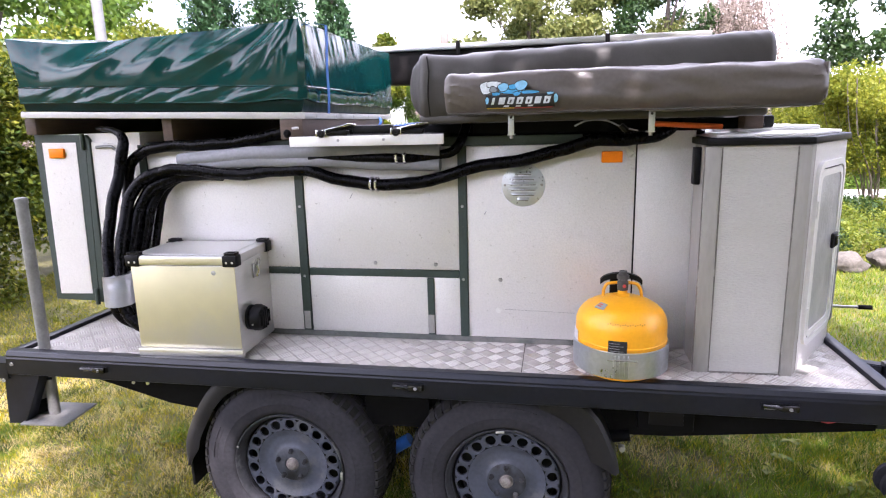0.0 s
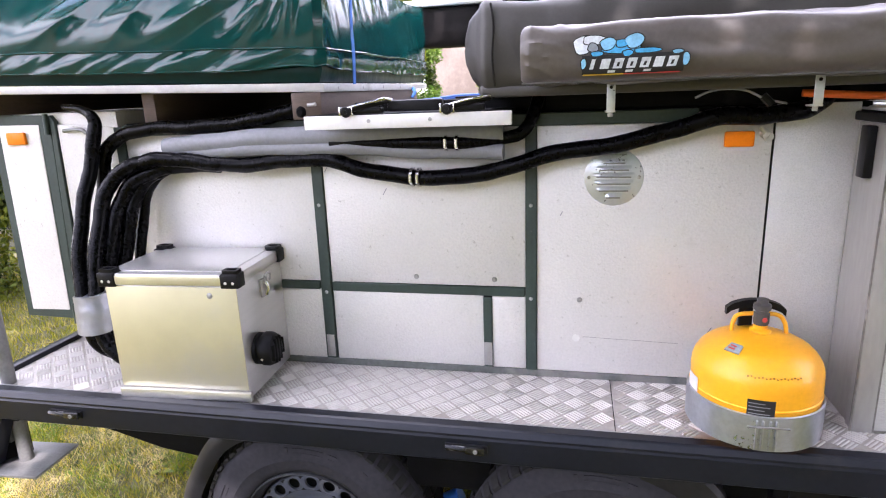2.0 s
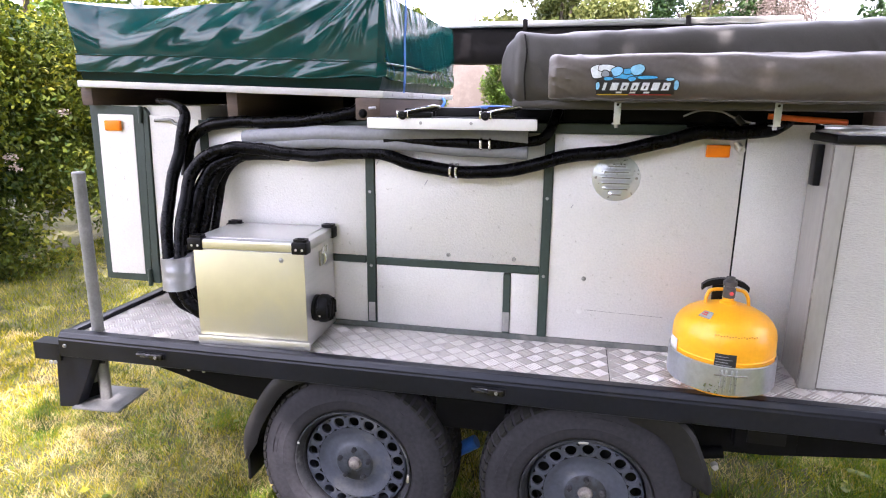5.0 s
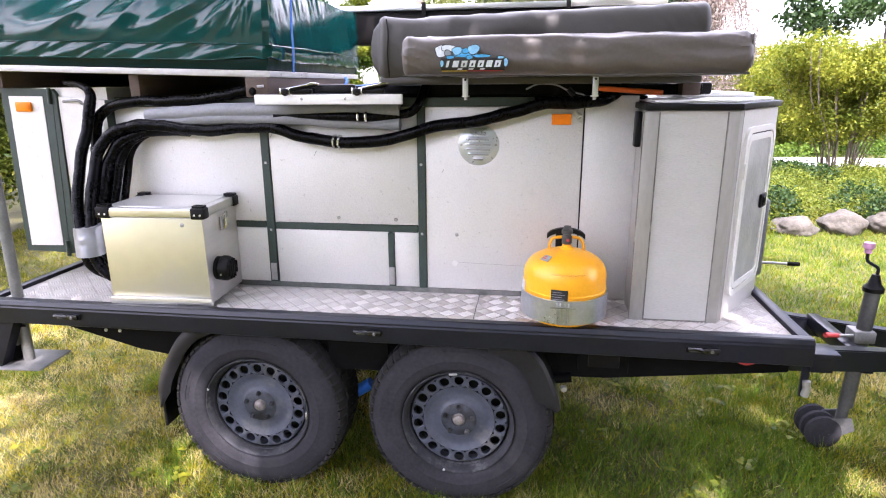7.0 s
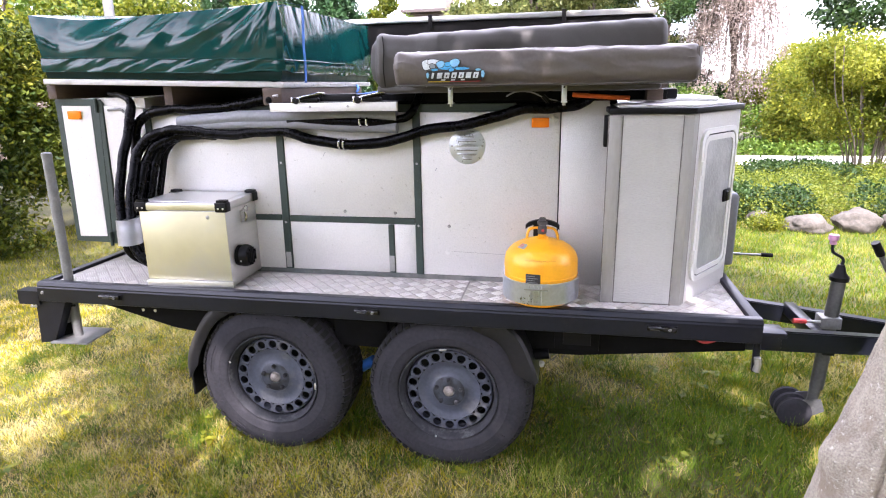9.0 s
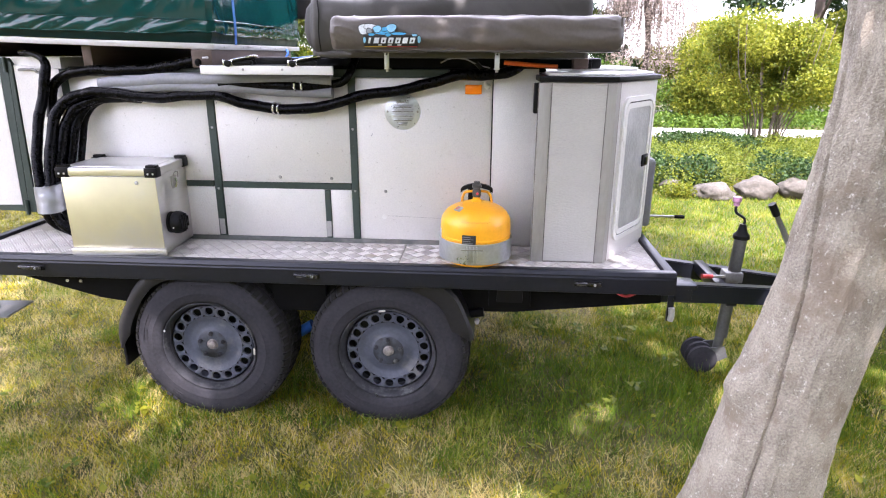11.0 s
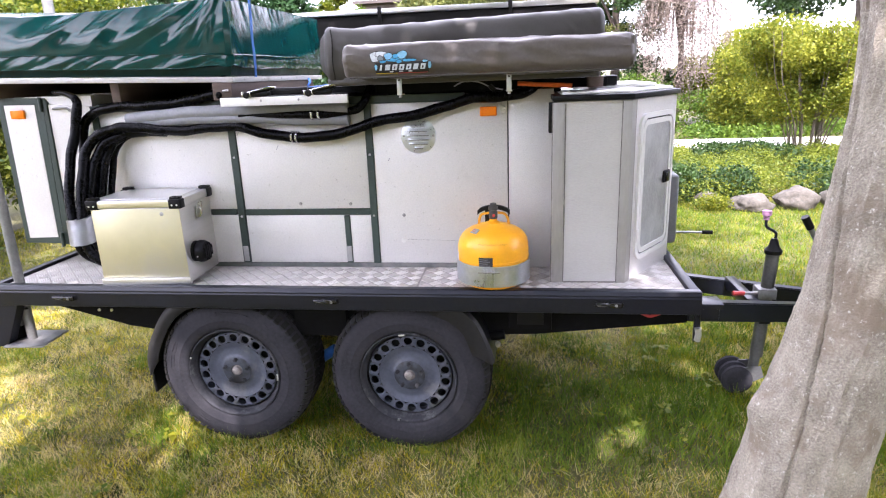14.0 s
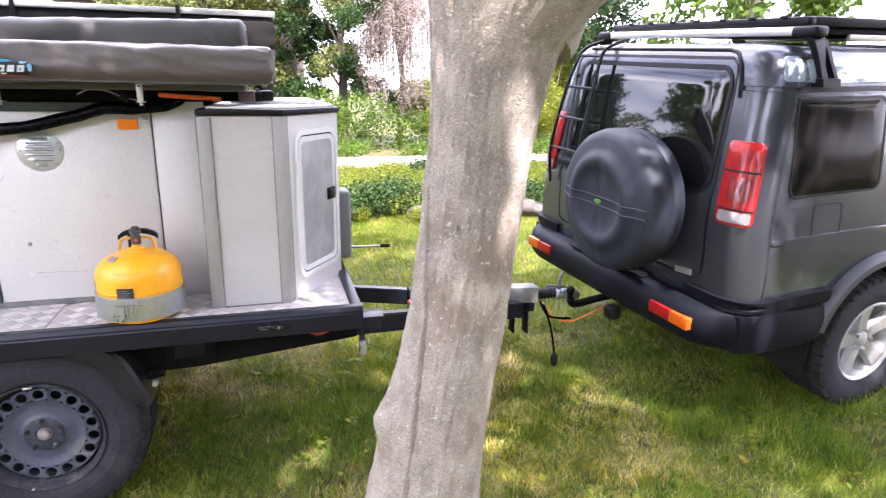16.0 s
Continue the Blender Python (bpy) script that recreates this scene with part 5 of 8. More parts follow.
# soft ridges in the front of the cover: foot, lean, half-width, height
CREASES = [(0.02, -0.05, 0.09, 0.012), (0.20, 0.33, 0.12, 0.016), (0.50, 0.22, 0.10, 0.012), (0.62, 0.40, 0.10, 0.018), (0.86, 0.27, 0.03, 0.007), (0.93, 0.20, 0.06, 0.016), (1.00, 0.15, 0.022, 0.008), (1.05, 0.10, 0.04, 0.014), (1.10, 0.05, 0.018, 0.008)]
SEAM_H = 0.285


def tent_ring(h, grow, wr, n_front=150):
    """One ring of the cover at the share h of its height, pushed out by grow and wrinkled by wr."""
    out = []
    ny = 100
    per = [(TX0 + (TX1 - TX0) * i / n_front, TY0, 0, -1) for i in range(n_front)] + [(TX1, TY0 + (TY1 - TY0) * i / ny, 1, 0) for i in range(ny)]
    per += [(TX1 - (TX1 - TX0) * i / 24, TY1, 0, 1) for i in range(24)] + [(TX0, TY1 - (TY1 - TY0) * i / 20, -1, 0) for i in range(20)]
    up = max(0.0, min(1.0, (h - SEAM_H) / (1 - SEAM_H)))
    for x, y, dx, dy in per:
        u = (x - TX0) / (TX1 - TX0)
        v = (y - TY0) / (TY1 - TY0)
        fold = 0.0
        tall = 0.247 + 0.071 * max(0, u) ** 1.6
        z = 1.668 + (0.022 + 0.063 * h / SEAM_H if h < SEAM_H else 0.085 + (tall - 0.085) * up)
        if dy < 0:
            fold = (0.020 * nz((x * 2.3 - up * 0.75, up * 1.1, 3.0)) + 0.004 * nz((x * 9 - up * 3.2, up * 1.5, 6.0))) * up
            for c0, lean_, wd, amp in CREASES:
                d = abs((x - TX0) - c0 - lean_ * up) / wd
                if d < 1:
                    fold += amp * (1 - d) ** 1.2 * min(1.0, up * 1.8) ** 1.5
            if h < SEAM_H:
                fold += 0.0065 * nz((x * 10 - h * 7, h * 2, 5.0)) + 0.0025 * nz((x * 30 - h * 14, h * 5, 2.0))
            fold -= 0.016 * up + 0.022 * up * up * math.sin(math.pi * min(1, max(0, u))) ** 0.7
        if dx > 0:
            fold = 0.016 * nz((y * 3.6 + h * 0.4, h * 0.3, 3.3)) + 0.005 * nz((y * 10 + h * 0.6, h * 0.3, 9.1)) + 0.0010 * nz((y * 34 - h, h * 0.4, 2.0)) + 0.0035 * nz((y * 21 + h * 1.6, h * 1.1, 4.0)) - 0.026 * up - 0.014 * math.sin(math.pi * up)
        edge = min(1.0, 9 * min(abs(u) if dy else abs(v), abs(1 - u) if dy else abs(1 - v)) + 0.2)
        g = grow + wr * fold * edge
        flare = 0.050 * up * up * max(0, 1 - u * 6) if dy < 0 or dx < 0 else 0
        rip = 0.004 * nz((x * 6 + y * 6, 1.5, 1.0)) * max(0, 1 - abs(h - SEAM_H) / 0.2)
        if wr == 1.0 and h < SEAM_H:
            # the loose lower hem lifts and sags, most of all round the front corner
            sag = 0.005 * nz((x * 5, y * 5, 7.0)) + (0.009 * nz((y * 7, 2.0, 7.0)) + 0.004 if dx > 0 else 0.0)
            sag += 0.014 * math.exp(-((x - TX1 + 0.06) / 0.09) ** 2 - (max(0.0, y - TY0) / 0.10) ** 2)
            z += sag * (1 - h / SEAM_H)
        out.append((x + dx * g - flare, y + dy * g, z + (rip + 0.010 * flare / 0.022) * (1 if wr else 0)))
    return out


lo = []
levels = sorted(list(np.linspace(0.0, 1.0, 40)) + [SEAM_H - 0.012, SEAM_H - 0.002, SEAM_H + 0.004, SEAM_H + 0.016])
for h in levels:
    h = float(h)
    if h < SEAM_H:
        grow = 0.017 + 0.004 * math.sin(math.pi * h / SEAM_H)
    else:
        q = (h - SEAM_H) / (1 - SEAM_H)
        grow = 0.010 + 0.014 * math.sin(math.pi * q) - 0.008 * q
    lo.append(tent_ring(h, grow, 1.0))
top = lo[-1]
cxy = Vector(((TX0 + TX1) / 2, (TY0 + TY1) / 2, 1.960))
for k in (0.975, 0.93, 0.8, 0.5, 0.15):
    lo.append([cxy + (Vector(p) - cxy) * k + Vector((0, 0, 0.014 * (1 - k) ** 0.5 + 0.003 * nz((p[0] * 3, p[1] * 3, k * 5)))) for p in top])
part("cover", moved(rings(lo), TILT_T), M_TARP, tent, "glossy creased green tarpaulin")
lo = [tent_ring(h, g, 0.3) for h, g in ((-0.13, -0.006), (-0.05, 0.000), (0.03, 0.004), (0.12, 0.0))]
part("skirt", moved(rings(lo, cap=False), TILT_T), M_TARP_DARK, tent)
for h, g in ((SEAM_H - 0.004, 0.020), (0.012, 0.0165)):
    part("seam_cord", moved(tube(tent_ring(h, g, 1.0)[:248], 0.0026, 6), TILT_T), M_TARP, tent)
st = [(TX1 + 0.032 + 0.0015 * math.sin(z * 30), 0.375 + (1.98 - z) * 0.02, z) for z in np.linspace(1.655, 1.985, 14)]
st += [(TX1 - 0.05, 0.375, 2.0)]
b = rings([[(x, y - 0.011, z), (x, y + 0.011, z), (x + 0.002, y + 0.011, z), (x + 0.002, y - 0.011, z)] for x, y, z in st])
part("strap", moved(b, TILT_T), M_STRAP_BLUE, tent, "blue lashing strap")
part("strap_end", tube(spline([(TX1 + 0.016, 1.14, 1.64), (TX1 + 0.026, 1.13, 1.622), (TX1 + 0.016, 1.12, 1.60)], 4), 0.007, 8), M_STRAP_BLUE, tent)

# wooden bearers under the tray
for q in ((-1.975, -1.925, 0.225, 1.30), (-1.362, -1.318, 0.235, 1.30), (-0.842, -0.752, 0.18, 1.25)):
    zt = 1.632 + (-0.757 - q[0]) * 0.029
    single("wooden_bearer", box(q[0], q[1], q[2], q[3], 1.561 if q[0] > -1.4 else 1.601, zt, 0.004), M_WOOD, "brown weathered wooden bearer under the tent tray", "wooden bearer", "wooden bearers")
# Added near-black board closes the gap under the tray, where only shade shows.
back = thing("added_gap_board", (-1.35, 1.31, 1.6), "added dark board that keeps the gap behind the bearers in shade", "board")
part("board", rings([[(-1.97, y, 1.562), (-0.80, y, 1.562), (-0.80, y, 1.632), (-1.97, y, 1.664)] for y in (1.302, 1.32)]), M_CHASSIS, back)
bolt = thing("bearer_bolt", (-0.815, 0.176, 1.585), "black steel bolt head on the wooden bearer", "bolt")
part("head", lathe([(0, 0.01), (0.008, 0.01), (0.014, 0.004), (0.016, 0), (0, 0)], 12, "y", (-0.815, 0.18, 1.582)), M_CHASSIS, bolt)
part("shank", tube([(-0.79, 0.172, 1.600), (-0.765, 0.17, 1.602)], 0.005, 8), M_ALU_DULL, bolt)
# white slide-out shelf with two toggle latches and a black bar
shelf = thing("slide_shelf", (-0.5, 0.2, 1.55), "white-edged slide-out shelf with black bar and latches", "shelf")
part("edge", box(-0.772, -0.217, 0.098, 0.118, 1.536, 1.571, 0.002), M_WHITE, shelf)
part("board", box(-0.765, -0.225, 0.1185, 0.60, 1.561, 1.573, 0.002), M_CHASSIS, shelf)
for k in (-0.59, -0.425):
    part("edge_screw", lathe([(0, 0.003), (0.004, 0.002), (0.0055, 0), (0, 0)], 8, "y", (k, 0.098, 1.556)), M_ALU_DULL, shelf)
part("bar", box(-0.55, -0.40, 0.135, 0.16, 1.576, 1.606, 0.006), M_PLASTIC, shelf)
for k in (-0.655, -0.385):
    lt = part("toggle_latch", box(k, k + 0.10, 0.100, 0.128, 1.574, 1.590, 0.004), M_PLASTIC, shelf, "black and steel toggle latch")
    part("lever", tube(spline([(k - 0.005, 0.10, 1.580), (k + 0.03, 0.098, 1.590), (k + 0.07, 0.108, 1.599), (k + 0.115, 0.125, 1.605)], 4), [0.0095] * 11 + [0.008, 0.006], 10), M_PLASTIC, lt)
    part("pivot", lathe([(0, 0.004), (0.005, 0.004), (0.006, 0.006), (0.013, 0.005), (0.0145, 0), (0, 0)], 14, "y", (k + 0.006, 0.092, 1.580)), M_PLASTIC, lt)
    for q, w_ in ((-0.010, 0.006), (0.024, 0.004)):
        part("pivot_clip", box(k + q - w_ / 2, k + q + w_ / 2, 0.088, 0.104, 1.570, 1.594, 0.0015), M_CHROME, lt, "bright steel clip")
    part("toggle_arm", tube(spline([(k + 0.004, 0.093, 1.589), (k + 0.04, 0.092, 1.597), (k + 0.08, 0.098, 1.604), (k + 0.11, 0.112, 1.608)], 4), 0.0026, 8), M_CHROME, lt, "bright steel arm")
    part("lever_end", tube(spline([(k + 0.085, 0.100, 1.604), (k + 0.105, 0.108, 1.610), (k + 0.125, 0.122, 1.606)], 4), 0.004, 8), M_CHROME, lt, "bright steel loop")
part("blue_lash", tube(spline([(-0.70, 0.7, 1.58), (-0.55, 0.68, 1.59), (-0.42, 0.70, 1.60), (-0.25, 0.72, 1.585)], 5), 0.012, 8), M_STRAP_BLUE, shelf)
part("rack_beam", box(-0.70, 0.85, 0.30, 0.36, 1.561, 1.60, 0.004), M_CHASSIS, shelf)

# ---- awnings ----


def bag(name, x0, x1, yc, zc, hy, hz, material, parent, rise=0.0, power=3.2, pinch=0.02, seed=0.0, wr=0.006, lift=0.0):
    """A stuffed fabric sleeve along x, its section between a box and an oval."""
    lo = []
    for i in range(191):
        u = i / 190
        x = x0 + (x1 - x0) * u
        e = min(1.0, min(u, 1 - u) * 55)
        k = 0.80 + 0.20 * math.sqrt(e)
        row = []
        for j in range(72):
            a = 2 * math.pi * j / 72
            c, s = math.cos(a), math.sin(a)
            r = (abs(c) ** power + abs(s) ** power) ** (-1 / power)
            w = wr * nz((x * 4 + seed, c * 1.5, s * 1.5)) + wr * 0.7 * nz((x * 12 + seed, c * 3, s * 2)) * (1 + 1.0 * (1 - e))
            fold = max(0.0, 0.16 - abs(nz((x * 8 + 1.6 * s + seed, 1.4 * s - x * 2, 3.0 + seed)))) / 0.16
            w += wr * fold * fold * e * (0.16 + 0.6 * math.exp(-u * 9) + 0.4 * math.exp(-(1 - u) * 9))
            row.append((x, yc + (hy * r * k + w) * c, zc + rise * u + (hz * r * k * (1 + (lift * (u + 0.9 * math.exp(-u * 34) - 0.35 * math.exp(-((u - 0.1) / 0.07) ** 2)) if s > 0 else 0)) + w) * s))
        lo.append(row)
    for i in (0, -1):
        c = Vector((sum(p[0] for p in lo[i]) / 72, sum(p[1] for p in lo[i]) / 72, sum(p[2] for p in lo[i]) / 72))
        ex = [[c + (Vector(p) - c) * f + Vector(((pinch if i == 0 else -0.4 * abs(pinch)) * (1 - f ** 3) + 0.003 * nz((p[1] * 30, p[2] * 30, f * 3)), 0, 0)) for p in lo[i]] for f in (0.92, 0.75, 0.4, 0.1)]
        lo = ex[::-1] + lo if i == 0 else lo + ex
    return part("sleeve" if parent else name, rings(lo), material, parent)


awn = thing("side_awning", (0.36, 0.02, 1.63), "rolled awning in a taupe PVC sleeve with coloured emblem", "awning")
bag("sleeve", -0.182, 0.898, 0.012, 1.692, 0.074, 0.064, M_BAG, awn, seed=2.0, wr=0.0065)
part("piping", tube(spline([(-0.178, -0.055, 1.632), (0.2, -0.058, 1.630), (0.6, -0.058, 1.629), (0.89, -0.055, 1.631)], 6), 0.003, 6), M_BAG2, awn)
ef = []
for i in range(9):
    u = i / 8
    ef.append([(0.893 + 0.014 * math.sin(math.pi * u) + 0.004 * math.sin(9 * u), -0.052 + 0.10 * u * (1 - 0.25 * v), 1.745 - 0.10 * v + 0.016 * math.sin(5 * u) * v) for v in np.linspace(0, 1, 7)] + [(0.889, -0.052 + 0.10 * u * (1 - 0.25 * v), 1.745 - 0.10 * v) for v in np.linspace(1, 0, 7)])
part("end_flap", rings(ef), M_BAG, awn, "folded fabric end of the sleeve")
for bx in (0.017, 0.447):
    br = part("hanger", box(bx - 0.0095, bx + 0.0095, 0.034, 0.038, 1.562, 1.632, 0.001), M_VENT, awn, "aluminium hanger bracket")
    part("hanger_foot", box(bx - 0.012, bx + 0.012, 0.0385, 0.075, 1.5615, 1.5655, 0.001), M_ALU, br)
    part("hanger_hole", lathe([(0, 0.001), (0.004, 0.001), (0.004, 0), (0, 0)], 10, "y", (bx, 0.034, 1.618)), M_PLASTIC, br)
    part("hanger_bolt", lathe([(0, 0), (0.006, 0), (0.006, -0.010), (0, -0.010)], 8, "z", (bx, 0.05, 1.5615)), M_ALU_DULL, br)


def emblem(pts, m, d, name="emblem"):
    """A flat printed shape lying on the front of the sleeve."""
    lo0 = [(x, 0.012 - 0.074 * max(0.02, (1 - min(1, abs((z - 1.692) / 0.064)) ** 3.2)) ** (1 / 3.2) - 0.0095 - d, z) for x, z in pts]
    part(name, rings([lo0, [(x, y + 0.003, z) for x, y, z in lo0]]), m, awn)


bz_ = [(z, 0.012 - 0.074 * (1 - abs((z - 1.692) / 0.064) ** 3.2) ** (1 / 3.2) - 0.0095 - 0.001) for z in np.linspace(1.6455, 1.6845, 9)]
part("emblem", rings([[(-0.050, y, z), (0.154, y, z), (0.154, y + 0.003, z), (-0.050, y + 0.003, z)] for z, y in bz_]), M_LABEL_BLACK, awn, "black printed banner")
emblem([(-0.048, 1.6440), (0.035, 1.6440), (0.035, 1.6465), (-0.048, 1.6465)], M_LOGO_YELLOW, 0.0022)
emblem([(0.035, 1.6440), (0.148, 1.6440), (0.148, 1.6460), (0.035, 1.6460)], M_LABEL_RED, 0.0022)
for k in range(7):
    xk = -0.038 + k * 0.0268
    w_ = 0.008 if k == 0 else 0.0185
    xk += 0.006 if k == 0 else 0.0
    emblem([(xk - 0.003, 1.6565), (xk + w_ - 0.003, 1.6565), (xk + w_ + 0.0025, 1.6765), (xk + 0.0025, 1.6765)], M_LOGO_WHITE, 0.0024)
    if k in (2, 3, 4, 6):
        emblem([(xk + 0.0045, 1.6605), (xk + 0.0095, 1.6605), (xk + 0.0125, 1.6690), (xk + 0.0075, 1.6690)], M_LABEL_BLACK, 0.0034)
for k in range(3):
    xk = 0.002 + k * 0.036
    emblem([(xk, 1.6485), (xk + 0.015, 1.6485), (xk + 0.017, 1.6530), (xk + 0.002, 1.6530)], M_LOGO_WHITE, 0.0024)


def blob(cx, cz, rx, rz, m, d, n=16, ph=0.0):
    """A printed blot with a dark outline."""
    for grow, mm, e in ((0.0022, M_LABEL_BLACK, d - 0.0004), (0.0, m, d)):
        emblem([(cx + (rx + grow) * (1 + 0.12 * math.sin(3 * a + ph)) * math.cos(a), cz + (rz + grow) * (1 + 0.12 * math.sin(2 * a + ph)) * math.sin(a)) for a in np.linspace(0, 2 * math.pi, n + 1)[:-1]], mm, e)


blob(-0.047, 1.706, 0.021, 0.019, M_LOGO_WHITE, 0.0006, ph=0.5)
blob(-0.026, 1.715, 0.023, 0.010, M_LOGO_WHITE, 0.0012, ph=1.9)
blob(-0.028, 1.700, 0.010, 0.009, M_LOGO_GREY, 0.0018, ph=2.9)
blob(0.026, 1.699, 0.038, 0.014, M_LOGO_BLUE, 0.0016, ph=2.2)
blob(0.002, 1.706, 0.015, 0.012, M_LOGO_PALE, 0.0022, ph=0.1)
blob(0.030, 1.706, 0.012, 0.008, M_LOGO_BLUE, 0.0026, ph=1.3)
blob(0.055, 1.710, 0.018, 0.014, M_LOGO_PALE, 0.0030, ph=0.1)
blob(0.080, 1.690, 0.026, 0.005, M_LOGO_BLUE, 0.0022, ph=1.4)
blob(0.042, 1.686, 0.010, 0.006, M_LOGO_BLUE, 0.0036, ph=0.4)
blob(-0.020, 1.687, 0.012, 0.005, M_LOGO_BLUE, 0.0036, ph=0.9)
blob(0.157, 1.670, 0.006, 0.014, M_LOGO_PALE, 0.0030, ph=1.4)
blob(0.140, 1.685, 0.010, 0.004, M_LOGO_PALE, 0.0030, ph=0.8)
blob(-0.047, 1.668, 0.005, 0.011, M_LOGO_PALE, 0.0030, ph=0.8)

wide = thing("awning_bag", (0.25, 0.2, 1.61), "dark taupe canvas bag holding a folded awning", "awning bag")
bag("sleeve", -0.30, 0.81, 0.215, 1.722, 0.125, 0.108, M_BAG2, wide, rise=0.014, power=5.0, seed=9.0, wr=0.008, pinch=-0.045, lift=0.14)
b = tube(spline([(-0.255, 0.080, 1.63), (-0.260, 0.078, 1.70), (-0.256, 0.080, 1.77), (-0.264, 0.094, 1.822)], 5), 0.0026, 6)
part("seam", b, M_SLATE, wide)
part("base_flap", box(-0.300, 0.80, 0.108, 0.33, 1.603, 1.636, 0.012, 3), M_BAG2, wide)
far_awn = thing("far_awning", (0.0, 1.7, 1.86), "black awning bag with a silver rail on the far roof edge", "awning")
bag("sleeve", -0.95, 0.94, 1.62, 1.922, 0.05, 0.096, M_SLATE, far_awn, power=4.0, seed=5.0, wr=0.004)
part("rail", box(-0.955, 0.945, 1.555, 1.68, 2.011, 2.041, 0.003), M_ALU, far_awn, "silver aluminium rail")
for rx in (-0.39, 0.42):
    part("rail_clamp", box(rx - 0.012, rx + 0.012, 1.549, 1.5555, 1.955, 2.052, 0.002), M_SLATE, far_awn)
for rx in (0.1, 0.7):
    part("rail_leg", box(rx - 0.02, rx + 0.02, 1.60, 1.64, 0.78, 1.84, 0.002), M_CHASSIS, far_awn)
single("wooden_block", box(0.765, 0.825, 0.23, 0.50, 1.561, 1.604, 0.004), M_WOOD, "brown wooden block under the awning bag", "wooden block")
single("orange_strap", tube(spline([(0.478, 0.232, 1.586), (0.52, 0.230, 1.583), (0.60, 0.232, 1.577), (0.66, 0.236, 1.573), (0.70, 0.240, 1.570)], 5), 0.0095, 10, squash=1.0), M_ORANGE_CABLE, "folded orange strap under the awning bag", "strap")
under = thing("roof_bars", (0.3, 0.5, 1.56), "black roof bars under the awning bag", "roof bars")
part("bar", box(-0.14, 0.63, 0.29, 0.35, 1.561, 1.602, 0.003), M_CHASSIS, under)
part("bar", box(-0.42, 0.72, 0.42, 0.48, 1.561, 1.606, 0.003), M_CHASSIS, under)
part("bar", box(-0.45, 0.90, 0.95, 1.01, 1.561, 1.602, 0.003), M_CHASSIS, under)
part("knob", box(0.84, 0.90, 0.36, 0.44, 1.561, 1.605, 0.01), M_PLASTIC, under)
cab = thing("cable_tail", (0.35, 0.2, 1.58), "thin grey cable with loose plug under the awning", "cable")
part("cable", tube(spline([(0.22, 0.16, 1.585), (0.26, 0.14, 1.602), (0.32, 0.13, 1.600), (0.37, 0.14, 1.578), (0.42, 0.15, 1.566)], 5), 0.003, 6), M_FOAM, cab)
part("plug", tube([(0.365, 0.14, 1.585), (0.385, 0.14, 1.565)], 0.010, 8), M_PLASTIC, cab)

# ---- the tree beside the drawbar ----
tree = thing("garden_tree", (1.25, -0.85, 0), "leaning grey-barked garden tree forking above head height", "tree")


def trunk_ring(c, r, z, n=180, knob=0.0):
    out = []
    for i in range(n):
        a = 2 * math.pi * i / n
        g = math.exp(-((a - radians(float(np.interp(z, (0.15, 0.74, 1.06, 1.51, 1.96), (238, 232, 212, 182, 172))))) / 0.030) ** 2) * 0.013
        g2 = 0.030 * math.exp(-((a - radians(205)) / 0.55) ** 2)
        w = 0.011 * nz((math.cos(a) * 1.6, math.sin(a) * 1.6, z * 1.5)) + 0.006 * nz((math.cos(a) * 6, math.sin(a) * 6, z * 6)) + 0.003 * nz((math.cos(a) * 12, math.sin(a) * 12, z * 14)) + 0.004 * max(0, nz((math.cos(a) * 24, math.sin(a) * 24, z * 30)))
        fk = max(0.0, min(1.0, (z - 1.69) / 0.20))
        w += fk * (0.012 * nz((math.cos(a) * 7 + z * 5, math.sin(a) * 7, z * 9)) + 0.008 * nz((math.cos(a) * 16, math.sin(a) * 16 + z * 8, z * 20)))
        kn = knob * math.exp(-((a - radians(188)) / 0.35) ** 2)
        rr = r * (1 + g2) + w - g + kn
        out.append((c[0] + rr * math.cos(a), c[1] + rr * math.sin(a), z))
    return out


zs = [-0.05, 0.154, 0.335, 0.535, 0.743, 1.059, 1.512, 1.711, 1.82, 1.964, 2.1]
cxs = [1.197, 1.209, 1.232, 1.254, 1.281, 1.342, 1.398, 1.424, 1.467, 1.53, 1.585]
rs = [0.25, 0.213, 0.178, 0.158, 0.145, 0.13, 0.131, 0.155, 0.206, 0.272, 0.29]
lo = []
for z in np.linspace(-0.05, 2.10, 230):
    lo.append(trunk_ring((float(np.interp(z, zs, cxs)), -0.856), float(np.interp(z, zs, rs)), z, knob=0.030 * math.exp(-((z - 0.747) / 0.055) ** 2)))
part("trunk", rings(lo), M_BARK, tree)
limbs = [[(1.404, -0.856, 1.738), (1.368, -0.847, 2.055), (1.331, -0.820, 2.507), (1.214, -0.766, 3.141), (0.987, -0.675, 3.955), (0.716, -0.585, 4.679)],
         [(1.494, -0.856, 1.765), (1.666, -0.838, 2.037), (1.892, -0.784, 2.417), (2.300, -0.675, 2.960), (2.797, -0.494, 3.684), (3.159, -0.223, 4.408)],
         [(1.56, -0.860, 1.90), (1.95, -1.00, 2.36), (2.30, -1.40, 2.96), (2.42, -1.95, 3.68), (2.35, -2.55, 4.317)],
         [(1.232, -0.766, 3.050), (0.625, -1.037, 3.503), (-0.099, -1.399, 3.955), (-0.823, -1.761, 4.317)],
         [(1.033, -0.693, 3.774), (0.897, 0.049, 4.317), (0.625, 0.682, 4.860)],
         [(2.254, -0.675, 2.915), (2.345, -1.399, 3.503), (2.435, -2.214, 4.136)]]
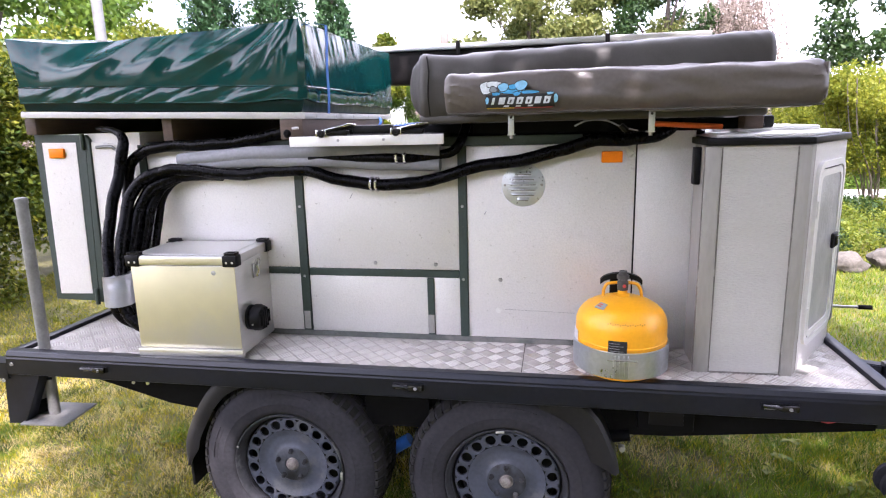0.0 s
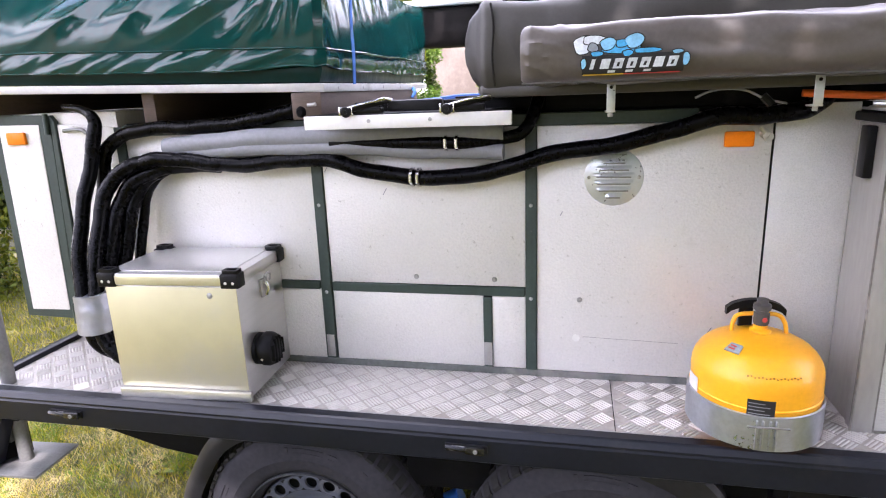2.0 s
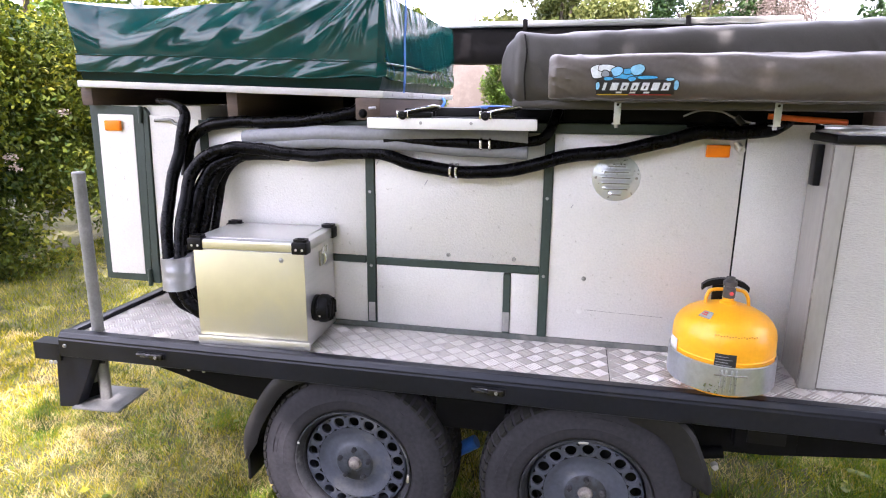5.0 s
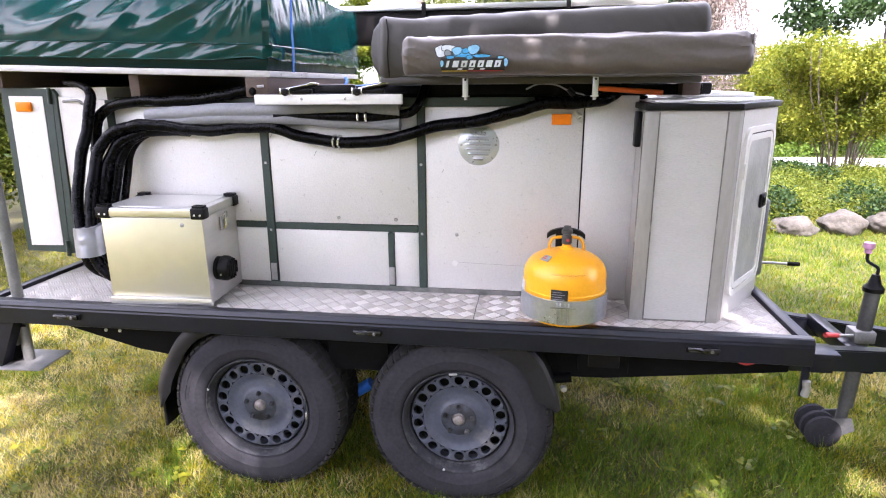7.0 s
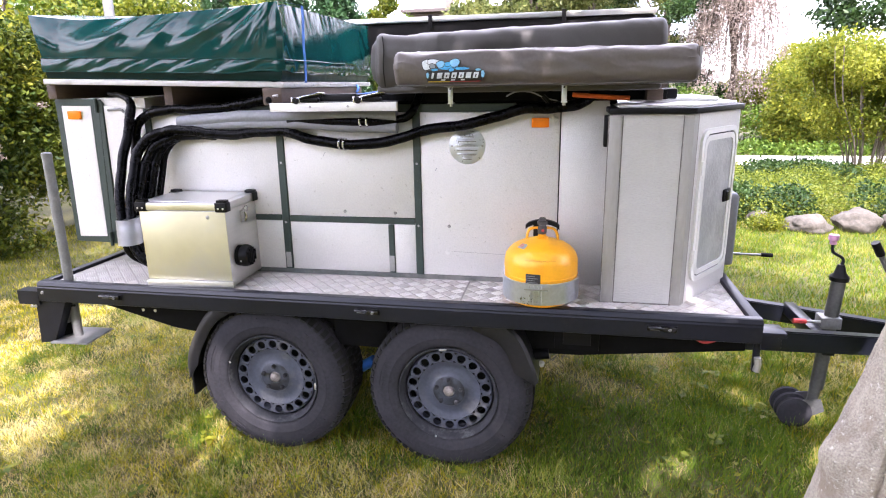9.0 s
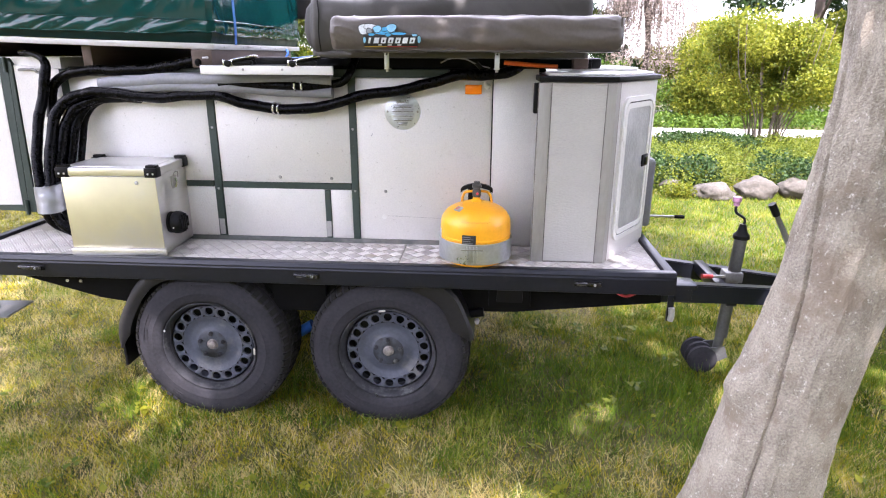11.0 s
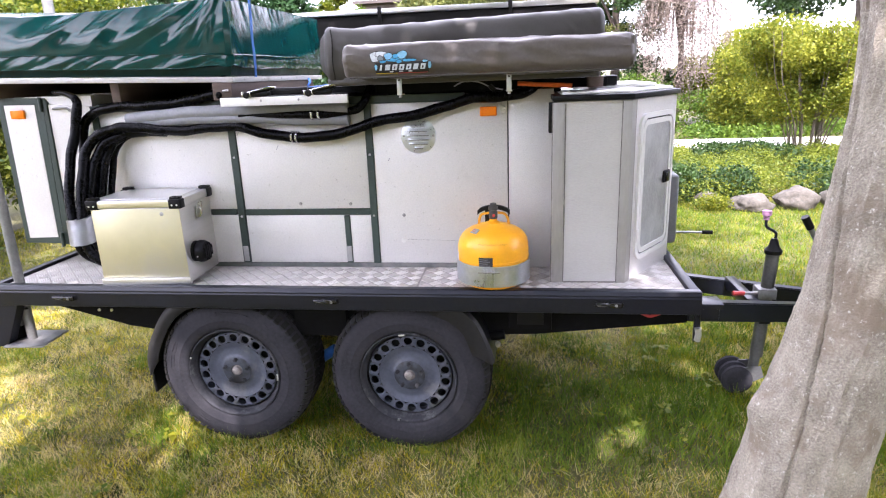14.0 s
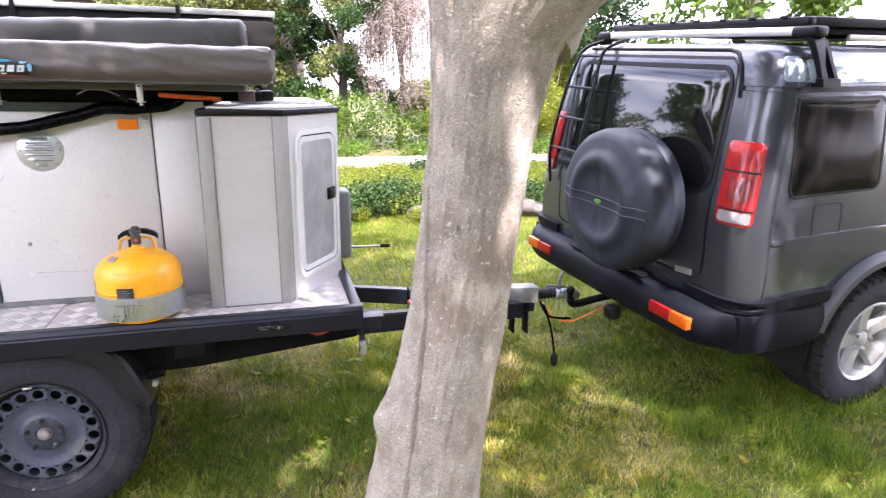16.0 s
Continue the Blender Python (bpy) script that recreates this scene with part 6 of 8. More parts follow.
for p, r0 in zip(limbs, (0.125, 0.135, 0.10, 0.06, 0.05, 0.06)):
    s = spline(p, 7)
    part("limb", tube(s, [r0 * (1 - 0.8 * i / len(s)) + 0.012 * nz((i * 0.5, r0 * 50, 1)) for i in range(len(s))], 18), M_BARK, tree)
crown = []
rngc = random.Random(11)
for k in range(110):
    a, q = rngc.uniform(0, 2 * math.pi), math.sqrt(rngc.uniform(0, 1)) * 3.3
    crown.append((1.75 + q * math.cos(a), -1.9 + q * 0.8 * math.sin(a), rngc.uniform(3.4, 5.4), rngc.uniform(0.3, 0.6), rngc.uniform(0.3, 0.6), rngc.uniform(0.16, 0.3)))
# Extra unseen leaf clumps, added away from the trunk to shade trailer and lawn.
for k in range(58):
    crown.append((rngc.uniform(-2.1, 1.6), rngc.uniform(-2.25, -1.25), rngc.uniform(4.1, 4.9), rngc.uniform(0.3, 0.5), rngc.uniform(0.3, 0.45), rngc.uniform(0.14, 0.25)))
for k in range(44):
    crown.append((rngc.uniform(-2.5, 0.6), rngc.uniform(-4.5, -3.1), rngc.uniform(4.0, 4.9), rngc.uniform(0.3, 0.5), rngc.uniform(0.3, 0.5), rngc.uniform(0.14, 0.25)))
# More unseen clumps, placed only to shade the far-left lawn.
for k in range(30):
    crown.append((rngc.uniform(-4.8, -2.9), rngc.uniform(-2.2, 0.6), rngc.uniform(4.2, 5.0), rngc.uniform(0.3, 0.5), rngc.uniform(0.3, 0.5), rngc.uniform(0.14, 0.25)))
# gaps in the crown through which the sun reaches lawn and trunk: place on the ground along the sun, half-widths
gaps = [(0.93, 0.10, 0.17, 0.10), (1.22, 0.24, 0.24, 0.22), (1.27, -0.10, 0.09, 0.11), (1.30, -0.56, 0.06, 0.08), (1.95, -0.75, 0.26, 0.12), (0.62, -0.42, 0.10, 0.04),
        (0.588, 0.824, 0.05, 0.06), (0.529, 0.734, 0.04, 0.05), (-0.456, 1.011, 0.05, 0.07), (0.239, 1.015, 0.06, 0.04), (0.398, 1.026, 0.05, 0.04), (0.553, 1.036, 0.06, 0.05), (0.115, 1.017, 0.04, 0.03)]
leaf_at = clump_points(crown, 51000, 5, 0.12)
shade = leaf_at[:, :2] + leaf_at[:, 2:3] * np.array([-SUN_FROM.x / SUN_FROM.z, -SUN_FROM.y / SUN_FROM.z])
keep_leaf = np.ones(len(leaf_at), bool)
for u0, v0, hu, hv in gaps:
    keep_leaf &= ((shade[:, 0] - u0) / hu) ** 2 + ((shade[:, 1] - v0) / hv) ** 2 > 1
tagged(leaves("crown", leaf_at[keep_leaf] - np.array([1.25, -0.85, 0]), 0.080, M_LEAF, tree, flat=0.4, seed=4), kind="stuff")
for cx, cy, cz, n, sz in ((1.13, -1.114, 0.48, 9, 0.041), (1.232, -1.128, 0.476, 7, 0.037), (1.53, -0.974, 1.783, 5, 0.02)):
    rng2 = np.random.default_rng(int(cx * 100))
    pts = np.array([cx, cy, cz]) + rng2.normal(size=(n, 3)) * np.array([0.028, 0.02, 0.016])
    sp = leaves("sprout", pts - np.array([1.25, -0.85, 0]), sz, M_LEAF_YELLOW, tree, flat=0.5, long=1.5, seed=int(cz * 100), kind="stuff")
    part("shoot", tube([(cx + 0.05, cy + 0.16, cz - 0.10), (cx + 0.02, cy + 0.06, cz - 0.02), (cx, cy, cz)], 0.004, 6), M_BARK, tree)

# ---- the car in front of the drawbar ----
car = thing("car", (2.751, 0.655, 0.036), "dark grey off-road estate car with spare wheel and roof rack", "car")
car.matrix_basis = pose(2.751, 0.655, 0.036, 3.06, -1.38, 7.22)
CZ = [0.44, 0.52, 0.60, 0.72, 0.85, 0.98, 1.08, 1.13, 1.20, 1.35, 1.50, 1.60, 1.645, 1.68, 1.74, 1.785, 1.815, 1.832]
C_REAR = [0.06, 0.03, 0.01, 0.0, 0.0, 0.0, 0.005, 0.01, 0.02, 0.045, 0.07, 0.088, 0.095, 0.10, 0.112, 0.13, 0.165, 0.26]
C_HALF = [0.83, 0.85, 0.865, 0.875, 0.875, 0.86, 0.85, 0.845, 0.84, 0.822, 0.802, 0.789, 0.783, 0.775, 0.752, 0.725, 0.69, 0.60]
C_FRONT = [4.20, 4.26, 4.30, 4.30, 4.30, 4.28, 4.25, 3.15, 3.05, 2.88, 2.72, 2.60, 2.56, 2.52, 2.44, 2.38, 2.30, 2.15]
CR = 0.13


def car_pt(z, s, off=0.0, left=False):
    """A point on the car's skin: s metres from the middle of the tail round the corner and on along the flank."""
    rear, half = float(np.interp(z, CZ, C_REAR)), float(np.interp(z, CZ, C_HALF))
    a = half - CR
    q = CR * math.pi / 2
    if s <= 0.72:
        x, y = rear - off, -(s - (0.72 - a) * abs(s / 0.72) ** 4)
    elif s <= 0.72 + q:
        t = (s - 0.72) / CR
        x, y = rear + CR - (CR + off) * math.cos(t), -(a + (CR + off) * math.sin(t))
    else:
        d = s - 0.72 - q
        x, y = rear * max(0.0, 1 - d / 0.12) + CR + d, -(half + off)
    return Vector((x, -y if left else y, z))


def patch(z0, z1, s0, s1, off=0.004, thick=0.012, nz_=8, ns=16, left=False, rr=0.0):
    """A panel that follows the skin; rr rounds its corners."""
    pts = rounded(s0, s1, z0, z1, rr, 5) if rr else [(s0 + (s1 - s0) * i / ns, z0) for i in range(ns)] + [(s1, z0 + (z1 - z0) * i / nz_) for i in range(nz_)] + [(s1 - (s1 - s0) * i / ns, z1) for i in range(ns)] + [(s0, z1 - (z1 - z0) * i / nz_) for i in range(nz_)]
    if rr:
        dense = []
        for p, q in zip(pts, pts[1:] + pts[:1]):
            k = max(1, int(math.hypot(q[0] - p[0], q[1] - p[1]) / 0.05))
            dense += [(p[0] + (q[0] - p[0]) * i / k, p[1] + (q[1] - p[1]) * i / k) for i in range(k)]
        pts = dense
    cs, cz = (s0 + s1) / 2, (z0 + z1) / 2
    loops = []
    for f, o in ((1.0, off - thick), (1.0, off - 0.002), (0.985, off), (0.7, off), (0.4, off), (0.1, off)):
        loops.append([car_pt(cz + (z - cz) * f, cs + (s - cs) * f, o, left) for s, z in pts])
    return rings(loops)


def ring_patch(z0, z1, s0, s1, w, off, thick, rr=0.05, left=False):
    """A frame that follows the skin."""
    def dens(pts):
        out = []
        for p, q in zip(pts, pts[1:] + pts[:1]):
            out += [(p[0] + (q[0] - p[0]) * i / 6, p[1] + (q[1] - p[1]) * i / 6) for i in range(6)]
        return out
    o, n_ = dens(rounded(s0, s1, z0, z1, rr, 5)), dens(rounded(s0 + w, s1 - w, z0 + w, z1 - w, max(0.01, rr - w), 5))
    loops = [[car_pt(z, s, d, left) for s, z in q] for q, d in ((o, off - thick), (o, off), (n_, off), (n_, off - thick), (o, off - thick))]
    return rings(loops, cap=False)


lo = []
for z, f in zip(CZ, C_FRONT):
    half = float(np.interp(z, CZ, C_HALF))
    a = half - CR
    ss = list(np.linspace(0, 0.72, 9)) + [0.72 + CR * math.pi / 2 * k / 8 for k in range(1, 9)]
    rear = float(np.interp(z, CZ, C_REAR))
    flank = [(rear + CR + (f - 0.2 - rear - CR) * k / 24, -half) for k in range(1, 25)]
    nose = [(f - 0.2 + 0.2 * math.sin(radians(15 * k)), -(half - 0.2) - 0.2 * math.cos(radians(15 * k))) for k in range(1, 7)] + [(f, 0.0)]
    right = [car_pt(z, s) for s in ss] + [Vector((x, y, z)) for x, y in flank + nose]
    lo.append(right + [Vector((p.x, -p.y, p.z)) for p in right[-2:0:-1]])
b = rings(lo)
bmesh.ops.recalc_face_normals(b, faces=b.faces)
body_tmp = bpy.data.meshes.new("body_tmp")
b.to_mesh(body_tmp)
b.free()
body_ob = bpy.data.objects.new("body_tmp", body_tmp)
scene.collection.objects.link(body_ob)
AXLE = 0.96
cut = bmesh.new()
for ax in (AXLE, AXLE + 2.54):
    for s in (-1, 1):
        cut = join(cut, lathe([(0, -0.2), (0.43, -0.2), (0.43, 0.2), (0, 0.2)], 40, "y", (ax, s * 0.85, 0.375)))
cut_me = bpy.data.meshes.new("cut")
bmesh.ops.recalc_face_normals(cut, faces=cut.faces)
cut.to_mesh(cut_me)
cut.free()
cut_ob = bpy.data.objects.new("cut", cut_me)
scene.collection.objects.link(cut_ob)
mod = body_ob.modifiers.new("arch", "BOOLEAN")
mod.operation, mod.object, mod.solver = "DIFFERENCE", cut_ob, "EXACT"
bpy.context.view_layer.update()
body_me = bpy.data.meshes.new_from_object(body_ob.evaluated_get(bpy.context.evaluated_depsgraph_get()))
for o in (body_ob, cut_ob):
    bpy.data.objects.remove(o)
bb = bmesh.new()
bb.from_mesh(body_me)
part("body", bb, M_CAR, car, local=True)

P = dict(local=True)
# tail: door gap, window, lamps, spare wheel, ladder, badge bars
part("door_gap", ring_patch(0.74, 1.772, -0.60, 0.625, 0.014, 0.0015, 0.004, 0.07), M_PLASTIC, car, **P)
part("roof_joint", tube([car_pt(float(z), float(s), 0.004) for s, z in [(0.66, 1.60), (0.655, 1.68), (0.64, 1.745), (0.60, 1.788), (0.52, 1.80)]] + [car_pt(1.80, float(s), 0.004) for s in np.linspace(0.4, -0.52, 10)], 0.009, 8), M_PLASTIC, car, "black rubber joint round the tailgate", **P)
part("rear_window_seal", ring_patch(1.155, 1.735, -0.565, 0.60, 0.022, 0.006, 0.012, 0.085), M_PLASTIC, car, **P)
part("rear_window", patch(1.172, 1.72, -0.548, 0.583, 0.004, 0.006, rr=0.07), M_GLASS, car, "dark tinted rear window", **P)
for left in (False, True):
    lamp = part("tail_lamp", patch(1.055, 1.42, 0.668, 0.838, 0.014, 0.02, rr=0.03, left=left), M_RED_LENS, car, "tall red and clear tail lamp", **P)
    part("lamp_divider", patch(1.288, 1.296, 0.672, 0.834, 0.016, 0.01, left=left), M_PLASTIC, lamp, **P)
    part("lamp_divider", patch(1.300, 1.414, 0.765, 0.771, 0.016, 0.01, left=left), M_LABEL_RED, lamp, **P)
    part("lamp_reflector", patch(1.165, 1.270, 0.71, 0.80, 0.0155, 0.01, rr=0.02, left=left), M_LAMP_DEEP, lamp, "darker inner reflector", **P)
    part("reversing_lens", patch(1.068, 1.118, 0.682, 0.824, 0.0165, 0.01, rr=0.012, left=left), M_CLEAR_LENS, lamp, **P)
    part("lamp_divider", patch(1.124, 1.130, 0.672, 0.834, 0.016, 0.01, left=left), M_PLASTIC, lamp, **P)
    part("gutter", patch(1.632, 1.652, 0.66, 3.0, 0.010, 0.02, ns=40, left=left), M_PLASTIC, car, **P)
    part("roof_window", patch(1.672, 1.778, 0.86, 1.07, 0.004, 0.006, rr=0.02, left=left), M_SKYLIGHT, car, "slanted roof window with the pale sky reflection in its colour", **P)
    part("roof_window", patch(1.668, 1.765, 1.10, 2.05, 0.004, 0.006, rr=0.02, left=left), M_SKYLIGHT, car, "slanted roof window with the pale sky reflection in its colour", **P)
    part("side_window", patch(1.185, 1.60, 1.018, 1.62, 0.004, 0.006, rr=0.05, left=left), M_SIDE_GLASS, car, "dark tinted side window", **P)
    part("side_window_seal", ring_patch(1.176, 1.610, 1.008, 1.63, 0.011, 0.005, 0.01, 0.055, left), M_PLASTIC, car, **P)
    part("side_window", patch(1.185, 1.60, 1.80, 2.50, 0.004, 0.006, rr=0.05, left=left), M_SIDE_GLASS, car, **P)
    part("side_window", patch(1.185, 1.60, 2.62, 3.25, 0.004, 0.006, rr=0.05, left=left), M_SIDE_GLASS, car, **P)
    part("side_door_gap", ring_patch(0.62, 1.62, 1.745, 2.56, 0.006, 0.0012, 0.004, 0.05, left), M_PLASTIC, car, **P)
    part("side_crease", patch(0.972, 0.994, 0.94, 1.72, 0.007, 0.010, rr=0.009, left=left), M_CAR, car, **P)
    part("quarter_joint", patch(0.72, 1.62, 0.925, 0.929, 0.0015, 0.003, left=left), M_PLASTIC, car, **P)
    part("lower_moulding", patch(0.658, 0.718, 0.55, 1.375, 0.026, 0.030, ns=30, rr=0.008, left=left), M_CAR_TRIM, car, "grey plastic moulding above the bumper", **P)
part("fuel_flap_gap", ring_patch(0.985, 1.135, 1.19, 1.385, 0.004, 0.0015, 0.004, 0.025), M_PLASTIC, car, **P)

spx, spy, spz, spr = -0.305, -0.208, 1.067, 0.360
prof = [(0, 0.002), (0.10, 0.003), (0.155, 0.006), (0.17, 0.014), (0.19, 0.026), (0.215, 0.027), (0.235, 0.018), (0.25, 0.003), (0.275, -0.006), (0.31, -0.010), (0.335, -0.020), (0.352, -0.042), (0.360, -0.075), (spr, -0.105), (spr, -0.15), (0.355, -0.157), (0.358, -0.166), (0.356, -0.205), (0.34, -0.235), (0.20, -0.245), (0, -0.245)]
b = lathe(prof, 64)
for v in b.verts:
    if abs(v.co.y) < 0.022 and v.co.z > -0.05:
        v.co.z -= 0.004
b.transform(Matrix.Translation((spx, spy, spz)) @ Matrix.Rotation(radians(-90), 4, "Y"))
spare = part("spare_wheel_cover", b, M_SPARE, car, "black moulded spare wheel cover", **P)
for s in (-1, 1):
    rr = []
    for u in np.linspace(-0.325, 0.325, 21):
        h = float(np.interp(abs(u), [p[0] for p in prof[:12]], [p[1] for p in prof[:12]]))
        rr.append((spx - h - 0.001, spy - u, spz + s * 0.022))
    part("cover_rib", tube(rr, 0.005, 6), M_SPARE, spare, **P)
part("cover_badge", moved(lathe([(0, 0.003), (0.020, 0.002), (0.022, 0), (0, 0)], 20), Matrix.Translation((spx - 0.006, spy, spz)) @ Matrix.Rotation(radians(-90), 4, "Y") @ Matrix.Diagonal((0.6, 1.25, 1, 1))), M_OLIVE_BADGE, spare, "small oval green badge", **P)
part("spare_bracket", box(-0.09, 0.01, spy - 0.12, spy + 0.12, 0.90, 1.14, 0.02), M_CAR_TRIM, car, **P)
part("badge", moved(box(-0.004, 0.0, -0.055, 0.055, -0.016, 0.016, 0.002), pose(-0.001, -0.525, 0.765, -6)), M_ALU_DULL, car, "small silver badge", **P)
part("badge", moved(box(-0.004, 0.0, -0.06, 0.06, -0.012, 0.012, 0.002), pose(0.001, 0.46, 1.02)), M_ALU_DULL, car, "small silver badge", **P)
part("door_handle", box(-0.035, 0.004, 0.42, 0.585, 1.105, 1.145, 0.012), M_CAR_TRIM, car, **P)
lad = part("ladder", tube(spline([(-0.03, 0.66, 0.98), (-0.045, 0.66, 1.20), (0.0, 0.62, 1.52), (0.05, 0.585, 1.72), (0.09, 0.56, 1.80), (0.20, 0.54, 1.845)], 6), 0.010, 10), M_PLASTIC, car, "black tubular rear ladder", **P)
part("ladder_rail", tube(spline([(-0.03, 0.36, 1.15), (-0.035, 0.36, 1.28), (0.01, 0.36, 1.52), (0.05, 0.36, 1.72), (0.09, 0.36, 1.80), (0.20, 0.36, 1.845)], 6), 0.010, 10), M_PLASTIC, lad, **P)
for z, x in ((1.21, -0.043), (1.40, -0.02), (1.58, 0.015), (1.76, 0.065)):
    part("rung", tube([(x, 0.665 - (z - 1.2) * 0.15, z), (x - 0.004, 0.36, z)], 0.008, 8), M_PLASTIC, lad, **P)

# bumper with lamps
bl = []
for s in np.linspace(-1, 1, 41):
    y = s * 0.90
    e = max(0.0, abs(s) - 0.72) / 0.28
    back = -0.125 + 0.015 * s * s + 0.19 * e ** 2.2
    row = [(back + 0.03, y * 0.985, 0.470), (back, y, 0.515), (back - 0.004, y, 0.575), (back + 0.004, y, 0.625), (back + 0.03, y * 0.998, 0.650), (back + 0.10, y * 0.99, 0.662), (back + 0.22, y * 0.985, 0.662), (back + 0.22, y * 0.97, 0.470)]
    bl.append(row)
bump = part("rear_bumper", rings(bl), M_CAR_TRIM, car, "dark plastic wrap-round rear bumper", **P)
part("bumper_step", box(-0.105, 0.02, -0.32, 0.30, 0.6625, 0.668, 0.002), M_PLASTIC, bump, **P)
for k in range(9):
    part("step_rib", box(-0.095, -0.01, -0.30 + 0.03 * k, -0.288 + 0.03 * k, 0.668, 0.671), M_PLASTIC, bump, **P)
for s in (-1, 1):
    lo = []
    for x, o, zb in ((0.02, 0.885, 0.470), (0.10, 0.905, 0.465), (0.25, 0.918, 0.458), (0.42, 0.922, 0.462), (0.53, 0.920, 0.480)):
        lo.append([(x, s * (o - 0.06), zb), (x, s * (o - 0.008), zb), (x, s * o, zb + 0.05), (x, s * o, 0.585), (x, s * (o - 0.014), 0.645), (x, s * (o - 0.06), 0.650)])
    part("bumper_end", rings(lo), M_CAR_TRIM, bump, **P)
    lamp = part("bumper_lamp", box(-0.135, -0.10, min(s * 0.46, s * 0.605), max(s * 0.46, s * 0.60), 0.543, 0.604, 0.006), M_RED_LENS, bump, "red and amber bumper lamp", **P)
    part("indicator_lens", box(-0.136, -0.09, min(s * 0.602, s * 0.72), max(s * 0.602, s * 0.72), 0.543, 0.604, 0.006), M_AMBER_LENS, lamp, **P)
    part("mud_flap", rings([[(x, s * 0.57, 0.47), (x, s * 0.86, 0.47), (x + 0.015, s * 0.852, 0.25), (x + 0.02, s * 0.83, 0.22), (x + 0.02, s * 0.59, 0.22), (x + 0.015, s * 0.57, 0.25)] for x in (0.545, 0.553)]), M_GUARD, car, **P)
part("underbody", box(0.15, 4.1, -0.62, 0.62, 0.36, 0.50, 0.03), M_CHASSIS, car, **P)
part("tow_bar", tube(spline([(0.15, 0.0, 0.43), (-0.10, 0.0, 0.42), (-0.20, 0.0, 0.41), (-0.26, 0.0, 0.415), (-0.28, 0.0, 0.45)], 5), 0.022, 12), M_CHASSIS, car, **P)
part("tow_ball", lathe([(0, 0.025), (0.018, 0.018), (0.025, 0.0), (0.018, -0.018), (0.014, -0.05), (0, -0.05)], 18, "z", (-0.28, 0.0, 0.50)), M_CHASSIS, car, **P)
part("socket", box(-0.14, -0.07, -0.20, -0.12, 0.37, 0.44, 0.015), M_PLASTIC, car, **P)
part("side_step_eye", tube(spline([(-0.05, 0.38, 0.46), (-0.09, 0.38, 0.42), (-0.09, 0.38, 0.36), (-0.05, 0.38, 0.34)], 4), 0.012, 8), M_RUST, car, **P)

# wheels
for ax in (AXLE, AXLE + 2.54):
    for s in (-1, 1):
        at = Matrix.Translation((ax, s * 0.79, 0.365 if s < 0 else 0.28)) @ Matrix.Rotation(radians(90 * -s if s > 0 else 90), 4, "X")
        tyre = part("wheel", moved(lathe([(0.20, -0.12), (0.24, -0.125), (0.33, -0.125), (0.352, -0.11), (0.362, -0.08), (0.362, 0.08), (0.352, 0.108), (0.33, 0.122), (0.28, 0.126), (0.245, 0.120), (0.222, 0.105), (0.20, 0.10)], 56), at), M_TYRE, car, "off-road tyre on a five-spoke alloy rim", **P)
        tb = bmesh.new()
        for k in range(44):
            a = 2 * math.pi * k / 44
            for w0, w1, o in ((-0.125, -0.07, 0), (-0.06, -0.005, 0.5), (0.005, 0.06, 0), (0.07, 0.122, 0.5)):
                t = a + o * 2 * math.pi / 44
                rings([[(r * math.cos(t + d), r * math.sin(t + d), w) for d, w in ((-0.05, w0), (0.05, w0), (0.05, w1), (-0.05, w1))] for r in (0.345, 0.370)], bm=tb)
        tagged(part("tread_block", moved(tb, at), M_TREAD, tyre, local=True, smooth=False), kind="stuff")
        part("rim", moved(lathe([(0.20, 0.10), (0.215, 0.112), (0.222, 0.108), (0.208, 0.09), (0.198, 0.05), (0.195, -0.1), (0, -0.1)], 48), at), M_ALLOY, tyre, **P)
        for k in range(5):
            a = 2 * math.pi * k / 5 + 0.5
            sp_ = rings([[(r * math.cos(a) - w * math.sin(a), r * math.sin(a) + w * math.cos(a), h) for w, h in ((-wd, hh - 0.03), (wd, hh - 0.03), (wd * 0.8, hh), (-wd * 0.8, hh))] for r, wd, hh in ((0.03, 0.036, 0.07), (0.10, 0.040, 0.075), (0.16, 0.046, 0.085), (0.208, 0.060, 0.095))])
            part("spoke", moved(sp_, at), M_ALLOY, tyre, **P)
        part("wheel_cap", moved(lathe([(0, 0.085), (0.03, 0.083), (0.045, 0.072), (0.06, 0.06), (0, 0.05)], 24), at), M_ALLOY, tyre, **P)
        for k in range(5):
            a = 2 * math.pi * k / 5
            part("wheel_nut", moved(lathe([(0, 0.02), (0.010, 0.018), (0.011, 0.0), (0, 0)], 6), at @ Matrix.Translation((0.056 * math.cos(a), 0.056 * math.sin(a), 0.072))), M_ALU_DULL, tyre, **P)
        arch = []
        for a in np.linspace(radians(0), radians(163), 36):
            c, si = math.cos(a), math.sin(a)
            arch.append([(ax + r * c, s * y, 0.375 + r * si) for r, y in ((0.425, 0.86), (0.425, 0.912), (0.432, 0.924), (0.462, 0.922), (0.480, 0.902), (0.486, 0.86))])
        part("arch_flare", rings(arch), M_CAR_CLADDING, car, **P)

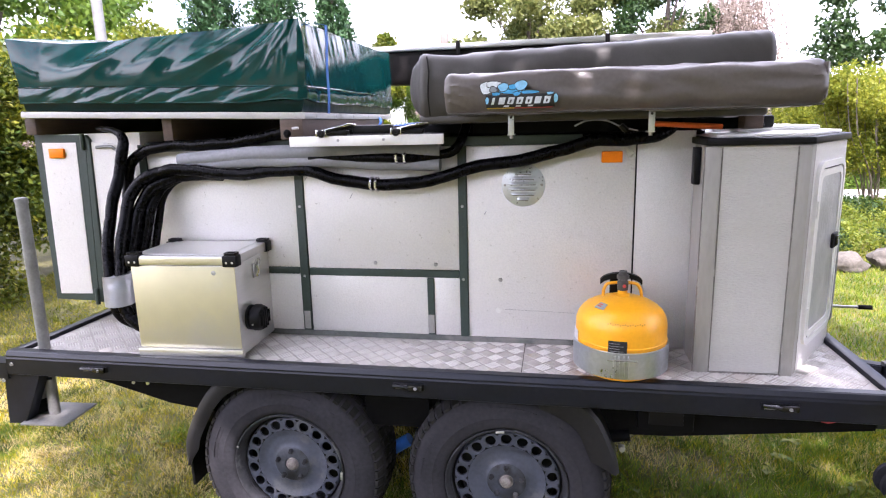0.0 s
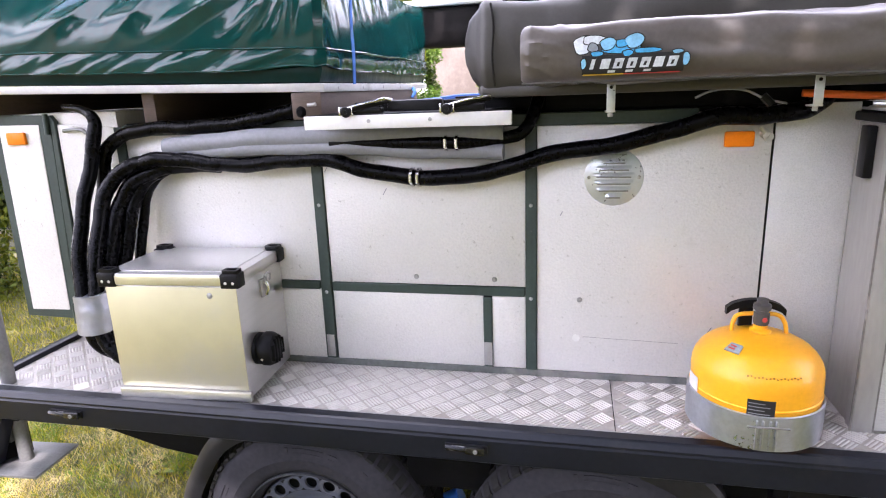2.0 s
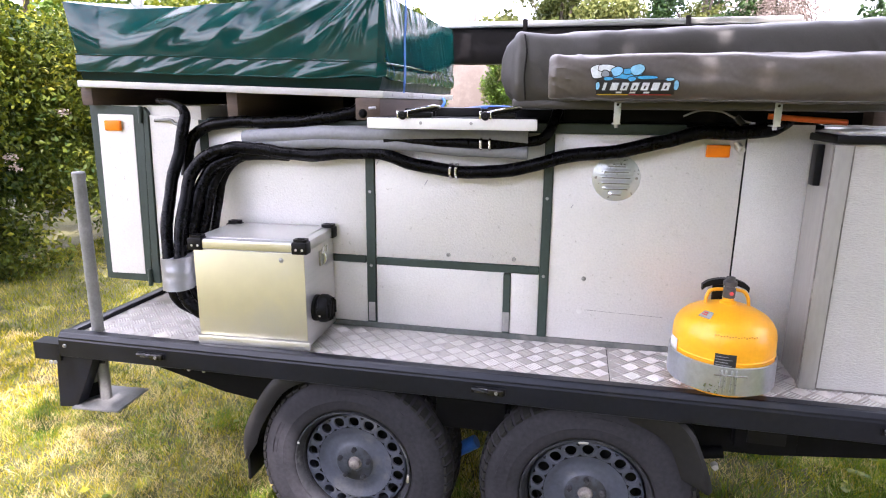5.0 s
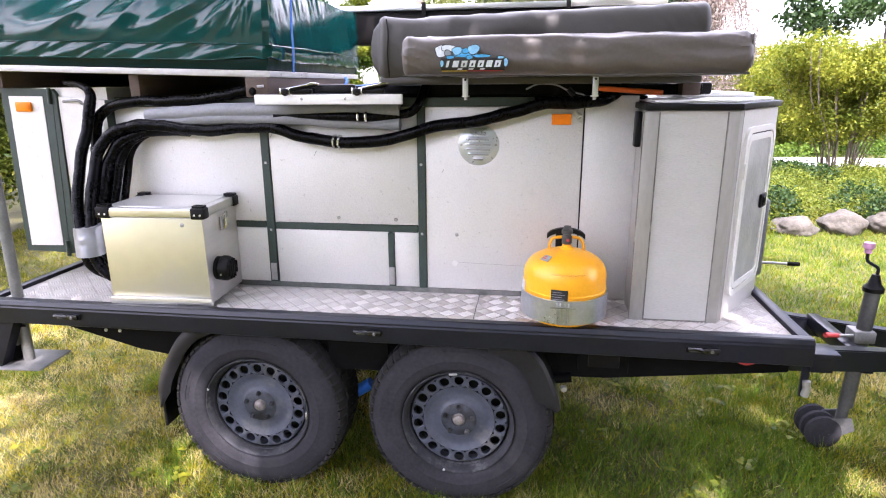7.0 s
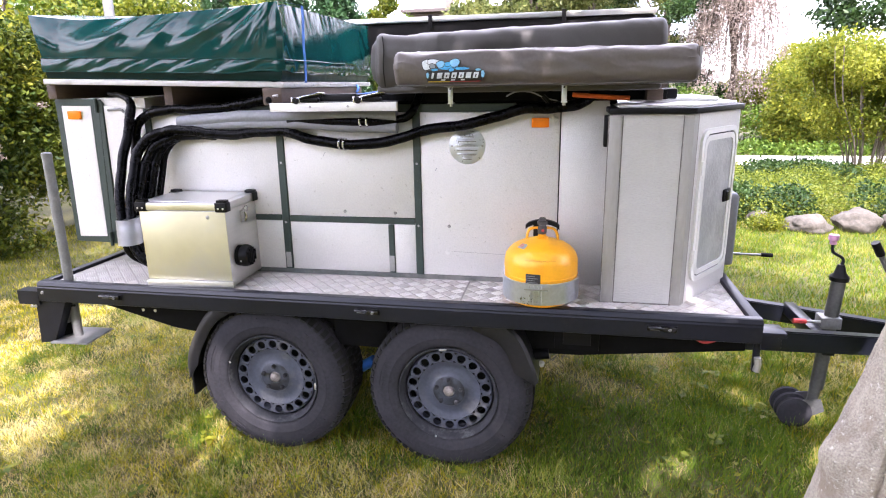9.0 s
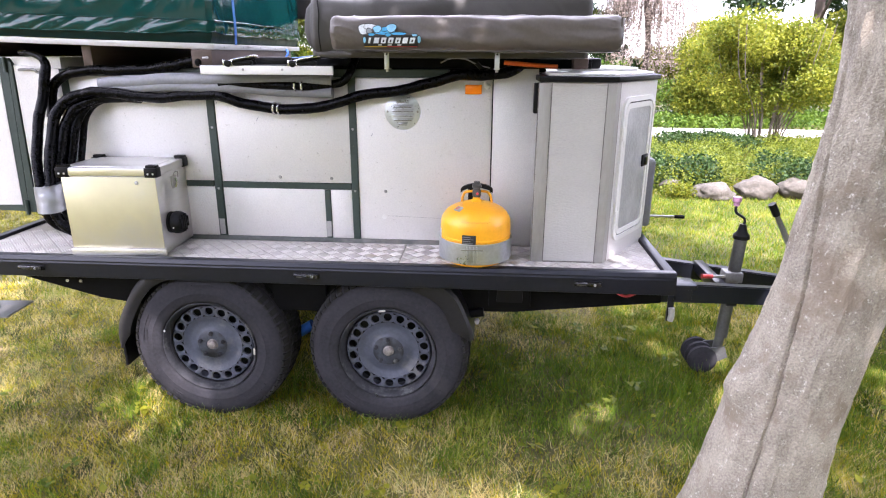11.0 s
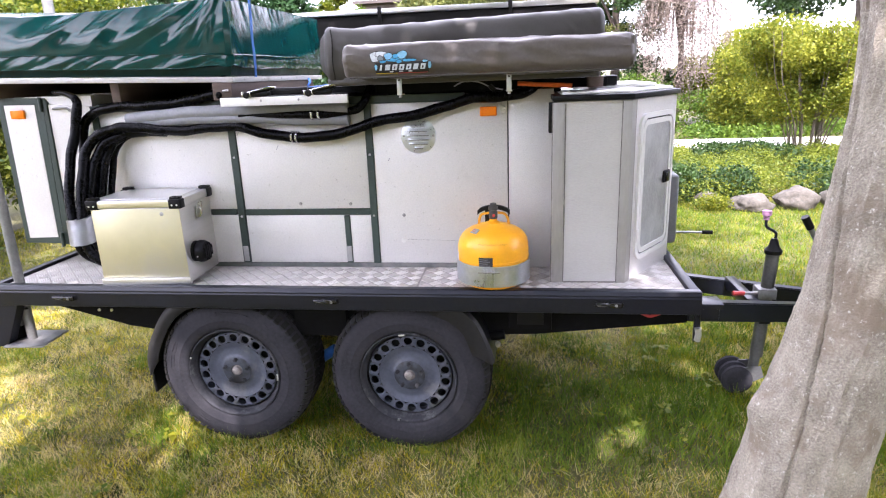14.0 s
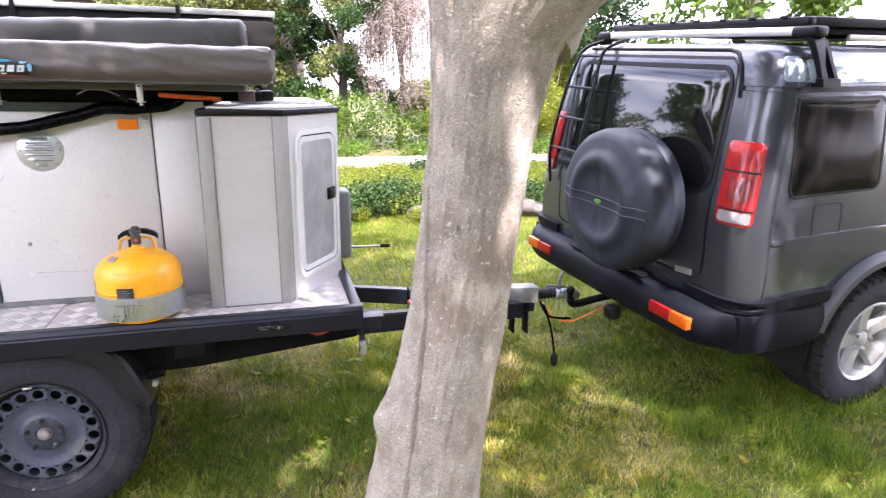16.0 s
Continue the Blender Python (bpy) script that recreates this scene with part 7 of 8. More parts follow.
# roof rack
rack = part("roof_rack", box(0.42, 2.05, -0.60, 0.60, 1.905, 1.915, 0.004), M_PLASTIC, car, "black slotted roof rack on silver bars", **P)
for k in range(11):
    part("rack_slat", box(0.43, 2.05, -0.59 + 0.112 * k, -0.53 + 0.112 * k, 1.9155, 1.93, 0.006), M_PLASTIC, rack, **P)
for y in (-0.645, 0.645):
    part("rack_edge", box(0.40, 2.08, y - 0.03, y + 0.03, 1.905, 1.945, 0.01), M_PLASTIC, rack, **P)
part("rack_edge", box(0.36, 0.415, -0.675, 0.675, 1.905, 1.943, 0.01), M_PLASTIC, rack, **P)
for k in range(7):
    part("slot_cap", box(0.353, 0.363, -0.57 + 0.175 * k, -0.53 + 0.175 * k, 1.934, 1.949, 0.003), M_PLASTIC, rack, **P)
for x in (0.355, 1.50):
    part("rack_bar", box(x - 0.035, x + 0.035, -0.70, 0.72, 1.860, 1.900, 0.010, 3), M_ALU, rack, "silver load bar", **P)
    for s in (-1, 1):
        part("bar_cap", box(x - 0.042, x + 0.042, min(s * 0.63, s * 0.755), max(s * 0.63, s * 0.755), 1.855, 1.902, 0.014, 3), M_PLASTIC, rack, **P)
        ft = part("rack_foot", rings([[(x - 0.035, s * y, 1.86), (x + 0.045, s * y, 1.86), (x + 0.045, s * (y + 0.03), 1.86), (x - 0.035, s * (y + 0.03), 1.86)] for y in (0.70,)] + [[(x + a_, s * y, z) for a_, y in ((a0, y0), (a1, y0), (a1, y1), (a0, y1))] for a0, a1, y0, y1, z in ((-0.03, 0.04, 0.715, 0.75, 1.84), (-0.012, 0.022, 0.745, 0.775, 1.76), (-0.01, 0.02, 0.77, 0.80, 1.69), (-0.02, 0.09, 0.775, 0.815, 1.685), (-0.02, 0.09, 0.775, 0.82, 1.653))]), M_PLASTIC, rack, "black roof bar foot", **P)
        part("foot_brace", rings([[(x + a_, s * y, z) for a_, y in ((a0, y0), (a1, y0), (a1, y1), (a0, y1))] for a0, a1, y0, y1, z in ((0.03, 0.05, 0.715, 0.745, 1.85), (0.065, 0.09, 0.775, 0.805, 1.685))]), M_PLASTIC, ft, **P)
part("rack_side_bar", box(0.62, 2.3, -0.705, -0.675, 1.845, 1.872, 0.008), M_ALU, rack, **P)
part("wind_deflector", box(0.55, 2.0, -0.60, 0.60, 1.872, 1.90, 0.006), M_PLASTIC, rack, **P)

# cables between the trailer and the car
cb = thing("trailer_cable", (2.4, 0.8, 0.4), "orange and black trailer cables hanging under the coupling", "cable")
part("orange_lead", tube(spline([(2.36, 0.72, 0.42), (2.42, 0.70, 0.33), (2.52, 0.67, 0.305), (2.62, 0.66, 0.34), (2.74, 0.64, 0.40)], 6), 0.0045, 8), M_ORANGE_CABLE, cb)
part("black_lead", tube(spline([(2.34, 0.72, 0.43), (2.38, 0.71, 0.35), (2.44, 0.69, 0.325), (2.52, 0.68, 0.32)], 6), 0.007, 8), M_HOSE, cb)
part("plug_lead", tube(spline([(2.36, 0.71, 0.41), (2.40, 0.70, 0.30), (2.425, 0.69, 0.18), (2.435, 0.685, 0.11)], 6), 0.007, 8), M_HOSE, cb)
part("plug", lathe([(0, -0.05), (0.012, -0.05), (0.022, -0.03), (0.022, 0.015), (0.010, 0.035), (0, 0.04)], 14, "z", (2.437, 0.685, 0.07)), M_PLASTIC, cb)

# ---- the garden ----
b = bmesh.new()
gx_ = np.concatenate([np.linspace(-400, -12, 8), np.linspace(-10, 12, 60), np.linspace(14, 400, 8)])
gy_ = np.concatenate([np.linspace(-400, -10, 8), np.linspace(-8, 14, 60), np.linspace(16, 400, 8)])
grid = [[b.verts.new((x, y, 0.012 * nz((x * 0.8, y * 0.8, 0)) if abs(x) < 13 and abs(y) < 15 else 0.0)) for x in gx_] for y in gy_]
for r0, r1 in zip(grid, grid[1:]):
    for i in range(len(r0) - 1):
        b.faces.new((r0[i], r0[i + 1], r1[i + 1], r1[i]))
single("ground", b, M_SOIL, "mown lawn with green and straw-coloured patches", "lawn", kind="structure")


def field(x, y, scale, seed):
    """Smooth random patches between 0 and 1 over the lawn."""
    g = np.random.default_rng(seed).uniform(0, 1, (64, 64))
    v = np.zeros(len(x))
    for k, w_ in ((1, 0.6), (2.3, 0.4)):
        u0, v0 = (x + 20) * k / scale, (y + 20) * k / scale
        i0, j0 = np.floor(u0).astype(int), np.floor(v0).astype(int)
        fu, fv = u0 - i0, v0 - j0
        fu, fv = fu * fu * (3 - 2 * fu), fv * fv * (3 - 2 * fv)
        a, b_ = g[i0 % 64, j0 % 64], g[(i0 + 1) % 64, j0 % 64]
        c, d_ = g[i0 % 64, (j0 + 1) % 64], g[(i0 + 1) % 64, (j0 + 1) % 64]
        v += w_ * ((a * (1 - fu) + b_ * fu) * (1 - fv) + (c * (1 - fu) + d_ * fu) * fv)
    return v


def blades(name, n, x0, x1, y0, y1, h, w, material, seed, label, lean=0.7, dens=None, skew=1.0):
    rng = np.random.default_rng(seed)
    x, y = rng.uniform(x0, x1, n), y0 + (y1 - y0) * rng.uniform(0, 1, n) ** skew
    if dens is not None:
        keep = rng.uniform(0, 1, n) < dens(x, y)
        x, y = x[keep], y[keep]
    n = len(x)
    a = rng.uniform(0, 2 * np.pi, n)
    tuft = field(x, y, 0.055, seed + 40)
    hh = h * rng.uniform(0.5, 1.3, n) * (0.25 + 1.55 * tuft)
    l = rng.uniform(0.1, 1.0, n) * lean
    b2 = rng.uniform(0, 2 * np.pi, n)
    base = np.stack([x, y, np.full(n, -0.004)], 1)
    side = np.stack([np.cos(a), np.sin(a), np.zeros(n)], 1) * (w * rng.uniform(0.6, 1.3, n))[:, None]
    tip = base + np.stack([np.cos(b2) * l * hh, np.sin(b2) * l * hh, hh], 1)
    co = np.stack([base - side, base + side, tip], 1).reshape(-1, 3)
    return raw_mesh(name, co, np.arange(n * 3).reshape(-1, 3), material, None, label, "grass", "stuff")


def under_frame(x, y):
    """The lush strip below the drawbar end of the frame, from 0 to 1."""
    return np.exp(-(np.abs(x - 1.05) / 0.62) ** 4 - (np.abs(y - 0.25) / 0.48) ** 4)


def green_share(x, y):
    """Greener towards the car and beside the front wheel, in tufts elsewhere."""
    lush = np.clip((x + 0.2) / 1.6, 0, 1) * 0.5 + under_frame(x, y) * 0.7
    return np.clip((field(x, y, 0.34, 3) - 0.52) * 3.2 + lush, 0.04, 1)


def dry_share(x, y):
    """Worn straw patches, most of them before the wheels and round the tree's foot."""
    worn = np.exp(-((x + 0.3) / 0.9) ** 2 - ((y + 0.45) / 0.35) ** 2) * 0.42 + np.exp(-((x - 1.75) / 0.5) ** 2 - ((y + 0.35) / 0.5) ** 2) * 0.22 + np.clip((-0.7 - x) / 0.8, 0, 1) * 0.24
    return np.clip((field(x, y, 0.30, 7) - 0.60) * 3.0 + worn, 0.03, 1) * (1 - 0.9 * np.clip((x - 2.0) / 0.7, 0, 1)) * (1 - 0.95 * under_frame(x, y))


blades("grass", 270000, -2.9, 4.3, -1.5, 1.5, 0.033, 0.0019, M_GRASS, 1, "short mown grass mixed with dry straw blades", 1.3, lambda x, y: (1 - 0.75 * np.clip((x - 2.0) / 0.8, 0, 1)) * (1 - 0.8 * under_frame(x, y)), 1.25)
blades("grass", 420000, -2.9, 4.3, -1.5, 1.5, 0.042, 0.0019, M_LAWN_GREEN, 5, "greener tufts of mown grass", 1.1, green_share, 1.25)
blades("grass", 140000, -5.6, 6.4, 1.5, 5.2, 0.040, 0.0036, M_LAWN_FAR, 6, "short mown grass behind the trailer", 1.0, lambda x, y: np.clip(1.15 - (x - 0.4) / 4.0, 0.5, 1))
blades("grass", 90000, 0.0, 6.4, 1.5, 5.2, 0.042, 0.0034, M_LAWN_GREEN, 9, "greener mown grass towards the car", 1.0, lambda x, y: np.clip(x / 1.6, 0, 1))
blades("grass", 60000, -5.6, -2.9, -1.5, 1.5, 0.036, 0.0036, M_GRASS, 11, "short mown grass beside the hedge", 1.2)
blades("grass", 45000, 4.3, 6.6, -1.5, 1.5, 0.042, 0.0036, M_LAWN_GREEN, 13, "mown grass beside the car", 1.1)
blades("grass", 60000, -5.2, 6.5, 5.2, 11, 0.05, 0.006, M_LAWN_FAR, 2, "short mown grass further off", 0.8)
blades("grass", 90000, -6.5, 7.5, -7.0, -1.5, 0.046, 0.0075, M_LAWN_FAR, 31, "mown lawn on the near side", 1.1)
blades("grass", 30000, -6.5, 7.5, -7.0, -1.5, 0.046, 0.0075, M_LAWN_GREEN, 33, "greener tufts on the near side of the lawn", 1.1, green_share)
blades("long_grass", 46000, 0.25, 4.6, -0.9, 1.3, 0.075, 0.0018, M_LONG_GRASS, 3, "longer dark green grass beside wheels and tree", 0.8,
       lambda x, y: under_frame(x, y) * 0.9 + np.clip((x - 2.4) / 2, 0, 0.9))
blades("long_grass", 50000, 2.2, 4.6, -1.1, 0.9, 0.085, 0.0022, M_LAWN_GREEN, 17, "longer fresh grass beside the car", 0.9, lambda x, y: np.clip((field(x, y, 0.4, 19) - 0.42) * 3.5, 0.05, 1))
blades("long_grass", 5000, -1.35, 0.5, -0.12, 0.35, 0.055, 0.0022, M_LAWN_GREEN, 8, "tufts of grass round the trailer wheels", 0.9)


blades("dry_grass", 300000, -2.8, 3.8, -1.4, 1.5, 0.022, 0.0015, M_STRAW, 14, "flattened dry straw lying in patches on the lawn", 2.6, dry_share, 1.2)
blades("grass", 130000, -2.9, 4.3, -1.5, 1.5, 0.038, 0.0022, M_PALE_BLADE, 21, "long pale blades standing out of the lawn", 1.7, lambda x, y: np.clip((field(x, y, 0.11, 23) - 0.40) * 3.5, 0.04, 1) * (1 - 0.6 * np.clip((x - 1.6) / 1.2, 0, 1)) * (1 - 0.9 * under_frame(x, y)), 1.2)
blades("grass", 150000, -2.9, 4.3, -1.5, 1.5, 0.042, 0.0030, M_DARK_BLADE, 22, "dark tufts between the lighter grass", 1.1, lambda x, y: np.clip((field(x, y, 0.10, 27) - 0.58) * 4.5, 0.0, 1), 1.2)
rng = np.random.default_rng(3)
ros = np.stack([rng.uniform(-2.5, 4.0, 130), -1.45 + 2.9 * rng.uniform(0, 1, 130) ** 1.3], 1)
wp = np.concatenate([np.stack([np.repeat(ros[:, 0], 8) + rng.normal(0, 0.018, 1040), np.repeat(ros[:, 1], 8) + rng.normal(0, 0.018, 1040), rng.uniform(0.028, 0.048, 1040)], 1),
                     np.stack([rng.uniform(-2.5, 3.8, 400), rng.uniform(-1.5, 1.6, 400), rng.uniform(0.020, 0.044, 400)], 1)])
leaves("lawn_weeds", wp, 0.026, M_LEAF_YELLOW, None, flat=0.8, long=1.4, seed=8, label="small broad-leaved weeds in the lawn", category="weeds", kind="stuff")
tw = thing("twig", (1.75, -0.75, 0.0), "dry curved twig lying on the lawn", "twig")
part("stick", tube(spline([(1.66, -0.72, 0.02), (1.72, -0.70, 0.045), (1.80, -0.72, 0.05), (1.87, -0.78, 0.02)], 5), 0.004, 6), M_BARK, tw)

# boulders at the edge of the planting
for i, (x, y, rx, rz) in enumerate(((2.70, 5.15, 0.15, 0.12), (3.10, 4.85, 0.23, 0.14), (3.60, 4.9, 0.22, 0.19), (4.12, 4.92, 0.24, 0.17), (4.65, 4.85, 0.22, 0.16), (1.75, 5.3, 0.2, 0.12), (5.3, 4.7, 0.24, 0.17))):
    bb = bmesh.new()
    bmesh.ops.create_icosphere(bb, subdivisions=4, radius=1.0)
    for v in bb.verts:
        p = v.co.copy()
        k = 1 + 0.26 * nz((p.x * 1.1 + i * 7, p.y * 1.1, p.z * 1.1)) + 0.10 * nz((p.x * 3 + i, p.y * 3, p.z * 3)) + 0.03 * nz((p.x * 9, p.y * 9 + i, p.z * 9))
        k *= 1 - 0.10 * max(0, nz((p.x * 2 + 3 * i, p.y * 2, 5)))
        v.co = Vector((x + p.x * rx * k, y + p.y * rx * 0.85 * k, rz * 0.50 + p.z * rz * 0.85 * k))
    single("boulder", bb, M_ROCK, "pale grey rounded boulder edging the planting", "boulder", "boulders along the lawn edge")

b = bmesh.new()
lo = []
for x in np.linspace(-14, 16, 60):
    yy = 10.05 + 0.12 * math.sin(x * 0.4) + 0.01 * x
    lo.append([(x, yy, 0.0), (x, yy + 1.2, 0.0), (x, yy + 1.2, 0.09), (x, yy, 0.07)])
single("path", rings(lo), M_PATH, "pale gravel path beyond the planting", "path", kind="structure")


def shrub(name, clumps, n, size, m, label, category="shrub", stems=(), seed=1, inner=0.5, group="", flat=0.0, long=1.7, drop=0.0):
    """A shrub: stems and a mass of small leaves with gaps."""
    c0 = clumps[0]
    at = (c0[0], c0[1], 0)
    s = thing(name, at, label, category, group)
    for st_ in stems:
        sp = spline(st_, 5)
        part("stem", tube(sp, [0.016 * (1 - 0.75 * i / len(sp)) for i in range(len(sp))], 7), M_STEM, s)
    ob = leaves("foliage", clump_points(clumps, n, seed, inner) - np.array(at), size, m, s, seed=seed, flat=flat, long=long, drop=drop)
    tagged(ob, kind="stuff")
    return s


rg = random.Random(5)
# low planting behind the boulders
cover = []
for k in range(150):
    x, y = rg.uniform(-0.5, 9), rg.uniform(5.2, 9.6)
    low_ = 1.0 - 0.55 * max(0.0, (y - 8.0) / 1.6)
    cover.append((x, y, (0.10 + 0.08 * rg.random()) * low_, rg.uniform(0.25, 0.5), rg.uniform(0.25, 0.5), rg.uniform(0.15, 0.28) * low_))
shrub("ground_cover", cover, 115000, 0.022, M_COVER, "low spreading ground-cover planting behind the boulders", "ground cover", seed=21, inner=0.6, flat=0.3)
dark = [(rg.uniform(1.2, 6.2), rg.uniform(5.0, 5.7), 0.20, 0.3, 0.28, 0.26) for k in range(13)] + [(rg.uniform(3.6, 5.0), rg.uniform(8.0, 8.6), 0.20, 0.35, 0.3, 0.18) for k in range(8)]
shrub("ground_cover", dark, 16000, 0.028, M_LEAF_DARK, "dark green cushion planting above the boulders", "ground cover", seed=22, inner=0.6)
for fx, fy in ((2.72, 4.75), (2.6, 4.8), (1.9, 5.0)):
    shrub("yellow_flowers", [(fx, fy, 0.10, 0.14, 0.10, 0.09)], 500, 0.018, M_LEAF_YELLOW, "small yellow-flowering plant between boulders", "plant", seed=int(fx * 40))

# the yellow-green bush with bare stems
bushc = [(5.4 + rg.gauss(0, 0.65), 9.1 + rg.gauss(0, 0.5), rg.uniform(0.85, 2.15), rg.uniform(0.25, 0.5), rg.uniform(0.25, 0.5), rg.uniform(0.2, 0.4)) for k in range(44)]
bushc[0] = (5.4, 9.1, 1.6, 0.5, 0.5, 0.4)
stems = []
for k in range(26):
    a = rg.uniform(0, 2 * math.pi)
    q = rg.uniform(0.4, 1.2)
    stems.append([(5.4 + 0.25 * math.cos(a), 9.1 + 0.2 * math.sin(a), 0.0), (5.4 + 0.45 * q * math.cos(a), 9.1 + 0.4 * q * math.sin(a), 0.6), (5.4 + 0.9 * q * math.cos(a), 9.1 + 0.7 * q * math.sin(a), 1.3), (5.4 + 1.1 * q * math.cos(a), 9.1 + 0.9 * q * math.sin(a), 2.1)])
shrub("large_bush", bushc, 52000, 0.032, M_BUSH, "tall yellow-green bush on many bare stems", "bush", stems, 31, 0.35)

rb = random.Random(37)
farb = [(rb.uniform(4.9, 6.9), rb.uniform(12.2, 12.9), rb.uniform(0.5, 2.2), rb.uniform(0.25, 0.45), 0.35, rb.uniform(0.25, 0.4)) for q in range(34)]
shrub("garden_shrub", farb, 26000, 0.042, M_BUSH, "yellow-green shrub on the far side of the path", "shrub", seed=37, inner=0.4)

# hedge and shrubs beyond the path
hedge = [(x + rg.uniform(-0.3, 0.3), 14.2 + rg.uniform(-0.4, 0.4), rg.uniform(0.3, 1.0), 0.7, 0.6, 0.6) for x in np.arange(-9, 15, 0.55)]
hedge += [(rg.uniform(-9, 14), rg.uniform(11.7, 13.6), 0.08, 0.6, 0.45, 0.24) for k in range(110)]
shrub("ivy_hedge", hedge, 90000, 0.046, M_LEAF, "ivy-covered hedge along the far side of the path", "hedge", seed=41, inner=0.75)
hedge2 = [(x + rg.uniform(-0.4, 0.4), 16.2 + rg.uniform(-0.5, 0.5), rg.uniform(0.8, 2.2), 0.9, 0.8, 0.7) for x in np.arange(5.2, 13, 0.5)]
shrub("shrub_row", hedge2, 48000, 0.064, M_BUSH, "row of bright green shrubs behind the hedge", "shrubs", seed=42, inner=0.7)


def broad_tree(x, y, h, r, m, n, label, seed, size=0.13, low=0.25, name="background_tree", trunk_m=M_BARK_DARK, gaps=0.45, drop=0.0, long=1.7, group="trees round the garden"):
    """A tree: tapered trunk, limbs, and a crown of clumps with gaps."""
    q = random.Random(seed)
    t = thing(name, (x, y, 0), label, "tree", group)
    tr = spline([(0, 0, -0.05), (0.05, 0, h * 0.3), (0.0, 0.1, h * 0.6), (0.1, 0, h * 0.92)], 6)
    part("trunk", tube(tr, [max(0.02, h * 0.028 * (1 - 0.9 * i / len(tr))) for i in range(len(tr))], 12), trunk_m, t, local=True)
    cl = []
    for k in range(int(46 * (r / 2) ** 0.7)):
        a, e = q.uniform(0, 2 * math.pi), q.uniform(low, 1.0)
        wide_ = r * math.sqrt(max(0.05, 1 - ((e - 0.55) / 0.5) ** 2)) * math.sqrt(q.uniform(0.1, 1))
        cl.append((wide_ * math.cos(a), wide_ * math.sin(a), e * h, r * q.uniform(0.14, 0.3), r * q.uniform(0.14, 0.3), r * q.uniform(0.10, 0.22)))
    for c in cl[:9]:
        part("limb", tube(spline([(0, 0, max(0.3, c[2] * 0.55)), (c[0] * 0.5, c[1] * 0.5, c[2] * 0.82), c[:3]], 4), [h * 0.008, h * 0.007, h * 0.006, h * 0.005, h * 0.0045, h * 0.004, h * 0.003, h * 0.002, h * 0.001], 7), trunk_m, t, local=True)
    tagged(leaves("crown", clump_points(cl, n, seed, gaps), size, m, t, seed=seed, drop=drop, long=long), kind="stuff")
    return t


def conifer(x, y, h, r, n, seed):
    q = np.random.default_rng(seed)
    t = thing("conifer", (x, y, 0), "tall dark green conifer behind the trailer", "tree", "conifers")
    part("trunk", tube([(0, 0, -0.05), (0, 0, h * 0.5), (0, 0, h * 0.97)], [h * 0.02, h * 0.012, 0.02], 10), M_BARK_DARK, t, local=True)
    e = 1 - np.sqrt(q.uniform(0, 1, n))
    a = q.uniform(0, 2 * np.pi, n)
    lob = 0.72 + 0.28 * np.sin(a * 5 + e * 30) * np.sin(e * 45 + a)
    rad = r * (1 - e) ** 0.75 * lob * q.uniform(0.55, 1.05, n)
    pts = np.stack([rad * np.cos(a), rad * np.sin(a), 0.3 + e * (h - 0.3)], 1)
    tagged(leaves("crown", pts, 0.055, M_CONIFER, t, seed=seed, long=2.2, drop=-0.4), kind="stuff")


for i, (x, y, h, r) in enumerate(((-7.6, 11.5, 6.5, 1.5), (-6.2, 11.8, 7.0, 1.5), (-5.0, 12.2, 5.6, 1.3))):
    conifer(x, y, h, r, 26000, 60 + i)
broad_tree(-0.7, 16, 5.4, 2.1, M_OLIVE, 22000, "olive-green garden tree behind the trailer", 71, size=0.075)
broad_tree(1.0, 17, 6.0, 2.5, M_OLIVE, 24000, "olive-green garden tree behind the trailer", 72, size=0.075)
broad_tree(3.0, 16, 6.2, 2.0, M_LEAF_DARK, 36000, "dark evergreen tree behind the trailer", 73, low=0.05, size=0.055, gaps=0.3)


def weeping_tree(x, y, h, r, strands, label, seed):
    """A weeping tree: a short trunk, arching twigs and fine blossom hanging along them."""
    q = random.Random(seed)
    t = thing("weeping_tree", (x, y, 0), label, "tree", "trees round the garden")
    part("trunk", tube(spline([(0, 0, -0.05), (0.08, 0, h * 0.35), (0.0, 0.05, h * 0.7)], 5), [0.10 - 0.005 * i for i in range(11)], 10), M_BARK_DARK, t, local=True)
    pts = []
    for k in range(strands):
        a, reach = q.uniform(0, 2 * math.pi), r * math.sqrt(q.uniform(0.05, 1))
        top_ = h * q.uniform(0.72, 1.0)
        low_ = max(0.25, top_ - h * q.uniform(0.25, 0.7))
        twig = spline([(0.0, 0.0, h * q.uniform(0.4, 0.68)), (reach * 0.55 * math.cos(a), reach * 0.55 * math.sin(a), top_), (reach * math.cos(a), reach * math.sin(a), (top_ + low_) * 0.55), (reach * 1.05 * math.cos(a), reach * 1.05 * math.sin(a), low_)], 5)
        if k % 6 == 0:
            part("twig", tube(twig, [0.022 - 0.0012 * i for i in range(len(twig))], 5), M_BARK_DARK, t, local=True)
        for i in range(130):
            u = q.uniform(0.15, 0.999) ** 0.8 * (len(twig) - 1)
            w_ = twig[int(u)].lerp(twig[min(int(u) + 1, len(twig) - 1)], u % 1)
            pts.append((w_.x + q.gauss(0, 0.045), w_.y + q.gauss(0, 0.045), w_.z + q.gauss(0, 0.05)))
    tagged(leaves("blossom", np.array(pts), 0.027, M_BLOSSOM, t, seed=seed, drop=0.7, long=1.9), kind="stuff")


broad_tree(-4.45, 13.2, 3.6, 1.15, M_LEAF_FRESH, 16000, "fresh green garden shrub beyond the path", 81, size=0.05, low=0.08, gaps=0.3)
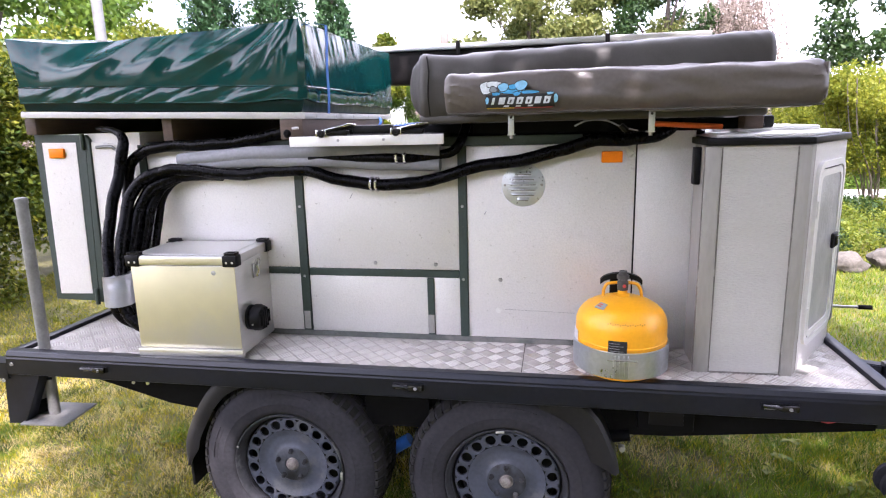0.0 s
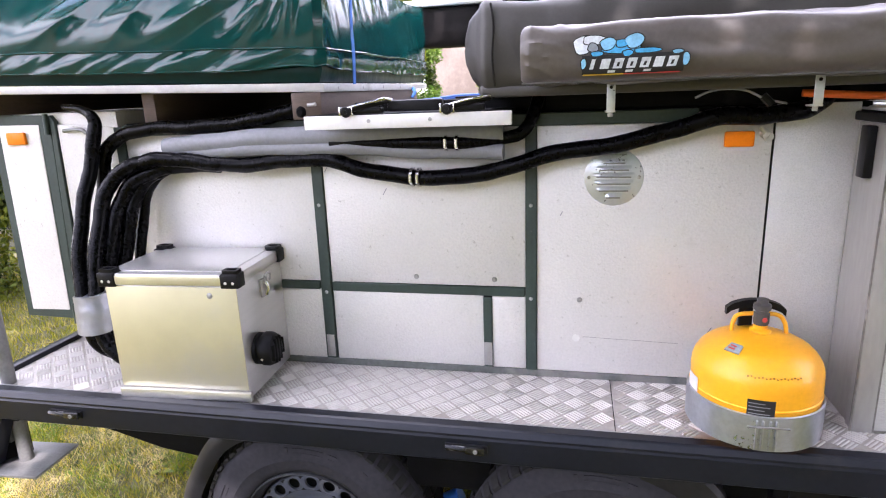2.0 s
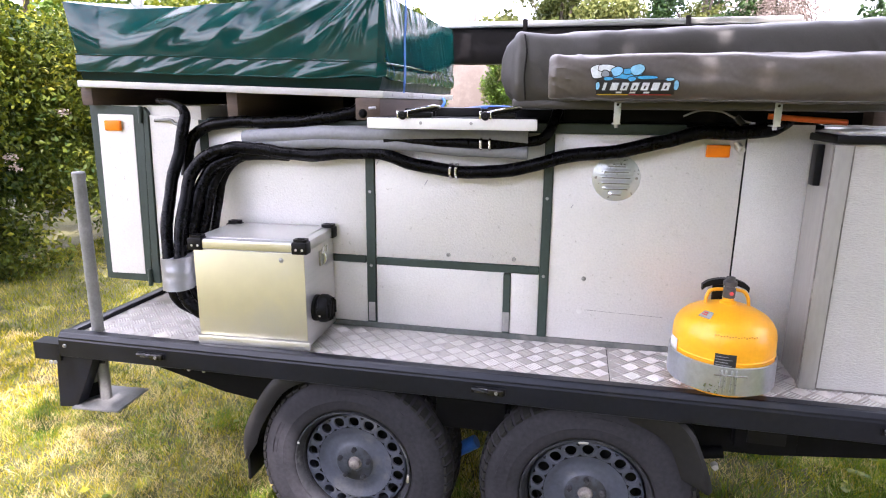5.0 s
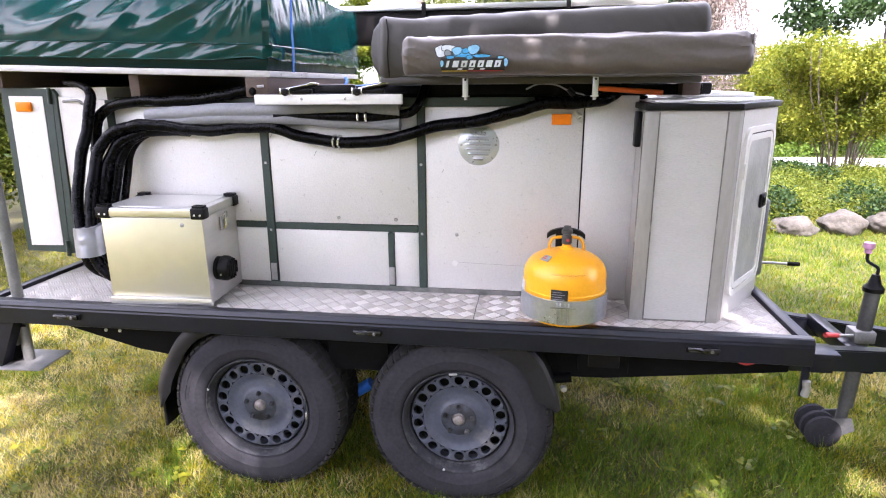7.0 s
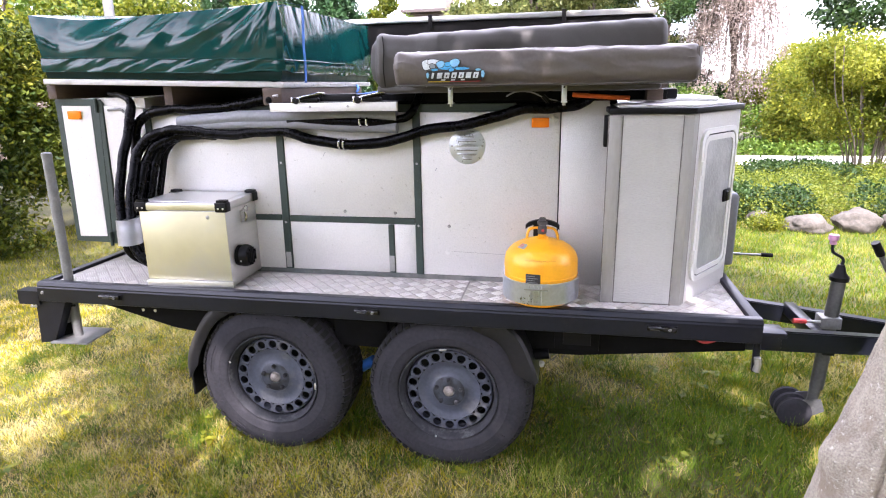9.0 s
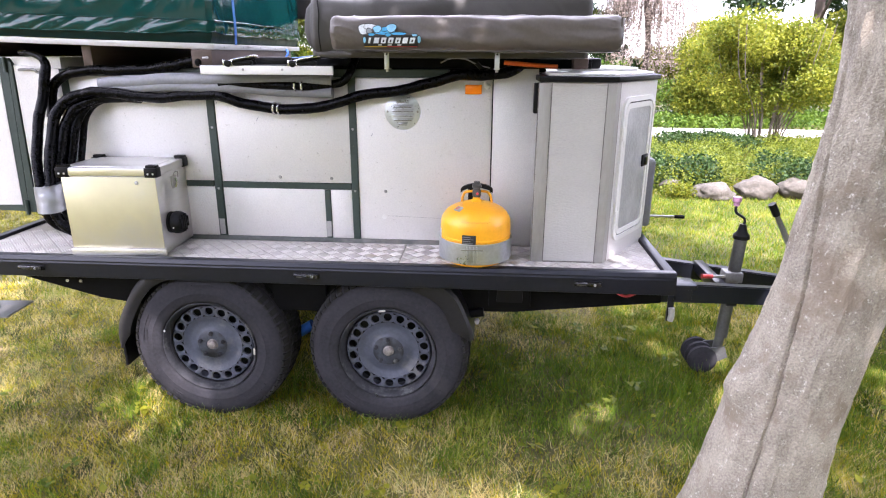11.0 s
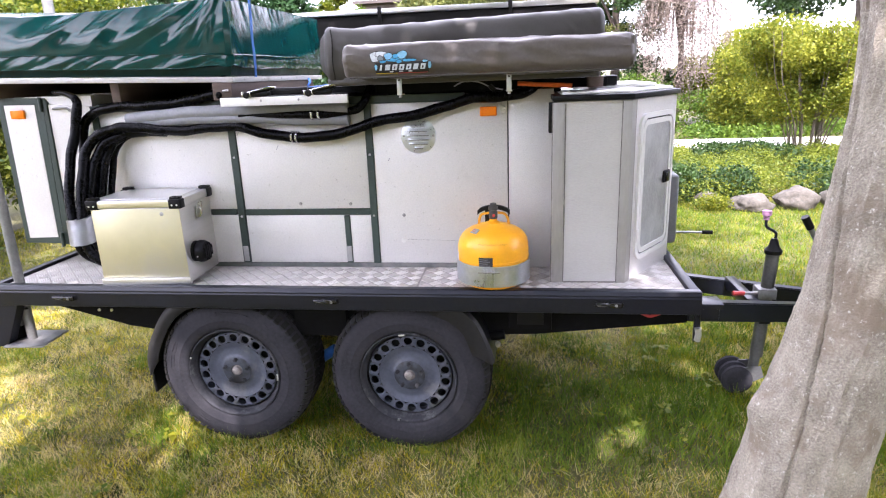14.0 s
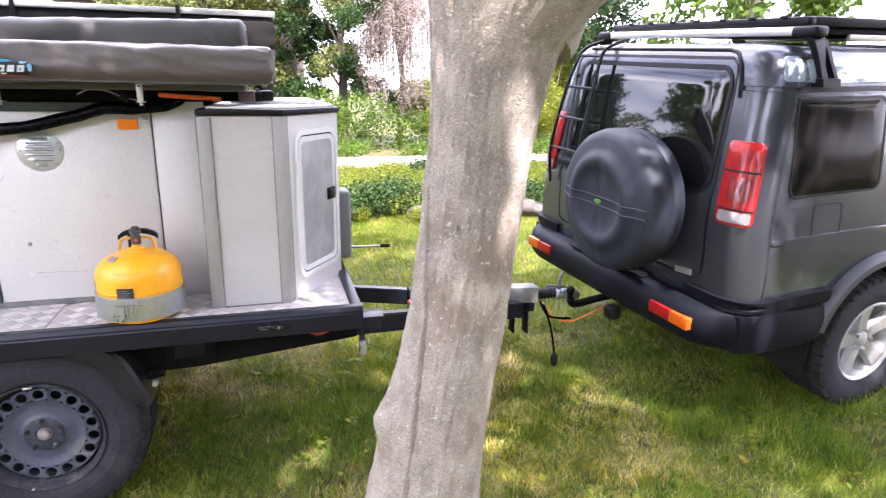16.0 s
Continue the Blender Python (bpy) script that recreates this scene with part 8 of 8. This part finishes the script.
# the house far behind, seen between tent and awning
house = thing("house", (-1.2, 23.0, 0), "pale pinkish stone house with a low dark roof", "house")
part("wall", box(-5.2, 2.2, 20.0, 26.0, 0.0, 4.10, 0.02), M_HOUSE, house)
eave = [(-5.45, 19.7, 4.10), (2.5, 19.7, 4.10), (2.5, 26.3, 4.10), (-5.45, 26.3, 4.10)]
ridge = [(-4.5, 22.0, 4.48), (1.3, 22.0, 4.48), (1.3, 24.0, 4.48), (-4.5, 24.0, 4.48)]
roof = part("roof", rings([[(x, y, z) for x, y, z in eave], [(x, y, z + 0.10) for x, y, z in eave], ridge]), M_ROOF, house)
part("chimney", box(-4.42, -4.12, 22.6, 22.9, 4.40, 5.05, 0.02), M_HOUSE, roof)
for wx in (-1.2, 0.8):
    win = part("window", box(wx - 0.5, wx + 0.5, 19.96, 20.0, 1.2, 2.5, 0.01), M_WHITE, house)
    part("pane", box(wx - 0.42, wx + 0.42, 19.94, 19.958, 1.28, 2.42), M_SIDE_GLASS, win)

weeping_tree(4.55, 15.2, 4.9, 1.25, 330, "weeping pale beige-pink blossom tree with fine twigs", 74)
for x0, x1, zt, sd in ((-5.8, -3.75, 3.3, 75), (-2.45, -1.3, 2.9, 76)):
    rs = random.Random(sd)
    gc = [(rs.uniform(x0, x1), 15.0 + rs.uniform(-0.4, 0.4), rs.uniform(0.3, zt), rs.uniform(0.2, 0.34), 0.35, rs.uniform(0.2, 0.36)) for k in range(int(30 * (x1 - x0)))]
    shrub("garden_shrub", gc, int(14000 * (x1 - x0)), 0.045, M_LEAF, "green leafy shrub before the house", "shrub", seed=sd, inner=0.35)
broad_tree(9.75, 17, 7.5, 2.8, M_LEAF_DARK, 24000, "dark green broad-leaved tree", 76, low=0.35, size=0.085)
broad_tree(13.5, 12, 8.0, 3.0, M_LEAF, 12000, "green broad-leaved tree behind the car", 77, low=0.25)
broad_tree(15.5, 5, 8.0, 3.2, M_LEAF, 12000, "green broad-leaved tree behind the car", 78, low=0.2)
broad_tree(-9.5, 7.5, 6.0, 2.6, M_LEAF, 24000, "green broad-leaved tree beyond the shrubbery", 79, low=0.2, size=0.08)
broad_tree(-8.0, 3.0, 5.0, 2.2, M_LEAF_YELLOW, 20000, "yellow-green broad-leaved tree beyond the shrubbery", 80, low=0.2, size=0.08)
for i, (x, y) in enumerate(((-7, -9), (-2.5, -11), (1.2, -9.5), (4.2, -8.5), (7, -9.5), (9.8, -8), (12.5, -6), (-11, -4), (0.0, -14), (5.5, -13))):
    broad_tree(x, y, 8.0 if x > 5 else 5.0, 2.8 if x > 5 else 2.2, M_LEAF, 7000, "green garden tree behind the lawn", 90 + i, size=0.2)

# dense shrubs at the rear of the trailer
lh = []
for k in range(120):
    u = rg.uniform(0, 1)
    lh.append((-5.25 - 0.5 * rg.random() + 0.5 * u, 1.2 + 6.0 * u, rg.uniform(0.15, 2.3), rg.uniform(0.3, 0.5), rg.uniform(0.3, 0.55), rg.uniform(0.25, 0.45)))
shrub("rear_hedge", lh, 125000, 0.029, M_HEDGE, "dense yellow-green shrubbery behind the trailer's rear", "hedge", seed=51, inner=0.5, long=2.3, drop=0.25)
ly = [(-5.0 - 0.7 * rg.random() + 0.5 * u, 1.2 + 6 * u, rg.uniform(0.9, 2.8), 0.36, 0.4, 0.3) for u in [rg.random() for k in range(52)]]
shrub("yellow_shrub", ly, 46000, 0.036, M_LEAF_FRESH, "fresh green leaved shrub above the hedge", "shrub", seed=52, inner=0.5)
fl = [(-4.85 + 0.3 * rg.random(), 1.8 + 2.2 * rg.random(), rg.uniform(0.9, 2.0), 0.05, 0.05, 0.035) for k in range(9)]
shrub("white_flowers", fl, 360, 0.016, M_BLOSSOM, "white flower heads in the shrubbery", "flowers", seed=53, inner=0.3)
mast = thing("mast", (-4.62, 4.05, 0), "plain grey metal mast among the trees", "mast")
part("pole", tube([(-4.62, 4.05, 0), (-4.62, 4.05, 6.5)], 0.055, 14), M_GALV, mast)
part("pole_cap", lathe([(0, 0.03), (0.05, 0.02), (0.06, 0.0), (0, 0)], 14, "z", (-4.62, 4.05, 6.5)), M_GALV, mast)

screen = [(7.2 + 5.5 * u + rg.uniform(-0.4, 0.4), -3.6 - 2.6 * u + rg.uniform(-0.3, 0.3), rg.uniform(0.4, 4.2), 0.7, 0.6, 0.6) for u in [rg.random() for k in range(46)]]
shrub("tall_hedge", screen, 24000, 0.16, M_LEAF_DARK, "tall dark hedge along the lawn beyond the car", "hedge", seed=55, inner=0.6)
